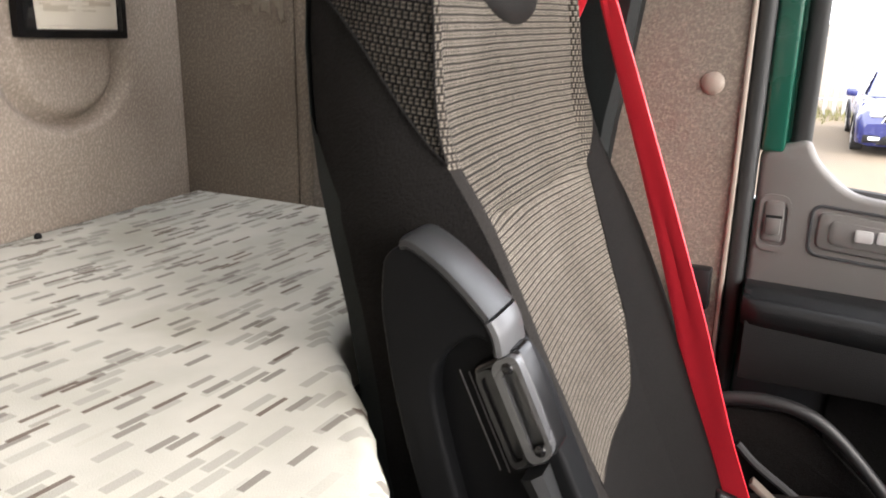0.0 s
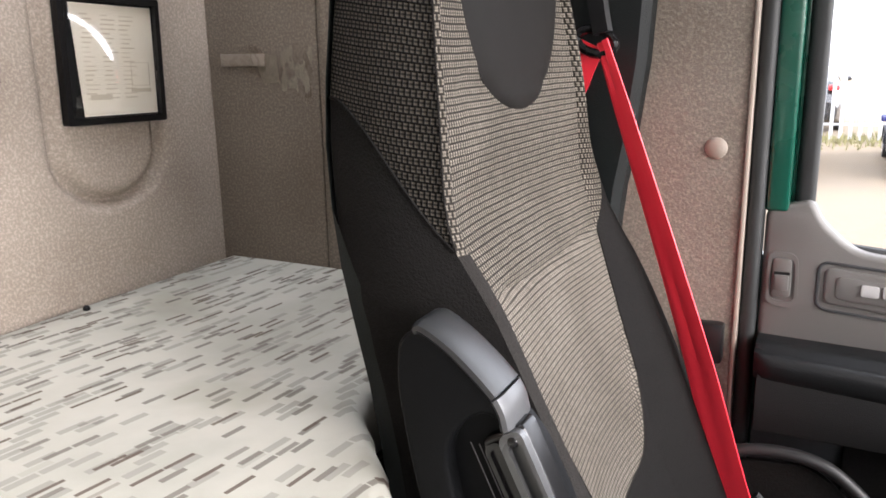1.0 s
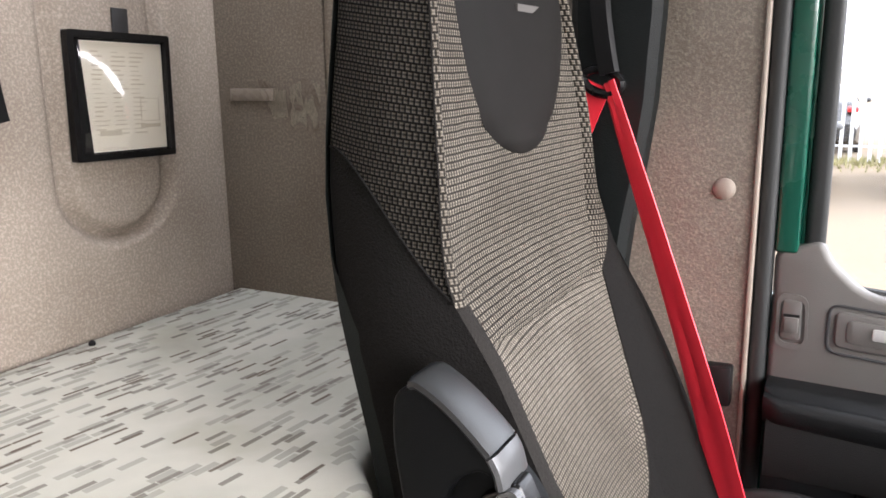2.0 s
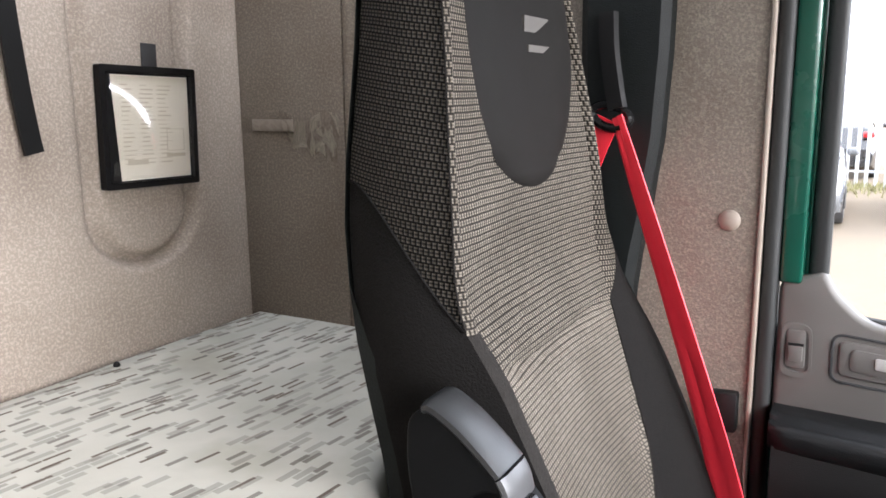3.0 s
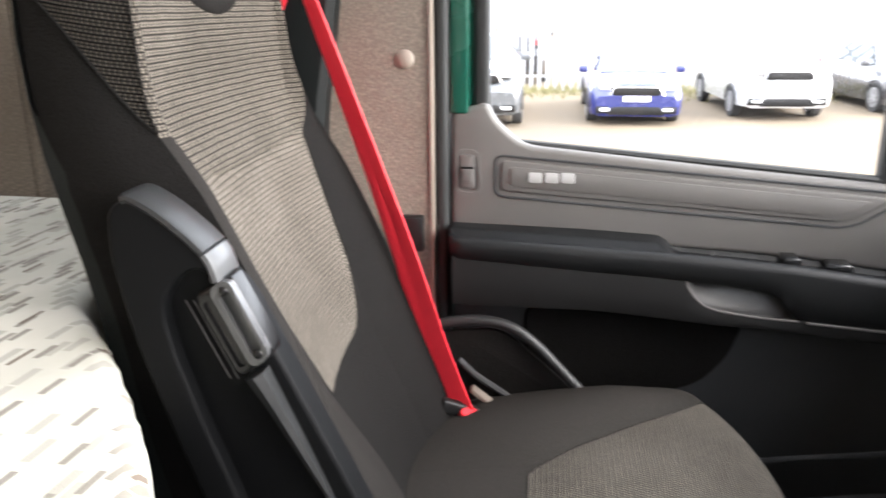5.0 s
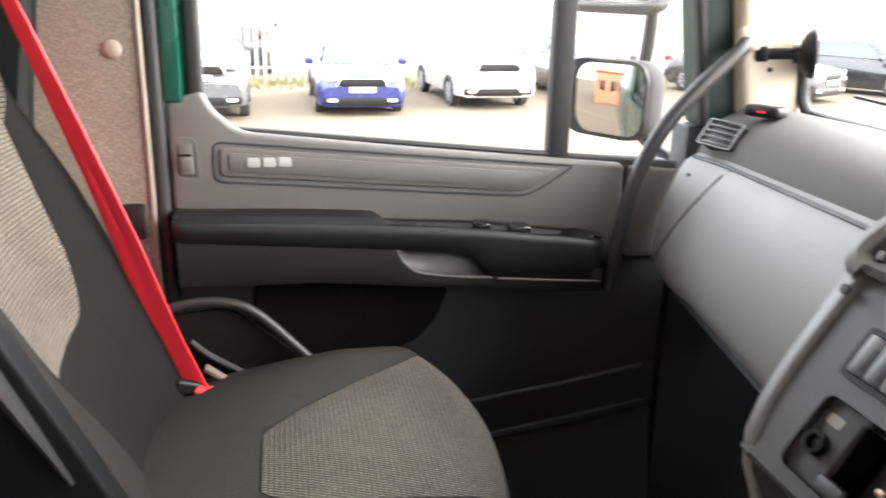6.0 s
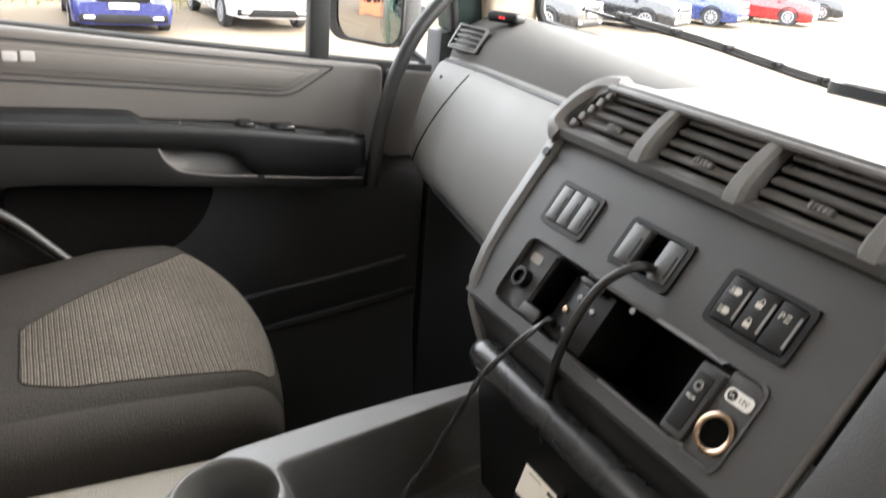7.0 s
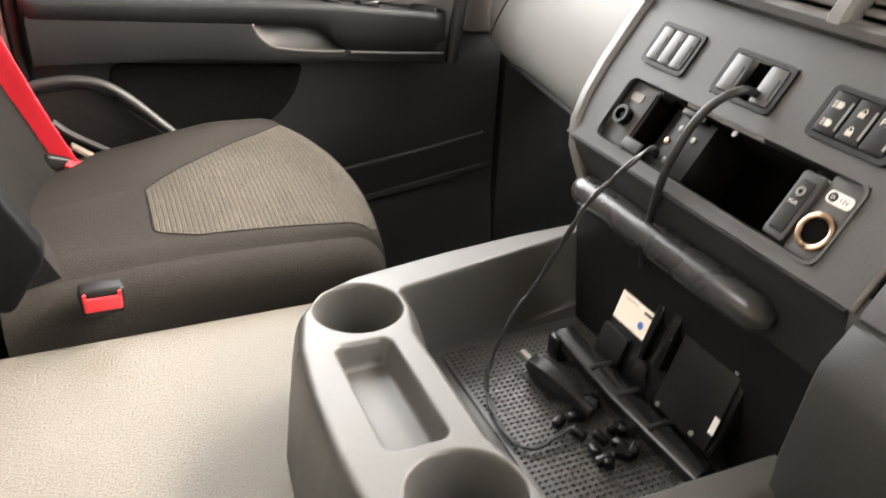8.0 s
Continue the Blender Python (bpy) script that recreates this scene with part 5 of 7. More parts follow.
        sink = 0.045 * max(0.0, (y - 0.540) / 0.028) ** 2
        sec = [(0.150 - 0.030 * e, 0.004 - 0.004 * e), (0.159 - 0.03 * e, 0.004), (0.166 - 0.03 * e, -0.004), (0.171 - 0.03 * e, -0.018), (0.1745 - 0.03 * e, -0.036)]
        row = [dash_at(y, b0, n) for b0, n in sec]
        a = row[-1]
        wx = 1.24 + 0.30 * max(0.0, 1 - ((y - 0.27) / 1.09) ** 2) ** 0.75
        row += [Vector((lerp(a.x, wx, 0.25), y, a.z + 0.004)), Vector((lerp(a.x, wx, 0.6), y, lerp(a.z, 0.98, 0.4))), Vector((wx, y, 0.972))]
        row = [p - Vector((0, 0, sink)) for p in row]
        crown.append(row)
    part("centre_top", surface(crown), DASH_TOP, dash, "dark grey dash top, bright in the daylight")
    left_end = curve_points([dash_at(0.546, 0.084, 0.010), dash_at(0.562, 0.095, 0.012), dash_at(0.562, 0.125, 0.006), dash_at(0.548, 0.150, 0.0), dash_at(0.52, 0.158, -0.002)], 6)
    part("hood_end", sweep(left_end, [(-0.013, -0.030), (0.012, -0.030), (0.012, 0.002), (0.004, 0.007), (-0.007, 0.005), (-0.013, -0.002)], up=DASH_N), DASH_TOP, dash, "rounded hood end")
    part("upper_lip", sweep([dash_at(y, 0.1505, 0.006) for y in (0.525, 0.3, 0.0, y_right)], circle(0.0035, 6), up=DASH_N), SLAT, dash, "pale edge above the vents")
    cap = bmesh.new()
    bmesh.ops.create_uvsphere(cap, u_segments=20, v_segments=12, radius=1.0)
    part("hood_corner", cap, DASH_TOP, dash, "rounded hood corner", DASH_M @ Matrix.Translation((-0.535, 0.112, -0.050)) @ Matrix.Diagonal((0.032, 0.042, 0.048, 1)))
    ribs = [0.424, 0.3035, 0.176, 0.05, -0.08]
    for y in ribs:
        pts = [dash_at(y, b0, n) for b0, n in ((0.088, 0.012), (0.105, 0.015), (0.130, 0.011), (0.150, 0.004), (0.162, -0.006))]
        part("vent_rib", sweep(curve_points(pts, 4), [(-0.0085, -0.012), (0.0085, -0.012), (0.0085, 0.0), (0.005, 0.003), (-0.005, 0.003), (-0.0085, 0.0)], up=DASH_N, taper=lambda t: 1.35 - 0.55 * t), DASH_TOP, dash, "grey vent rib")
    spans = [(0.538, 0.436)] + [(a - 0.011, c + 0.011) for a, c in zip(ribs, ribs[1:])]
    for k, (ya, yb) in enumerate(spans):
        vent = new("air_vent")
        vent.parent = dash
        tagged(vent, "black slatted air vent")
        pts = rect(ya + 0.004, yb - 0.004, 0.084, 0.164)
        bm = bmesh.new()
        f = [bm.verts.new((p[0], p[1], 0.002)) for p in pts[:2]] + [bm.verts.new((p[0], p[1], -0.012)) for p in pts[2:]]
        r = [bm.verts.new((p[0], p[1], -0.06)) for p in pts]
        for i in range(4):
            bm.faces.new((f[i], f[(i + 1) % 4], r[(i + 1) % 4], r[i]))
        bm.faces.new(r)
        part("vent_box", bm, BLACK, vent, "", DASH_M, smooth=False)
        for s in range(5):
            b0 = 0.094 + 0.0130 * s
            bm = rbox(-ya, -yb, -0.0020, 0.0020, -0.0100, 0.0, 0.0010)
            part("slat", bm, SLAT, vent, "", DASH_M @ Matrix.Translation((0, b0, 0.007 - 0.0032 * s)) @ Matrix.Rotation(radians(46), 4, "X"))
        ym = (ya + yb) / 2 - 0.004
        knob = part("vane_knob", rbox(-ym - 0.010, -ym + 0.012, -0.003, 0.004, -0.002, 0.005, 0.0018), SLAT, vent, "ribbed grey vane slider", DASH_M @ Matrix.Translation((0, 0.1115, 0.003)))
        for c in range(4):
            part("knob_rib", rbox(-ym - 0.0075 + 0.0045 * c, -ym - 0.0060 + 0.0045 * c, -0.0025, 0.0035, 0.0045, 0.0062, 0), BORDER, knob, "", DASH_M @ Matrix.Translation((0, 0.1115, 0.003)))
        if k == 0:
            for s in range(6):
                p = dash_at(0.541 - 0.004 * s, 0.102 + 0.0105 * s, 0.008 - 0.002 * s)
                part("thumb_wheel", rbox(-0.004, 0.004, -0.0046, 0.0046, -0.0045, 0.002, 0.0012), DASH_TOP, vent, "", Matrix.Translation(p) @ DASH_M.to_3x3().to_4x4())
    switches(dash)
    cassette_fill(dash)


def switches(dash):
    banks = [("blank", 0.5055, 0.436), ("gap", 0.393, 0.313), ("symbols", 0.271, 0.188)]
    for style, ya, yb in banks:
        bank = new("switch_bank")
        bank.parent = dash
        tagged(bank, "black bezel with three switches" if style != "gap" else "black bezel with two switches and an empty slot")
        o = rounded(rect(ya, yb, -0.003, 0.046), 0.007, 4)
        mid = Vector((-(ya + yb) / 2, 0.0215))
        part("bezel", ring_plate(o, [mid + Vector(((p - mid).x * 0.88, (p - mid).y * 0.81)) for p in o], 0.003), BLACK, bank, "", DASH_M)
        part("well", plate([Vector(p) for p in rect(ya + 0.002, yb - 0.002, -0.003, 0.048)], 0.001, 0), BLACK, bank, "", DASH_M @ Matrix.Translation((0, 0, -0.03 if style == "gap" else -0.006)))
        w = (ya - yb - 0.011) / 3
        for k in range(3):
            if style == "gap" and k == 1:
                continue
            a = ya - 0.0055 - w * k
            bm = rbox(-a + 0.0004, -a + w - 0.0004, 0.0025, 0.0405, -0.006, 0.0042, 0.0016)
            sw = part("switch", bm, SWITCH if style != "symbols" else BLACK, bank, "", DASH_M)
            if style == "symbols":
                c = -a + 0.42 * w
                for b0 in ((0.012, 0.029) if k < 2 else (0.029,)):
                    if k == 0:
                        lamp = [(c - 0.001, b0 - 0.003), (c + 0.0035, b0 - 0.003), (c + 0.0055, b0), (c + 0.0035, b0 + 0.003), (c - 0.001, b0 + 0.003)]
                        part("symbol", plate([Vector(p) for p in lamp], 0.0006, 0), SYMBOL, sw, "pale lamp symbol", DASH_M @ Matrix.Translation((0, 0, 0.0042)))
                        for q in (-0.0028, -0.0006, 0.0016):
                            part("symbol_ray", rbox(c - 0.0052, c - 0.002, b0 + q, b0 + q + 0.0009, 0.0042, 0.0048, 0), SYMBOL, sw, "", DASH_M)
                    elif k == 1:
                        part("symbol", rbox(c - 0.003, c + 0.003, b0 - 0.0035, b0 + 0.001, 0.0042, 0.0048, 0), SYMBOL, sw, "pale padlock symbol", DASH_M)
                        loop = [Vector((c + (0.001 if b0 > 0.02 else 0) + 0.0022 * math.cos(q), b0 + 0.001 + 0.0034 * math.sin(q), 0.0045)) for q in [math.pi * i / 8 for i in range(9)]]
                        part("symbol_bow", sweep(loop, circle(0.0005, 5)), SYMBOL, sw, "", DASH_M)
                    else:
                        writing("P", 0.0085, DASH_M @ Matrix.Translation((c - 0.006, b0 - 0.003, 0.0043)), SYMBOL, sw)
                        for q in (-0.002, 0.0005, 0.003):
                            part("symbol_ray", rbox(c, c + 0.004, b0 + q - 0.001, b0 + q, 0.0042, 0.0048, 0), SYMBOL, sw, "", DASH_M)
                part("edge_strip", rbox(-a + w - 0.0035, -a + w - 0.0015, 0.008, 0.034, 0.0038, 0.0052, 0), DASH_GREY, sw, "", DASH_M)
            else:
                part("index_line", rbox(-a + w - 0.0050, -a + w - 0.0028, 0.008, 0.030, 0.0038, 0.0049, 0), BLACK, sw, "", DASH_M)


def cassette_fill(dash):
    """Recess below the switches: sockets at either end and the empty radio slot between."""
    box = new("radio_recess")
    box.parent = dash
    tagged(box, "dark recess with an empty radio slot and sockets")
    y0, y1, b0, b1 = 0.500, 0.186, -0.094, -0.020
    o = rounded(rect(y0 + 0.002, y1 - 0.002, b0 - 0.002, b1 + 0.002), 0.012, 4)
    mid = Vector((-(y0 + y1) / 2, (b0 + b1) / 2))
    part("recess_rim", ring_plate(o, [mid + Vector(((p - mid).x * 0.985, (p - mid).y * 0.94)) for p in o], 0.0022), DASH, box, "", DASH_M)
    # hollow slot
    def slot(ya, yb, ba, bb, deep, mat, name):
        pts = [(-ya, ba), (-yb, ba), (-yb, bb), (-ya, bb)]
        bm = bmesh.new()
        f = [bm.verts.new((p[0], p[1], -0.004)) for p in pts]
        k = [bm.verts.new((p[0], p[1], -deep)) for p in pts]
        for i in range(4):
            bm.faces.new((f[i], f[(i + 1) % 4], k[(i + 1) % 4], k[i]))
        bm.faces.new(k)
        return part(name, bm, mat, box, "", DASH_M, smooth=False)
    slot(0.428, 0.238, b0 + 0.002, b1 - 0.004, 0.13, BLACK, "radio_slot")
    part("left_plate", plate(rounded(rect(0.499, 0.455, b0 + 0.001, b1 - 0.001), 0.004), 0.004, 0.001), DARK, box, "dark socket plate", DASH_M @ Matrix.Translation((0, 0, -0.010)))
    slot(0.456, 0.428, b0 + 0.004, b1 - 0.006, 0.035, BLACK, "pocket")
    part("pocket_lip", rbox(-0.458, -0.428, b0 + 0.002, b0 + 0.016, -0.016, 0.0, 0.003), DARK, box, "", DASH_M)
    m = DASH_M @ Matrix.Translation((-0.480, -0.062, -0.006))
    part("jack_ring", ring_plate([Vector(p) for p in circle(0.0105, 20)], [Vector(p) for p in circle(0.007, 20)], 0.010), GLOSS, box, "black round socket", m)
    part("jack_core", disc(0.004, 0.006, 12, 0.001), BLACK, box, "", m)
    part("socket_mark", plate(rounded([(-0.491, -0.043), (-0.472, -0.043), (-0.472, -0.033), (-0.491, -0.033)], 0.004), 0.001, 0), SYMBOL_DIM, box, "pale socket symbol", DASH_M @ Matrix.Translation((0, 0, -0.006)))
    # sheet-metal cage left in the slot
    cage = part("radio_cage", rbox(-0.427, -0.366, b0 + 0.003, b1 - 0.008, -0.075, -0.012, 0.002), BLACK, box, "black sheet metal radio cage", DASH_M)
    for yy, bb, mat in ((0.405, -0.045, WORN_STEEL), (0.40, -0.080, WORN_STEEL), (0.413, -0.062, BRASS), (0.382, -0.050, WORN_STEEL)):
        part("cage_screw", disc(0.0034, 0.002, 10, 0.0005), mat, cage, "", DASH_M @ Matrix.Translation((-yy, bb, -0.012)))
    part("cage_flap", rbox(-0.410, -0.376, b1 - 0.012, b1 - 0.006, -0.060, -0.002, 0.001), BLACK, cage, "", DASH_M)
    part("slot_screw", disc(0.003, 0.002, 10, 0), WORN_STEEL, box, "", DASH_M @ Matrix.Translation((-0.335, -0.028, -0.003)))
    # right end: aux plate and lighter socket
    part("aux_plate", plate(rounded(rect(0.246, 0.222, b0 + 0.004, b1 - 0.008), 0.004), 0.008, 0.002), DARK, box, "dark aux socket plate", DASH_M @ Matrix.Translation((0, 0, -0.006)))
    part("aux_insert", plate(rounded(rect(0.2425, 0.2265, b0 + 0.010, b1 - 0.016), 0.003), 0.002, 0.001), BLACK, box, "", DASH_M @ Matrix.Translation((0, 0, 0.001)))
    part("aux_jack", ring_plate([Vector(p) for p in circle(0.0045, 14)], [Vector(p) for p in circle(0.0022, 14)], 0.002), WORN_STEEL, box, "", DASH_M @ Matrix.Translation((-0.234, -0.047, 0.003)))
    part("right_plate", plate(rounded(rect(0.221, 0.187, b0 + 0.001, b1 - 0.001), 0.004), 0.004, 0.001), DASH, box, "dark plate with a lighter socket", DASH_M @ Matrix.Translation((0, 0, -0.006)))
    m = DASH_M @ Matrix.Translation((-0.2035, -0.069, -0.002))
    ring = sweep([Vector((0.0142 * math.cos(2 * math.pi * i / 28), 0.0142 * math.sin(2 * math.pi * i / 28), 0.002)) for i in range(29)], circle(0.0026, 8))
    part("lighter_ring", ring, BRASS, box, "burnished metal lighter ring", m)
    # flat disc, coloured near black for the shade inside the socket
    part("lighter_well", disc(0.0125, 0.001, 24, 0), SOCKET_SHADE, box, "", m)
    part("rating_mark", plate(rounded([(-0.216, -0.044), (-0.1905, -0.044), (-0.1905, -0.033), (-0.216, -0.033)], 0.0055, 5), 0.0012, 0), WHITE, box, "white rating label", DASH_M @ Matrix.Translation((0, 0, -0.0018)))
    part("rating_dot", disc(0.0042, 0.0006, 14, 0), BLACK, box, "", DASH_M @ Matrix.Translation((-0.2095, -0.0385, -0.0006)))
    writing("12V", 0.0058, DASH_M @ Matrix.Translation((-0.2035, -0.0405, -0.0004)), BLACK, box)
    writing("3A", 0.0042, DASH_M @ Matrix.Translation((-0.2122, -0.0400, 0.0001)), WHITE, box)
    writing("AUX", 0.0045, DASH_M @ Matrix.Translation((-0.2405, -0.0585, 0.0031)), WHITE, box)


def writing(text, size, m, mat, parent):
    cu = bpy.data.curves.new("lettering", "FONT")
    cu.body, cu.size, cu.extrude = text, size, 0.0001
    tmp = bpy.data.objects.new("lettering", cu)
    scene.collection.objects.link(tmp)
    bpy.context.view_layer.update()
    me = bpy.data.meshes.new_from_object(tmp)
    bpy.data.objects.remove(tmp)
    bm = bmesh.new()
    bm.from_mesh(me)
    return part("lettering", bm, mat, parent, "", m, smooth=False)


# dash plastic again, darkened for the shade low on the driver's side
DASH_SHADED = material("dash_shaded_plastic", (0.0155, 0.0153, 0.0150), rough=0.5, bump=0.2, grain_scale=700)
SOCKET_SHADE = material("socket_shade", (0.0022, 0.0021, 0.0020), rough=0.9, spec=0.05, bump=0.0)
LOWER_BLACK = material("lower_dash_black", (0.014, 0.0138, 0.0135), rough=0.45, bump=0.15)
SYMBOL_DIM = material("worn_symbol_print", (0.22, 0.21, 0.19), rough=0.6, bump=0.0)
SYMBOL = material("symbol_print", (0.5, 0.48, 0.43), rough=0.6, bump=0.0)
SWITCH = material("switch_plastic", (0.046, 0.0465, 0.0475), rough=0.36, bump=0.05)
SLAT = material("vent_slat_plastic", (0.125, 0.124, 0.122), rough=0.30, bump=0.05)
DASH_SATIN = material("satin_grey_plastic", (0.030, 0.0305, 0.0315), rough=0.28, bump=0.1)
dashboard()


def grab_handle():
    ob = thing("grab_handle", "long black curved grab handle on the pillar", "grab handle")
    pts = [(0.862, 1.318, 0.70), (0.872, 1.318, 0.78), (0.886, 1.318, 0.86), (0.908, 1.318, 0.935), (0.946, 1.316, 1.012), (1.002, 1.316, 1.078), (1.050, 1.322, 1.120), (1.092, 1.332, 1.152), (1.112, 1.352, 1.163)]
    part("bar", sweep(curve_points(pts, 7), circle(0.0145, 12), up=(0, 1, 0)), HOOP, ob, "black rubbery bar")
    part("upper_foot", rbox(1.094, 1.138, 1.338, 1.37, 1.145, 1.190, 0.012, 3), CREAM, ob, "cream handle foot")


grab_handle()


def phone_mount():
    ob = thing("suction_mount", "black suction phone mount on the windscreen", "phone mount")
    foot, ball = Vector((1.146, 1.352, 1.141)), Vector((1.198, 1.322, 1.144))
    axis = (ball - foot).normalized()
    turn = axis.to_track_quat("Z", "Y").to_matrix().to_4x4()
    part("arm", sweep([foot, foot.lerp(ball, 0.5), ball], circle(0.0105, 12)), BLACK, ob)
    part("elbow", rbox(-0.014, 0.014, -0.014, 0.014, -0.012, 0.012, 0.006, 3), BLACK, ob, "", Matrix.Translation(foot) @ turn)
    part("collar", disc(0.017, 0.012, 18, 0.003), GLOSS, ob, "", Matrix.Translation(ball - axis * 0.006) @ turn)
    rows = [[ball + axis * d + turn.to_3x3() @ Vector((r * math.cos(a), r * math.sin(a), 0)) for a in [2 * math.pi * k / 24 for k in range(24)]] for d, r in ((0.002, 0.013), (0.009, 0.030), (0.018, 0.042), (0.028, 0.046), (0.032, 0.044), (0.018, 0.004))]
    part("suction_cup", surface(rows, closed=True), BLACK, ob, "black rubber cup")
    part("trim_screw", disc(0.005, 0.002, 10, 0), BLACK, ob, "", Matrix.Translation((1.166, 1.3515, 1.112)) @ Matrix.Rotation(radians(90), 4, "X"))


phone_mount()


def alarm_unit():
    ob = thing("alarm_unit", "small black device with a red display on the dash", "device")
    m = Matrix.Translation((1.094, 1.236, 1.050)) @ Matrix.Rotation(radians(24), 4, "Z")
    part("case", rbox(-0.018, 0.018, -0.035, 0.035, -0.010, 0.010, 0.007, 3), BLACK, ob, "", m)
    for a in (-0.009, -0.001):
        part("display", rbox(-0.0190, -0.0175, a, a + 0.005, -0.001, 0.002, 0), LED, ob, "red lit display", m)


def dash_tray():
    ob = thing("dash_tray", "low black rubber tray lying on the dash top", "tray")
    m = Matrix.Translation((1.235, 0.40, 1.034)) @ Matrix.Rotation(radians(7), 4, "Y")
    o = rounded([(-0.060, -0.30), (0.055, -0.30), (0.055, 0.17, 0.02), (0.012, 0.205, 0.01), (-0.060, 0.165, 0.02)], 0.012, 4)
    mid = Vector((0.0, -0.06))
    part("rim", ring_plate(o, [mid + Vector(((p - mid).x * 0.88, (p - mid).y * 0.95)) for p in o], 0.016), BLACK, ob, "raised black rim", m)
    part("base", plate(o, 0.004, 0.001), RUBBER, ob, "black rubber base", m)


dash_tray()


LED = bpy.data.materials.new("red_display")
LED.use_nodes = True
n, l, b = nodes_of(LED)
b.inputs["Base Color"].default_value = (0.1, 0.0, 0.0, 1)
b.inputs["Emission Color"].default_value = (1, 0.03, 0.05, 1)
b.inputs["Emission Strength"].default_value = 0.25
alarm_unit()


MAT = material("studded_rubber", (0.060, 0.0585, 0.0565), rough=0.34, bump=0.15)


# ---- engine tunnel and console ----
def tunnel():
    bm = rbox(-0.30, 1.2, -0.25, 0.748, FLOOR_Z, 0.55, 0.03, 5)
    tagged(part("engine_tunnel", bm, VINYL), "pale grey grained vinyl engine tunnel cover", "engine cover", kind="structure")


tunnel()


def console():
    """A console moulded in one piece: cup wells, a coin well and a deep tray let into a rounded body, its height worked out over a fine grid."""
    ob = thing("console_tray", "grey plastic console tray with cup holders on the tunnel", "console")
    top, floor_z, foot = 0.688, 0.585, 0.548
    outline = [(0.83, 0.620), (0.626, 0.608), (0.53, 0.596), (0.46, 0.584), (0.40, 0.573), (0.350, 0.550), (0.315, 0.507), (0.297, 0.445), (0.289, 0.37), (0.287, 0.29), (0.291, 0.22), (0.308, 0.165), (0.35, 0.130), (0.42, 0.112), (0.50, 0.106), (0.60, 0.104), (0.664, 0.103), (0.672, 0.112), (0.673, 0.150), (0.83, 0.150)]
    step = 0.0015
    nx, ny = int(0.55 / step), int(0.54 / step)
    gx, gy = np.meshgrid(0.279 + step * np.arange(nx), 0.094 + step * np.arange(ny), indexing="ij")
    # distance from the outline, positive inside
    far, inside = np.full(gx.shape, 9.0), np.zeros(gx.shape, bool)
    for (ax, ay), (bx, by) in zip(outline, outline[1:] + outline[:1]):
        t = np.clip(((gx - ax) * (bx - ax) + (gy - ay) * (by - ay)) / ((bx - ax) ** 2 + (by - ay) ** 2), 0, 1)
        far = np.minimum(far, np.hypot(gx - ax - t * (bx - ax), gy - ay - t * (by - ay)))
        crosses = (ay > gy) != (by > gy)
        inside ^= crosses & (gx < ax + (gy - ay) * (bx - ax) / ((by - ay) if by != ay else 1e-9))
    edge = np.where(inside, far, -far)
    def ease(d):
        d = np.clip(d, 0, 1)
        return d * d * (3 - 2 * d)
    body = foot + (top - foot) * (1 - (1 - np.clip(edge / 0.030, 0, 1)) ** 4.0)
    z = body
    for cx, cy, r in ((0.391, 0.492, 0.0470), (0.388, 0.208, 0.0480)):
        d = r - np.hypot(gx - cx, gy - cy)
        z = np.minimum(z, top - 0.070 * ease((d + 0.001) / 0.009) - 0.004 * np.clip(d / r, 0, 1))
    # coin well, a rounded box
    qx, qy = np.abs(gx - 0.3745) - (0.030 - 0.012), np.abs(gy - 0.351) - (0.079 - 0.012)
    d = 0.012 - (np.hypot(np.maximum(qx, 0), np.maximum(qy, 0)) + np.minimum(np.maximum(qx, qy), 0))
    z = np.minimum(z, top - 0.028 * ease((d + 0.001) / 0.010))
    # the tray, sloping from the deck, steep at its sides
    rear = 0.427 + 0.013 * np.clip((np.abs(gy - 0.345) - 0.085) / 0.05, 0, 1)
    left = 0.517 + 0.205 * np.clip(gx - 0.456, -0.03, 0.30)
    sides = np.stack([(gx - rear) / 0.052, (left - gy) / 0.017, (gy - 0.156) / 0.017])
    low = -np.log(np.exp(-9 * np.clip(sides, -1, 2)).sum(0)) / 9
    z = np.minimum(z, top - (top - floor_z) * ease(1.08 * low))
    z = np.where(edge < 0, foot, z)
    for _ in range(2):
        p = np.pad(z, 1, mode="edge")
        z = (p[:-2, 1:-1] + p[2:, 1:-1] + p[1:-1, :-2] + p[1:-1, 2:] + 2 * p[1:-1, 1:-1]) / 6
    keep = edge > -0.003
    index = np.full(gx.shape, -1)
    index[keep] = np.arange(int(keep.sum()))
    verts = np.stack([gx[keep], gy[keep], z[keep]], 1).tolist()
    quads = np.stack([index[:-1, :-1], index[1:, :-1], index[1:, 1:], index[:-1, 1:]], -1).reshape(-1, 4)
    me = bpy.data.meshes.new("moulded_body")
    me.from_pydata(verts, [], quads[(quads >= 0).all(1)].tolist())
    me.materials.append(CONSOLE)
    me.shade_smooth()
    shell = new("moulded_body", me)
    shell.parent = ob
    tagged(shell, "grey moulded body with rounded rims")
    # dark line of the moulding round the tray floor, the mat and its studs
    rim = [(0.487, 0.186), (0.487, 0.506), (0.500, 0.532), (0.60, 0.545), (0.80, 0.572)]
    part("floor_bead", sweep(curve_points([(x, y, floor_z + 0.002) for x, y in rim], 5), circle(0.0028, 6)), MAT, ob, "dark moulded bead")
    part("tray_floor", rbox(0.49, 0.86, 0.165, 0.585, floor_z - 0.02, floor_z + 0.001, 0), MAT, ob, "black tray floor")
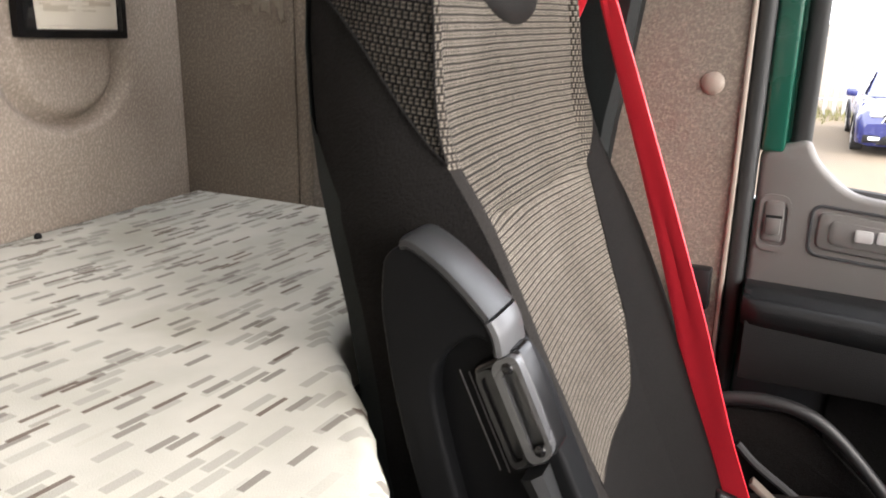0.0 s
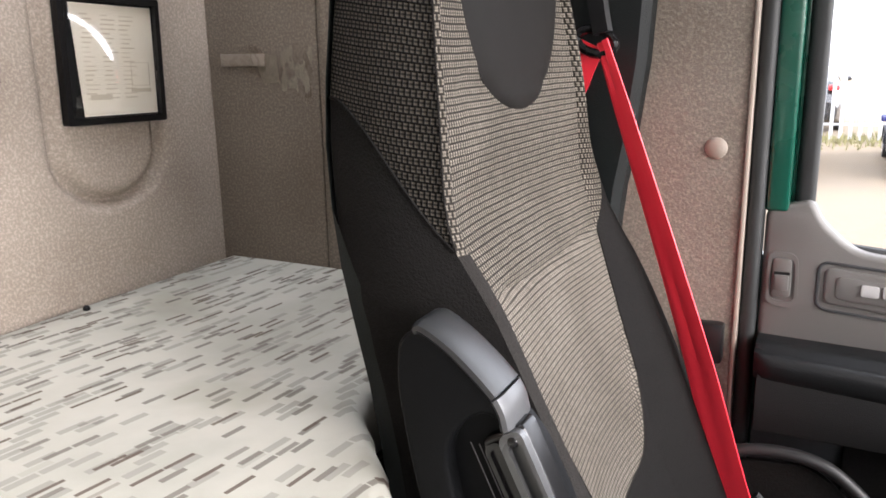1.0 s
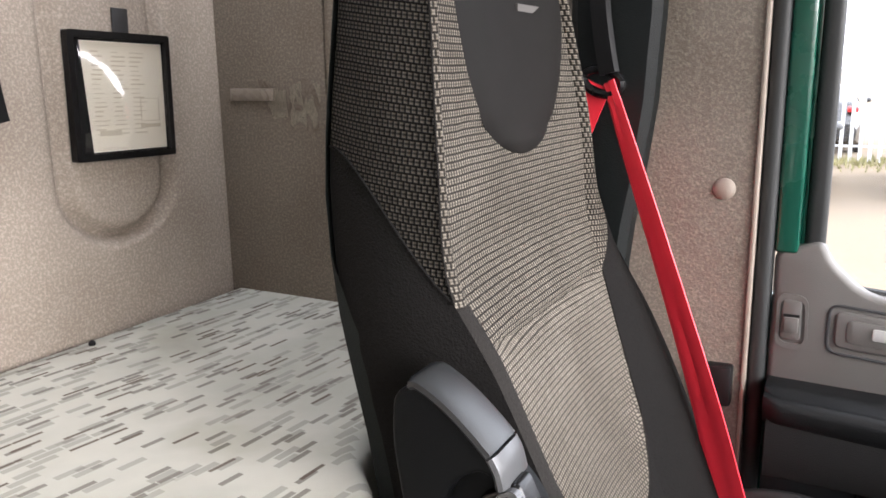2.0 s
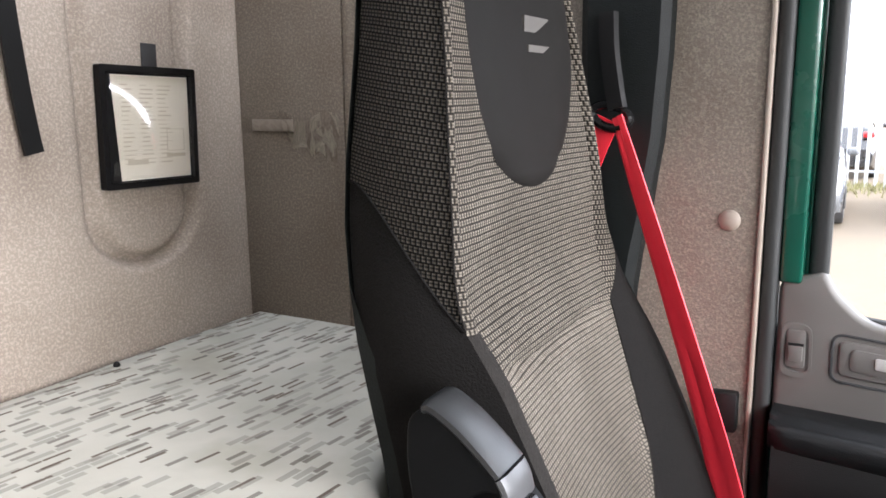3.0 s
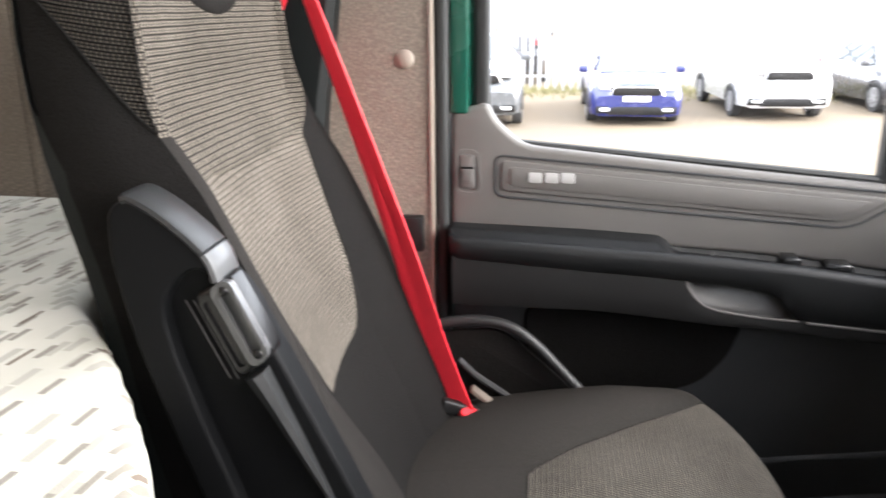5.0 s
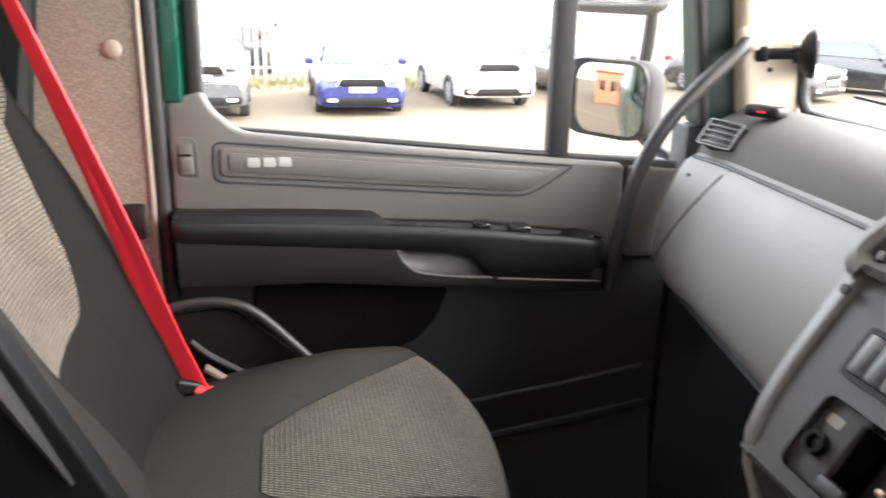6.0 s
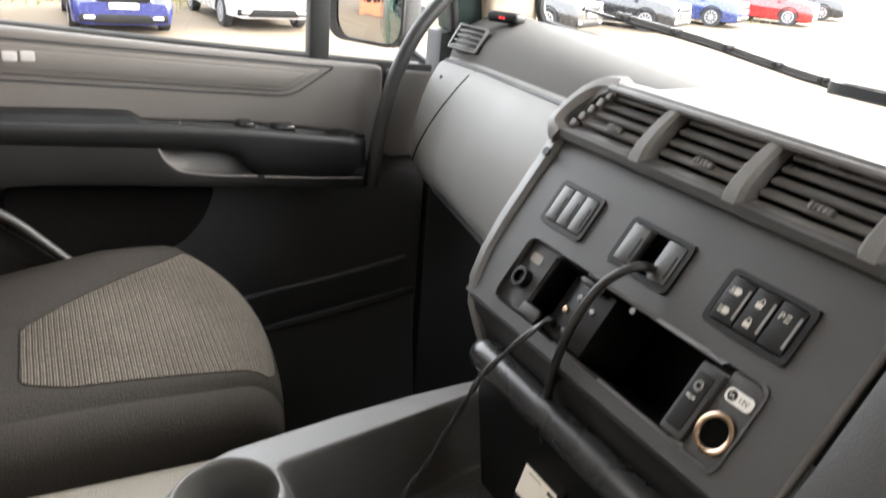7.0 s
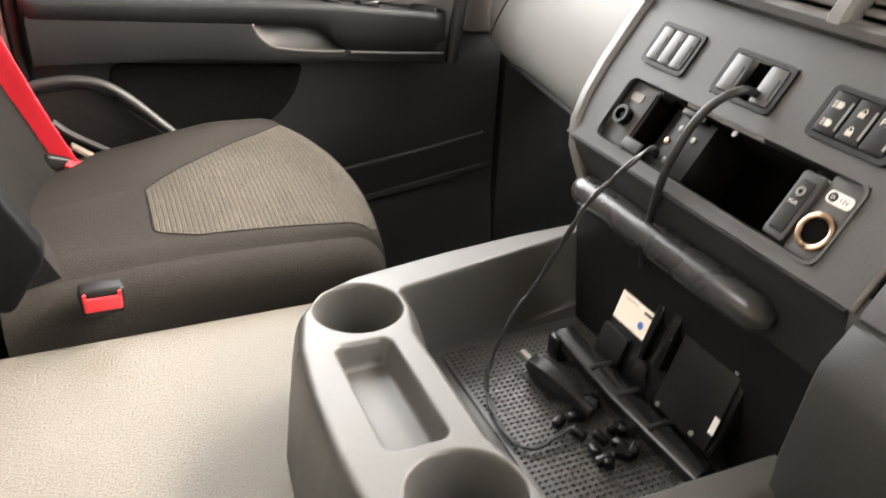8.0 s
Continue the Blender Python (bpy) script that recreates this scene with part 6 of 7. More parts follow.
    mat_o = rounded([(0.498, 0.180), (0.80, 0.180), (0.80, 0.534), (0.498, 0.512)], 0.02, 5)
    part("mat", plate(mat_o, 0.004, 0.001), MAT, ob, "black rubber studded mat", Matrix.Translation((0, 0, floor_z)))
    verts, faces = [], []
    across, along, p = 42, 45, 0.0072
    for i in range(across):
        for j in range(along):
            x, y = 0.506 + i * p, 0.188 + j * p
            k = len(verts)
            r0, r1, h = 0.0027, 0.0017, 0.0022
            for r, zz in ((r0, 0), (r1, h)):
                verts += [(x - r, y, floor_z + 0.004 + zz), (x, y - r, floor_z + 0.004 + zz), (x + r, y, floor_z + 0.004 + zz), (x, y + r, floor_z + 0.004 + zz)]
            faces += [(k + a, k + (a + 1) % 4, k + 4 + (a + 1) % 4, k + 4 + a) for a in range(4)] + [(k + 4, k + 5, k + 6, k + 7)]
    me = bpy.data.meshes.new("mat_studs")
    me.from_pydata(verts, [], faces)
    me.materials.append(MAT)
    studs = new("mat_studs", me)
    studs.parent = ob
    tagged(studs, "small raised rubber studs", kind="stuff")


console()


def control_box():
    ob = thing("control_box", "black electronic box with a paper label leaning in the tray", "electronic box")
    o = Vector((0.690, 0.426, 0.712))
    u = Vector((0.0, -1.0, 0.02)).normalized()
    v = Vector((-0.032, 0.003, -0.10))
    v = (v - u * v.dot(u)).normalized()
    w = v.cross(u).normalized()
    if w.x > 0:
        w = -w
    m = Matrix(((u.x, v.x, w.x, o.x), (u.y, v.y, w.y, o.y), (u.z, v.z, w.z, o.z), (0, 0, 0, 1)))
    part("case", rbox(0.0, 0.198, 0.0, 0.106, -0.026, 0.0, 0.004, 2), GLOSS, ob, "glossy black case", m)
    part("paper_label", rbox(0.003, 0.060, 0.017, 0.055, 0.0, 0.0008, 0), PAPER, ob, "cream paper label", m)
    part("label_spot", disc(0.0045, 0.0006, 12, 0), BLUE, ob, "blue stamp", m @ Matrix.Translation((0.048, 0.043, 0.0008)))
    part("label_mark", rbox(0.046, 0.060, 0.026, 0.029, 0.0008, 0.0014, 0), BLACK, ob, "", m)
    for a in (0.020, 0.026):
        part("label_line", rbox(0.012, 0.034, a, a + 0.001, 0.0008, 0.0012, 0), PRINT, ob, "", m)
    part("ridge", rbox(0.066, 0.076, -0.010, 0.070, 0.0, 0.009, 0.002), GLOSS, ob, "", m)
    part("ridge", rbox(0.090, 0.104, -0.012, 0.066, 0.0, 0.010, 0.003), GLOSS, ob, "", m)
    part("cover_plate", rbox(0.110, 0.192, 0.004, 0.100, 0.0, 0.004, 0.002), BLACK, ob, "", m)
    part("top_clip", rbox(0.150, 0.166, -0.012, 0.004, -0.01, 0.006, 0.002), GLOSS, ob, "", m)
    part("top_clip", rbox(0.182, 0.194, -0.008, 0.008, -0.01, 0.006, 0.002), GLOSS, ob, "", m)
    part("foot_block", rbox(0.0, 0.045, 0.064, 0.102, 0.0, 0.006, 0.002), BLACK, ob, "", m)
    part("round_boss", disc(0.011, 0.004, 18, 0.001), GLOSS, ob, "", m @ Matrix.Translation((0.075, 0.082, 0.0)))
    for a, c in ((0.170, 0.094), (0.118, 0.096), (0.186, 0.012)):
        part("case_screw", disc(0.0028, 0.002, 10, 0.0005), METAL, ob, "", m @ Matrix.Translation((a, c, 0.004)))
    part("small_tag", rbox(0.186, 0.193, 0.062, 0.080, 0.004, 0.005, 0), WHITE, ob, "tiny white tag", m)
    part("cable_gland", rbox(-0.004, 0.018, -0.022, 0.010, -0.024, 0.004, 0.005), DARK, ob, "dark cable gland", m)

BLUE = material("blue_ink", (0.05, 0.14, 0.45), rough=0.6)
control_box()


def bracket():
    ob = thing("mounting_bracket", "long black plastic bracket lying on the mat", "bracket")
    pts = [Vector((0.632, 0.452, 0.624)), Vector((0.634, 0.340, 0.616)), Vector((0.646, 0.215, 0.608))]
    part("rail", sweep(pts, [(-0.014, -0.009), (0.014, -0.009), (0.014, 0.004), (0.008, 0.009), (-0.008, 0.009), (-0.014, 0.004)]), GLOSS, ob)
    part("end_hook", rbox(-0.018, 0.018, -0.012, 0.012, -0.020, 0.014, 0.005), GLOSS, ob, "", Matrix.Translation((0.632, 0.450, 0.612)))
    for t in (0.3, 0.5, 0.72):
        p = pts[0].lerp(pts[2], t)
        part("clip", rbox(-0.0145, 0.0145, -0.004, 0.004, -0.0098, 0.0098, 0.002), BLACK, ob, "", Matrix.Translation(p))


bracket()


def connectors():
    ob = thing("cable_connectors", "cluster of black cable plugs and connectors on the mat", "connectors")
    rng = random.Random(3)
    z = 0.604
    part("plug_body", sweep(curve_points([(0.582, 0.435, z), (0.586, 0.395, z + 0.006), (0.598, 0.335, z + 0.002)], 5), circle(0.013, 8), taper=lambda t: 0.5 + 0.9 * math.sin(math.pi * min(1, t + 0.12))), BLACK, ob, "tapered black plug")
    part("plug_tip", sweep([Vector((0.582, 0.438, z)), Vector((0.578, 0.456, z + 0.004))], circle(0.005, 8)), METAL, ob, "steel plug tip")
    for k in range(18):
        p = Vector((0.588 + rng.uniform(-0.03, 0.035), 0.322 + rng.uniform(-0.05, 0.04), 0.598))
        part("connector", rbox(-0.0085, 0.0085, -0.0045, 0.0045, -0.005, 0.005, 0.0015), GLOSS, ob, "", Matrix.Translation(p) @ Euler((0, rng.uniform(-0.2, 0.2), rng.uniform(0, 3.1))).to_matrix().to_4x4())


connectors()


def cables():
    thin = thing("thin_cable", "thin black twin cable hanging from the dash into the tray", "cable")
    a = [dash_at(0.420, -0.084, -0.02), Vector((0.662, 0.396, 0.873)), Vector((0.620, 0.419, 0.817)), Vector((0.600, 0.424, 0.778)), Vector((0.575, 0.440, 0.706)), Vector((0.558, 0.446, 0.674)), Vector((0.530, 0.440, 0.622)), Vector((0.512, 0.412, 0.601)), Vector((0.503, 0.350, 0.596)), Vector((0.520, 0.320, 0.596)), Vector((0.570, 0.330, 0.600))]
    for s in (-1, 1):
        line = curve_points(a, 10)
        off = [p + Vector((0.0016 * s * math.cos(0.6 * i), 0.0016 * s * math.sin(0.6 * i), 0)) for i, p in enumerate(line)]
        part("strand", sweep(off, circle(0.0019, 6)), CABLE, thin)
    thick = thing("thick_cable", "thick black cable from a switch slot to the box", "cable")
    c = [dash_at(0.340, 0.012, -0.025), Vector((0.708, 0.338, 0.946)), Vector((0.680, 0.352, 0.924)), Vector((0.660, 0.360, 0.878)), Vector((0.658, 0.371, 0.824)), Vector((0.672, 0.390, 0.760)), Vector((0.684, 0.398, 0.728))]
    part("sheath", sweep(curve_points(c, 10), circle(0.0042, 10)), CABLE, thick)


CABLE = material("cable_sheath", (0.012, 0.012, 0.0126), rough=0.4, bump=0.05)
cables()


# ---- outside: mirrors, wipers, yard ----
GROUND_Z = -1.12


def door_mirror(name, x0, x1, z0, z1, label):
    ob = thing(name, label, "mirror")
    o = rounded([(x0 + 0.004, z0 + 0.004), (x1, z0), (x1, z1), (x0 - 0.004, z1)], 0.052, 8)
    mid = Vector(((x0 + x1) / 2, (z0 + z1) / 2))
    # the housing looks back along the truck; the glass sits in its rear face
    turn = Matrix.Translation((mid.x, 1.69, mid.y)) @ Matrix.Rotation(radians(-55.5), 4, "Z") @ Matrix.Rotation(radians(-1), 4, "X") @ Matrix.Translation((-mid.x, -1.69, -mid.y))
    rows = []
    for d, s in ((0.0, 0.97), (0.004, 1.0), (0.02, 1.02), (0.06, 1.0), (0.10, 0.86), (0.125, 0.55), (0.13, 0.05)):
        rows.append([(mid.x + (p[0] - mid.x) * s, 1.675 + d, mid.y + (p[1] - mid.y) * s) for p in o])
    part("housing", surface(rows, closed=True), MIRROR_BODY, ob, "black mirror housing", turn)
    inner = [Vector((mid.x + 0.010 + (p[0] - mid.x) * 0.84, mid.y + (p[1] - mid.y) * 0.90)) for p in o]
    part("rim", ring_plate(o, inner, 0.010), BLACK, ob, "deep black rim", turn @ facing_in(1.683))
    # one shallow dome, so that the yard behind shows small and unbroken
    rows = []
    for k in range(25):
        s = 1 - 0.998 * k / 24
        ring = [(mid.x + 0.010 + (p.x - mid.x - 0.010) * s, mid.y + (p.y - mid.y) * s) for p in inner]
        rows.append([(x, 1.6725 + ((x - mid.x - 0.010) ** 2 + (z - mid.y) ** 2) / 2.2, z) for x, z in ring])
    part("mirror_glass", surface(rows, closed=True), MIRROR, ob, "convex silvered mirror glass", turn)
    return ob


door_mirror("wide_angle_mirror", 0.882, 1.098, 0.93, 1.105, "black wide-angle mirror outside the door window")
door_mirror("main_mirror", 0.853, 1.107, 1.205, 1.58, "tall black main mirror outside the door window")
arm = thing("mirror_arm", "black tubular mirror arm beside the cab", "mirror arm")
part("tube", tube([(1.12, 1.50, 1.62), (1.13, 1.66, 1.60), (1.115, 1.74, 1.4), (1.110, 1.76, 1.15), (1.10, 1.76, 0.95), (1.13, 1.60, 0.88), (1.15, 1.46, 0.86)], 0.016), BLACK, arm)


def wiper():
    ob = thing("wiper", "black windscreen wiper resting below the glass", "wiper")
    pts = [Vector(p) for p in ((1.41, 1.415, 1.054), (1.48, 1.29, 1.034), (1.55, 1.164, 1.014), (1.60, 1.035, 0.992), (1.625, 0.918, 0.978), (1.655, 0.6, 0.962), (1.66, 0.1, 0.955)) ]
    line = curve_points(pts, 6)
    part("arm", sweep(line, [(-0.006, -0.003), (0.006, -0.003), (0.006, 0.003), (-0.006, 0.003)]), BLACK, ob)
    part("blade", sweep([p + Vector((0.012, 0.010, 0.006)) for p in line[3:]], [(-0.004, -0.010), (0.004, -0.010), (0.003, 0.008), (-0.003, 0.008)]), RUBBER, ob, "worn rubber blade")
    for k in range(4, len(line) - 4, 5):
        part("blade_clip", rbox(-0.012, 0.012, -0.007, 0.007, -0.004, 0.012, 0.002), BLACK, ob, "", Matrix.Translation(line[k] + Vector((0.008, 0.006, 0.004))))


wiper()

bm = bmesh.new()
bmesh.ops.create_grid(bm, x_segments=2, y_segments=2, size=600)
tagged(part("ground", bm, GRAVEL, at=Matrix.Translation((0, 0, GROUND_Z))), "dusty gravel yard", "ground", kind="structure")


def verge():
    """Rough dry grass along the foot of the fence, its edge uneven."""
    rng = random.Random(12)
    verts, faces = [], []
    for k in range(9000):
        x = rng.uniform(-14, 30)
        y = 23.2 + 0.12 * max(0, x - 8) + rng.gauss(-0.5, 0.75) + 0.4 * math.sin(1.7 * x)
        h, a, lean = rng.uniform(0.06, 0.22), rng.uniform(0, math.pi), rng.uniform(-0.08, 0.08)
        w = rng.uniform(0.015, 0.04)
        n0 = len(verts)
        verts += [(x - w * math.cos(a), y - w * math.sin(a), GROUND_Z - 0.01), (x + w * math.cos(a), y + w * math.sin(a), GROUND_Z - 0.01), (x + lean, y + lean, GROUND_Z + h)]
        faces.append((n0, n0 + 1, n0 + 2))
    me = bpy.data.meshes.new("grass_verge")
    me.from_pydata(verts, [], faces)
    me.materials.append(GRASS)
    tagged(new("grass_verge", me), "rough yellow-green grass along the fence", "grass", kind="stuff")


GRASS = material("dry_grass", (0.17, 0.16, 0.07), rough=0.9, wear=0.5, wear_scale=1.2)
verge()


def paint(name, c, rough=0.25):
    return material(name, c, rough=rough, coat=0.8, bump=0.0, wear=0.08)


CAR_GLASS = material("car_glass", (0.05, 0.06, 0.065), rough=0.05, bump=0.0, spec=0.8)
RIM = material("alloy_rim", (0.42, 0.42, 0.43), rough=0.35, metal=0.6)
TAIL = material("tail_lamp_red", (0.45, 0.01, 0.012), rough=0.15, coat=0.6, bump=0.0)
CHROME = material("chrome_trim", (0.6, 0.6, 0.61), rough=0.15, metal=1.0, bump=0.0)
TYRE = material("tyre_rubber", (0.025, 0.025, 0.026), rough=0.85)
LAMP_GLASS = material("headlamp", (0.75, 0.78, 0.8), rough=0.1, metal=0.4, bump=0.0)
PLATE = material("number_plate", (0.8, 0.8, 0.78), rough=0.5, bump=0.0)


def alloy():
    """A wheel rim: an outer ring, a hub and ten spokes in one piece."""
    bm = ring_plate([Vector(p) for p in circle(0.215, 28)], [Vector(p) for p in circle(0.185, 28)], 0.215)
    pieces = [disc(0.05, 0.214, 14, 0.005)]
    for k in range(10):
        spoke = rbox(0.03, 0.19, -0.014, 0.014, 0.0, 0.212, 0.004, 1)
        spoke.transform(Matrix.Rotation(2 * math.pi * k / 10, 4, "Z"))
        pieces.append(spoke)
    for piece in pieces:
        spare = bpy.data.meshes.new("spare")
        piece.to_mesh(spare)
        piece.free()
        bm.from_mesh(spare)
    return bm


def car(label, body, x, y, turn, width=1.85, height=1.47, length=4.5, suv=False):
    """A parked car whose nose points along its own -y; x, y is the middle of the front bumper on the ground."""
    ob = thing("car", label, "car", "cars parked in the yard")
    h, w = height, width / 2
    lift = 0.24 if suv else 0.16
    bonnet = 0.70 * h if suv else 0.64 * h
    # side profile stations: distance from the nose, bottom, top, half width at the top and at the waist
    st = [(0.0, lift + 0.10, 0.40 * h, 0.80 * w, 0.84 * w), (0.06, lift + 0.02, 0.50 * h, 0.84 * w, 0.93 * w), (0.22, lift, bonnet - 0.10, 0.84 * w, 0.98 * w), (0.6, lift, bonnet - 0.02, 0.82 * w, w), (1.05, lift, bonnet + 0.03, 0.80 * w, w), (1.2, lift, bonnet + 0.05, 0.78 * w, w)]
    st += [(length - 0.9, lift, bonnet + 0.12, 0.80 * w, w), (length - 0.25, lift, bonnet + 0.10, 0.78 * w, 0.97 * w), (length, lift + 0.12, 0.45 * h, 0.74 * w, 0.85 * w)]
    rows = []
    for d, z0, z1, wt, wm in st:
        zm = lerp(z0, z1, 0.55)
        half = [(0, z0), (0.80 * wm, z0), (0.97 * wm, z0 + 0.05), (wm, zm - 0.08), (wm, zm + 0.06), (lerp(wt, wm, 0.55), lerp(zm, z1, 0.75)), (wt, z1 - 0.015), (0.7 * wt, z1), (0, z1 + 0.02)]
        ring = [(a, d, c) for a, c in half] + [(-a, d, c) for a, c in reversed(half[1:-1])]
        rows.append(ring)
    bm = surface(rows, closed=True)
    for ring in (rows[0], rows[-1]):
        bm.faces.new([bm.verts.new(p) for p in ring])
    m = Matrix.Translation((x, y, GROUND_Z)) @ Matrix.Rotation(radians(turn), 4, "Z")
    part("body", bm, body, ob, "", m)
    # cabin with its glass
    base, roof = bonnet + 0.03, h
    cab = [(1.0, base, 0.80 * w), (1.85, roof - 0.03, 0.60 * w), (2.4, roof, 0.61 * w), (length - 1.3, roof - 0.03, 0.60 * w), (length - 0.45, base + 0.08, 0.76 * w)]
    rows = []
    for d, zt, wt in cab:
        rows.append([(0.90 * w, d, base - 0.06), (wt + 0.02, d, zt - 0.03), (wt * 0.8, d, zt), (0, d, zt + 0.02), (-wt * 0.8, d, zt), (-wt - 0.02, d, zt - 0.03), (-0.90 * w, d, base - 0.06)])
    part("cabin", surface(rows), body, ob, "", m)
    ws = [(1.04, base + 0.01, 0.74 * w), (1.80, roof - 0.06, 0.56 * w)]
    part("windscreen", surface([[(wt * s, d - 0.02, zt + 0.022 * (1 - abs(s))) for s in (-1, -0.5, 0, 0.5, 1)] for d, zt, wt in ws]), CAR_GLASS, ob, "dark car windscreen", m)
    for s in (-1, 1):
        part("side_window", surface([[(s * (0.86 * w), 1.35, base + 0.02), (s * (0.88 * w), length - 1.0, base + 0.05)], [(s * (0.66 * w), 1.9, roof - 0.07), (s * (0.66 * w), length - 1.4, roof - 0.07)]]), CAR_GLASS, ob, "", m)
        part("headlight", rbox(s * 0.60 * w - 0.17, s * 0.60 * w + 0.17, 0.02, 0.30, bonnet - 0.25, bonnet - 0.11, 0.04, 3), LAMP_GLASS, ob, "clear headlight", m)
        part("fog_light", rbox(s * 0.66 * w - 0.10, s * 0.66 * w + 0.10, -0.01, 0.10, lift + 0.12, lift + 0.20, 0.02), LAMP_GLASS, ob, "", m)
        part("door_mirror", rbox(s * (w + 0.08) - 0.10, s * (w + 0.08) + 0.10, 1.25, 1.36, base - 0.02, base + 0.13, 0.04, 3), body, ob, "", m)
        for d in (0.86, length - 0.85):
            wheel = part("wheel", disc(0.32, 0.20, 28, 0.03), TYRE, ob, "black tyre", m @ Matrix.Translation((s * (w - 0.20) - (0.2 if s < 0 else 0.0), d, 0.32)) @ Matrix.Rotation(radians(90), 4, "Y"))
            hub = m @ Matrix.Translation((s * (w - 0.20) - (0.2 if s < 0 else 0.0) - 0.0075, d, 0.32)) @ Matrix.Rotation(radians(90), 4, "Y")
            part("rim", alloy(), RIM, wheel, "spoked alloy rim", hub)
            arch = [Vector((s * (w + 0.004), d + 0.36 * math.cos(a), 0.32 + 0.36 * math.sin(a))) for a in [math.pi * k / 14 for k in range(15)]]
            part("wheel_arch", sweep(arch, circle(0.022, 6), up=(1, 0, 0)), BLACK, ob, "black wheel arch", m)
        part("tail_light", rbox(s * 0.72 * w - 0.14, s * 0.72 * w + 0.14, length - 0.10, length + 0.02, bonnet - 0.14, bonnet + 0.02, 0.03, 3), TAIL, ob, "red tail light", m)
        part("bumper_intake", rbox(s * 0.70 * w - 0.15, s * 0.70 * w + 0.15, -0.005, 0.10, lift + 0.08, lift + 0.24, 0.03, 2), BLACK, ob, "", m)
    part("grille_bar", sweep([Vector((q * 0.56 * w, 0.028 - 0.045, bonnet - 0.185 - 0.15 * max(0, abs(q) - 0.85) / 0.15)) for q in [k / 10 - 1 for k in range(21)]], circle(0.012, 6)), CHROME, ob, "bright grille surround", m)
    part("grille", plate(rounded([(-0.50 * w, bonnet - 0.34), (0.50 * w, bonnet - 0.34), (0.56 * w, bonnet - 0.18), (-0.56 * w, bonnet - 0.18)], 0.05, 4), 0.05, 0.01), BLACK, ob, "black grille", m @ facing_in(0.035))
    part("lower_grille", plate(rounded([(-0.62 * w, lift + 0.06), (0.62 * w, lift + 0.06), (0.50 * w, lift + 0.22), (-0.50 * w, lift + 0.22)], 0.04, 4), 0.04, 0.01), BLACK, ob, "", m @ facing_in(0.035))
    part("number_plate", rbox(-0.26, 0.26, -0.035, -0.012, bonnet - 0.46, bonnet - 0.35, 0.005), PLATE, ob, "pale number plate", m)
    part("plate_bar", rbox(-0.20, 0.20, -0.038, -0.034, bonnet - 0.43, bonnet - 0.38, 0), PRINT, ob, "", m)
    return ob


car("grey van parked nose out in the yard", paint("paint_grey", (0.07, 0.075, 0.08)), -1.20, 15.8, 2, suv=True, height=1.75)
car("bright blue car parked nose out in the yard", paint("paint_blue", (0.010, 0.016, 0.10)), 1.95, 16.4, 0)
car("white off-road car parked nose out in the yard", paint("paint_white", (0.45, 0.45, 0.45)), 5.05, 17.3, 3, suv=True, height=1.68)
car("black car parked nose out in the yard", paint("paint_black", (0.03, 0.03, 0.035)), 8.3, 18.2, 4)
car("dark silver hatchback parked in the yard", paint("paint_dark_silver", (0.020, 0.0205, 0.0205)), 13.95, 18.1, 28, height=1.46)
car("dark grey car parked in the yard", paint("paint_anthracite", (0.015, 0.0155, 0.017)), 17.95, 18.9, 30)
car("mid blue car parked in the yard", paint("paint_mid_blue", (0.02, 0.035, 0.12)), 22.3, 20.7, 31)
car("red car parked in the yard", paint("paint_red", (0.28, 0.012, 0.012)), 27.2, 21.8, 33)
car("dark estate car parked at the end of the row", paint("paint_graphite", (0.02, 0.021, 0.022)), 32.2, 24.4, 33)
car("black car parked tail on behind the fence", paint("paint_jet", (0.01, 0.01, 0.011)), -0.75, 29.6, 180, suv=True, height=1.85)


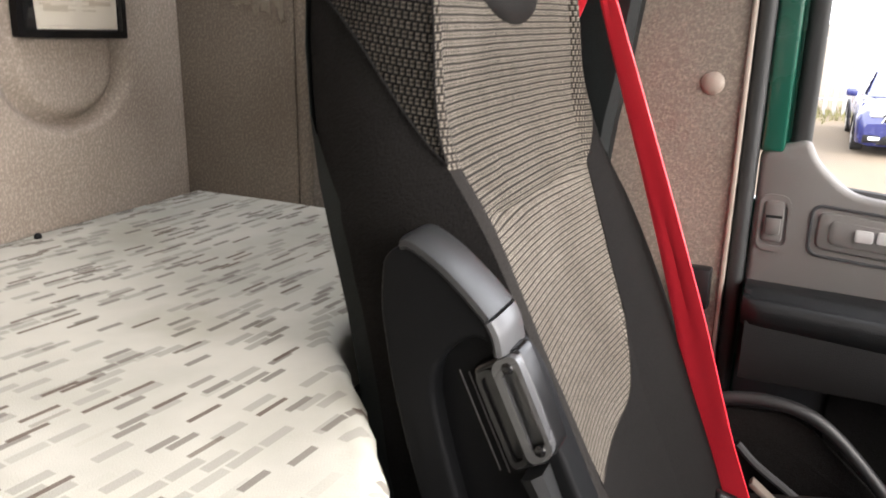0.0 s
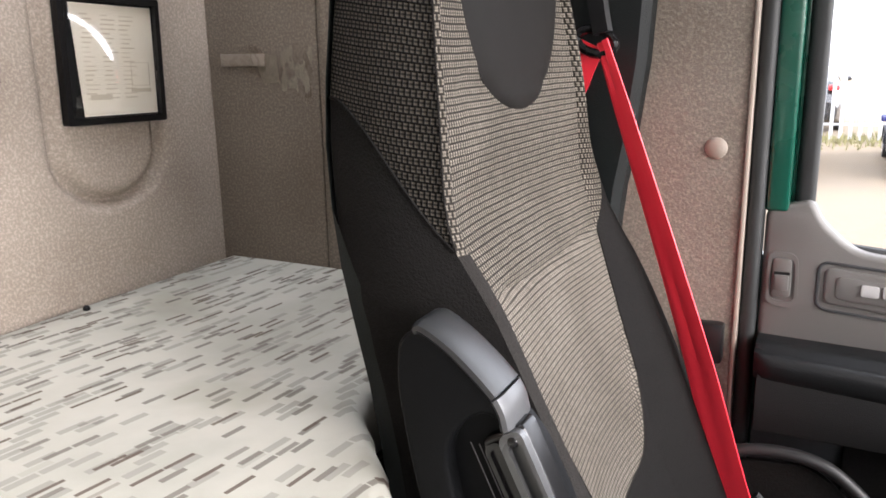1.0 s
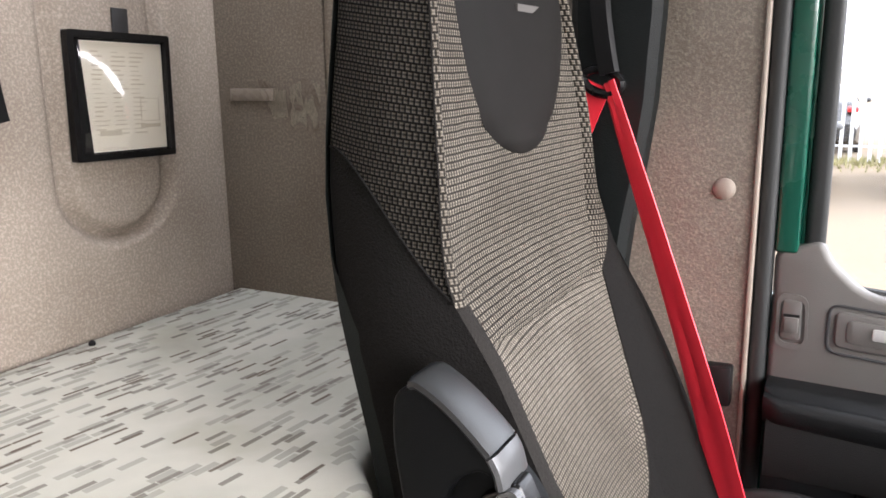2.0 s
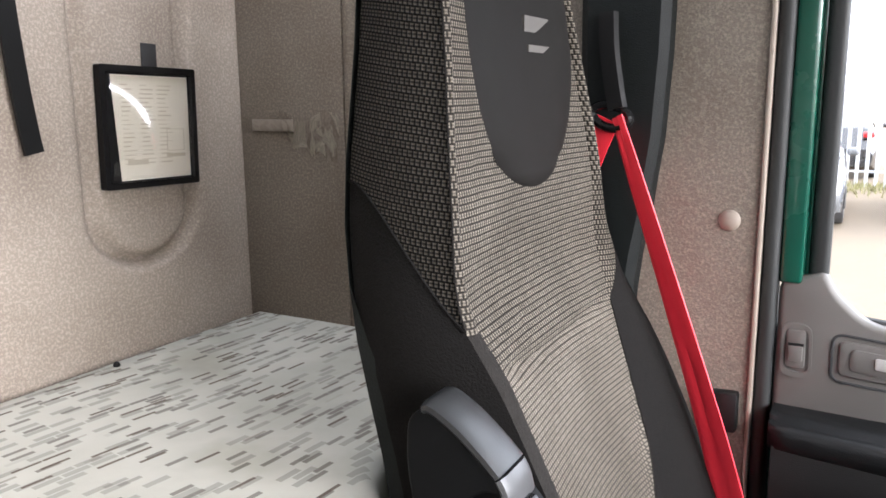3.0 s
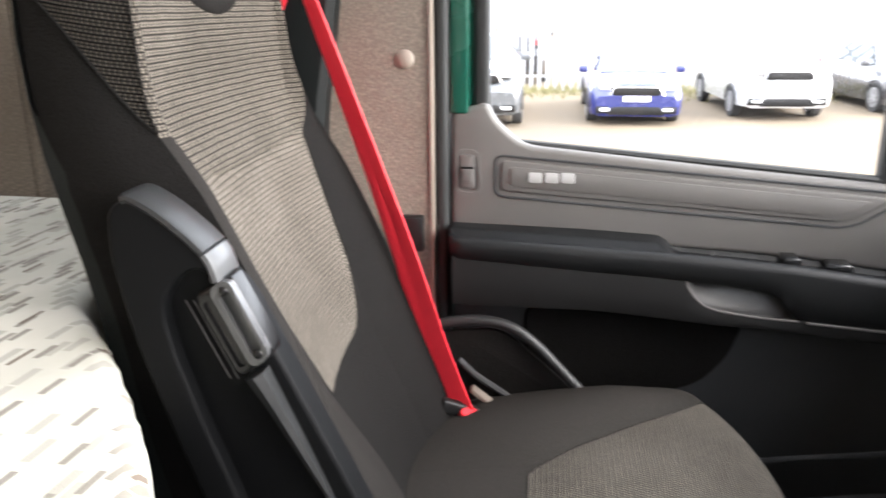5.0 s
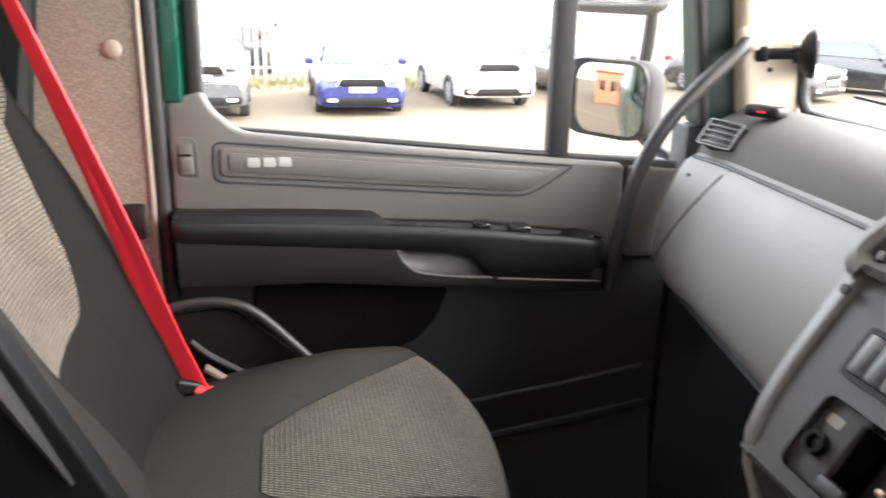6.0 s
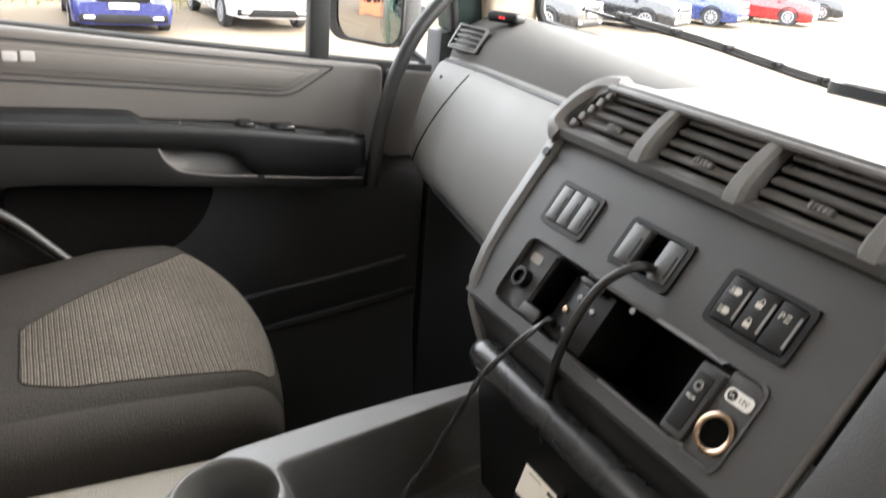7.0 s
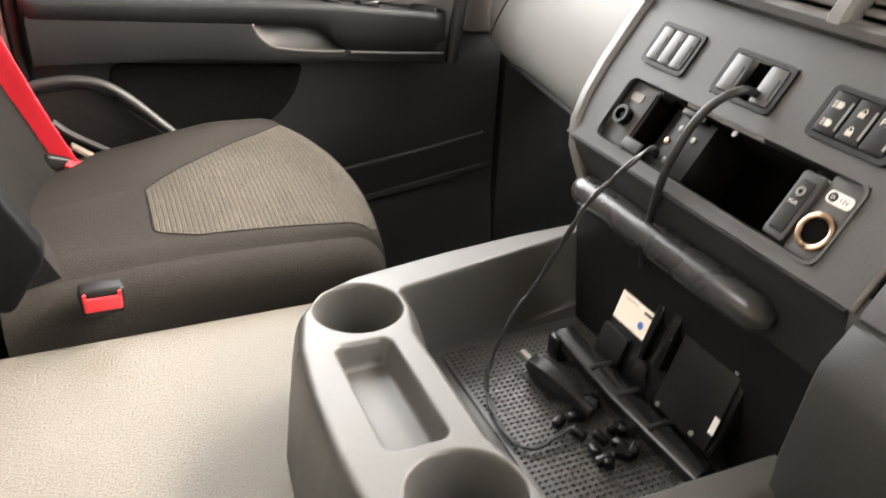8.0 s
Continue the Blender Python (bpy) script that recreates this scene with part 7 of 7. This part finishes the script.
def palisade():
    """Steel palisade fence along the yard: each pale in the stretch behind the cars, with two rails."""
    ob = thing("palisade_fence", "pale galvanised steel palisade fence", "fence")
    out = [(-0.045, 0.0), (0.045, 0.0), (0.045, 2.45), (0.0, 2.6), (-0.045, 2.45)]
    bm = plate([Vector(p) for p in out], 0.02, 0)
    pale = part("pale", bm, GALV, ob, "", facing_in(0.0))
    pale.matrix_basis = Matrix.Translation((-14.0, 23.2, GROUND_Z))
    for i in range(1, 200):
        x = -14.0 + 0.225 * i
        o = pale.copy()
        scene.collection.objects.link(o)
        o.matrix_basis = Matrix.Translation((x, 23.2 + 0.12 * max(0, x - 8), GROUND_Z))
    for z in (0.4, 1.9):
        part("rail", sweep([Vector((-14.2, 23.24, GROUND_Z + z)), Vector((8, 23.24, GROUND_Z + z)), Vector((31.0, 26.0, GROUND_Z + z))], [(-0.02, -0.03), (0.02, -0.03), (0.02, 0.03), (-0.02, 0.03)]), GALV, ob, "fence rail")


GALV = material("galvanised_steel", (0.34, 0.345, 0.35), rough=0.6)
palisade()


def hut():
    """Low rust-red building down the yard, behind the truck, seen in the door mirror."""
    ob = thing("brick_building", "low red brick building across the yard", "building")
    part("wall", rbox(-27, -20, -2.6, 2.6, GROUND_Z, GROUND_Z + 3.4, 0.05), BRICK, ob, "rust-red brick wall")
    part("roof", rbox(-27.2, -19.8, -2.8, 2.8, GROUND_Z + 3.4, GROUND_Z + 3.6, 0.05), BRICK, ob, "rust-red flat roof edge")
    for y in (-1.4, 0.3, 1.6):
        w = part("window", rbox(-20.03, -19.97, y - 0.45, y + 0.45, GROUND_Z + 1.3, GROUND_Z + 2.5, 0.02), BLACK, ob, "dark window")
        part("frame", rbox(-20.02, -19.95, y - 0.04, y + 0.04, GROUND_Z + 1.3, GROUND_Z + 2.5, 0.01), BRICK, w)


BRICK = material("brick_wall", (0.42, 0.15, 0.08), rough=0.85, grain=0.4, grain_scale=8, wear=0.4, wear_scale=0.6)
hut()


def truck_side():
    """The truck's own green flank behind the door, and its bonnetless nose below the windscreen."""
    ob = thing("truck_body", "green painted outside of the truck cab", "truck body")
    part("flank", rbox(-0.92, 0.04, 1.425, 1.475, -0.35, 1.9, 0.02), GREEN, ob)
    part("nose", rbox(1.50, 1.78, -0.82, 1.40, -0.55, 0.86, 0.06, 4), GREEN, ob)


truck_side()
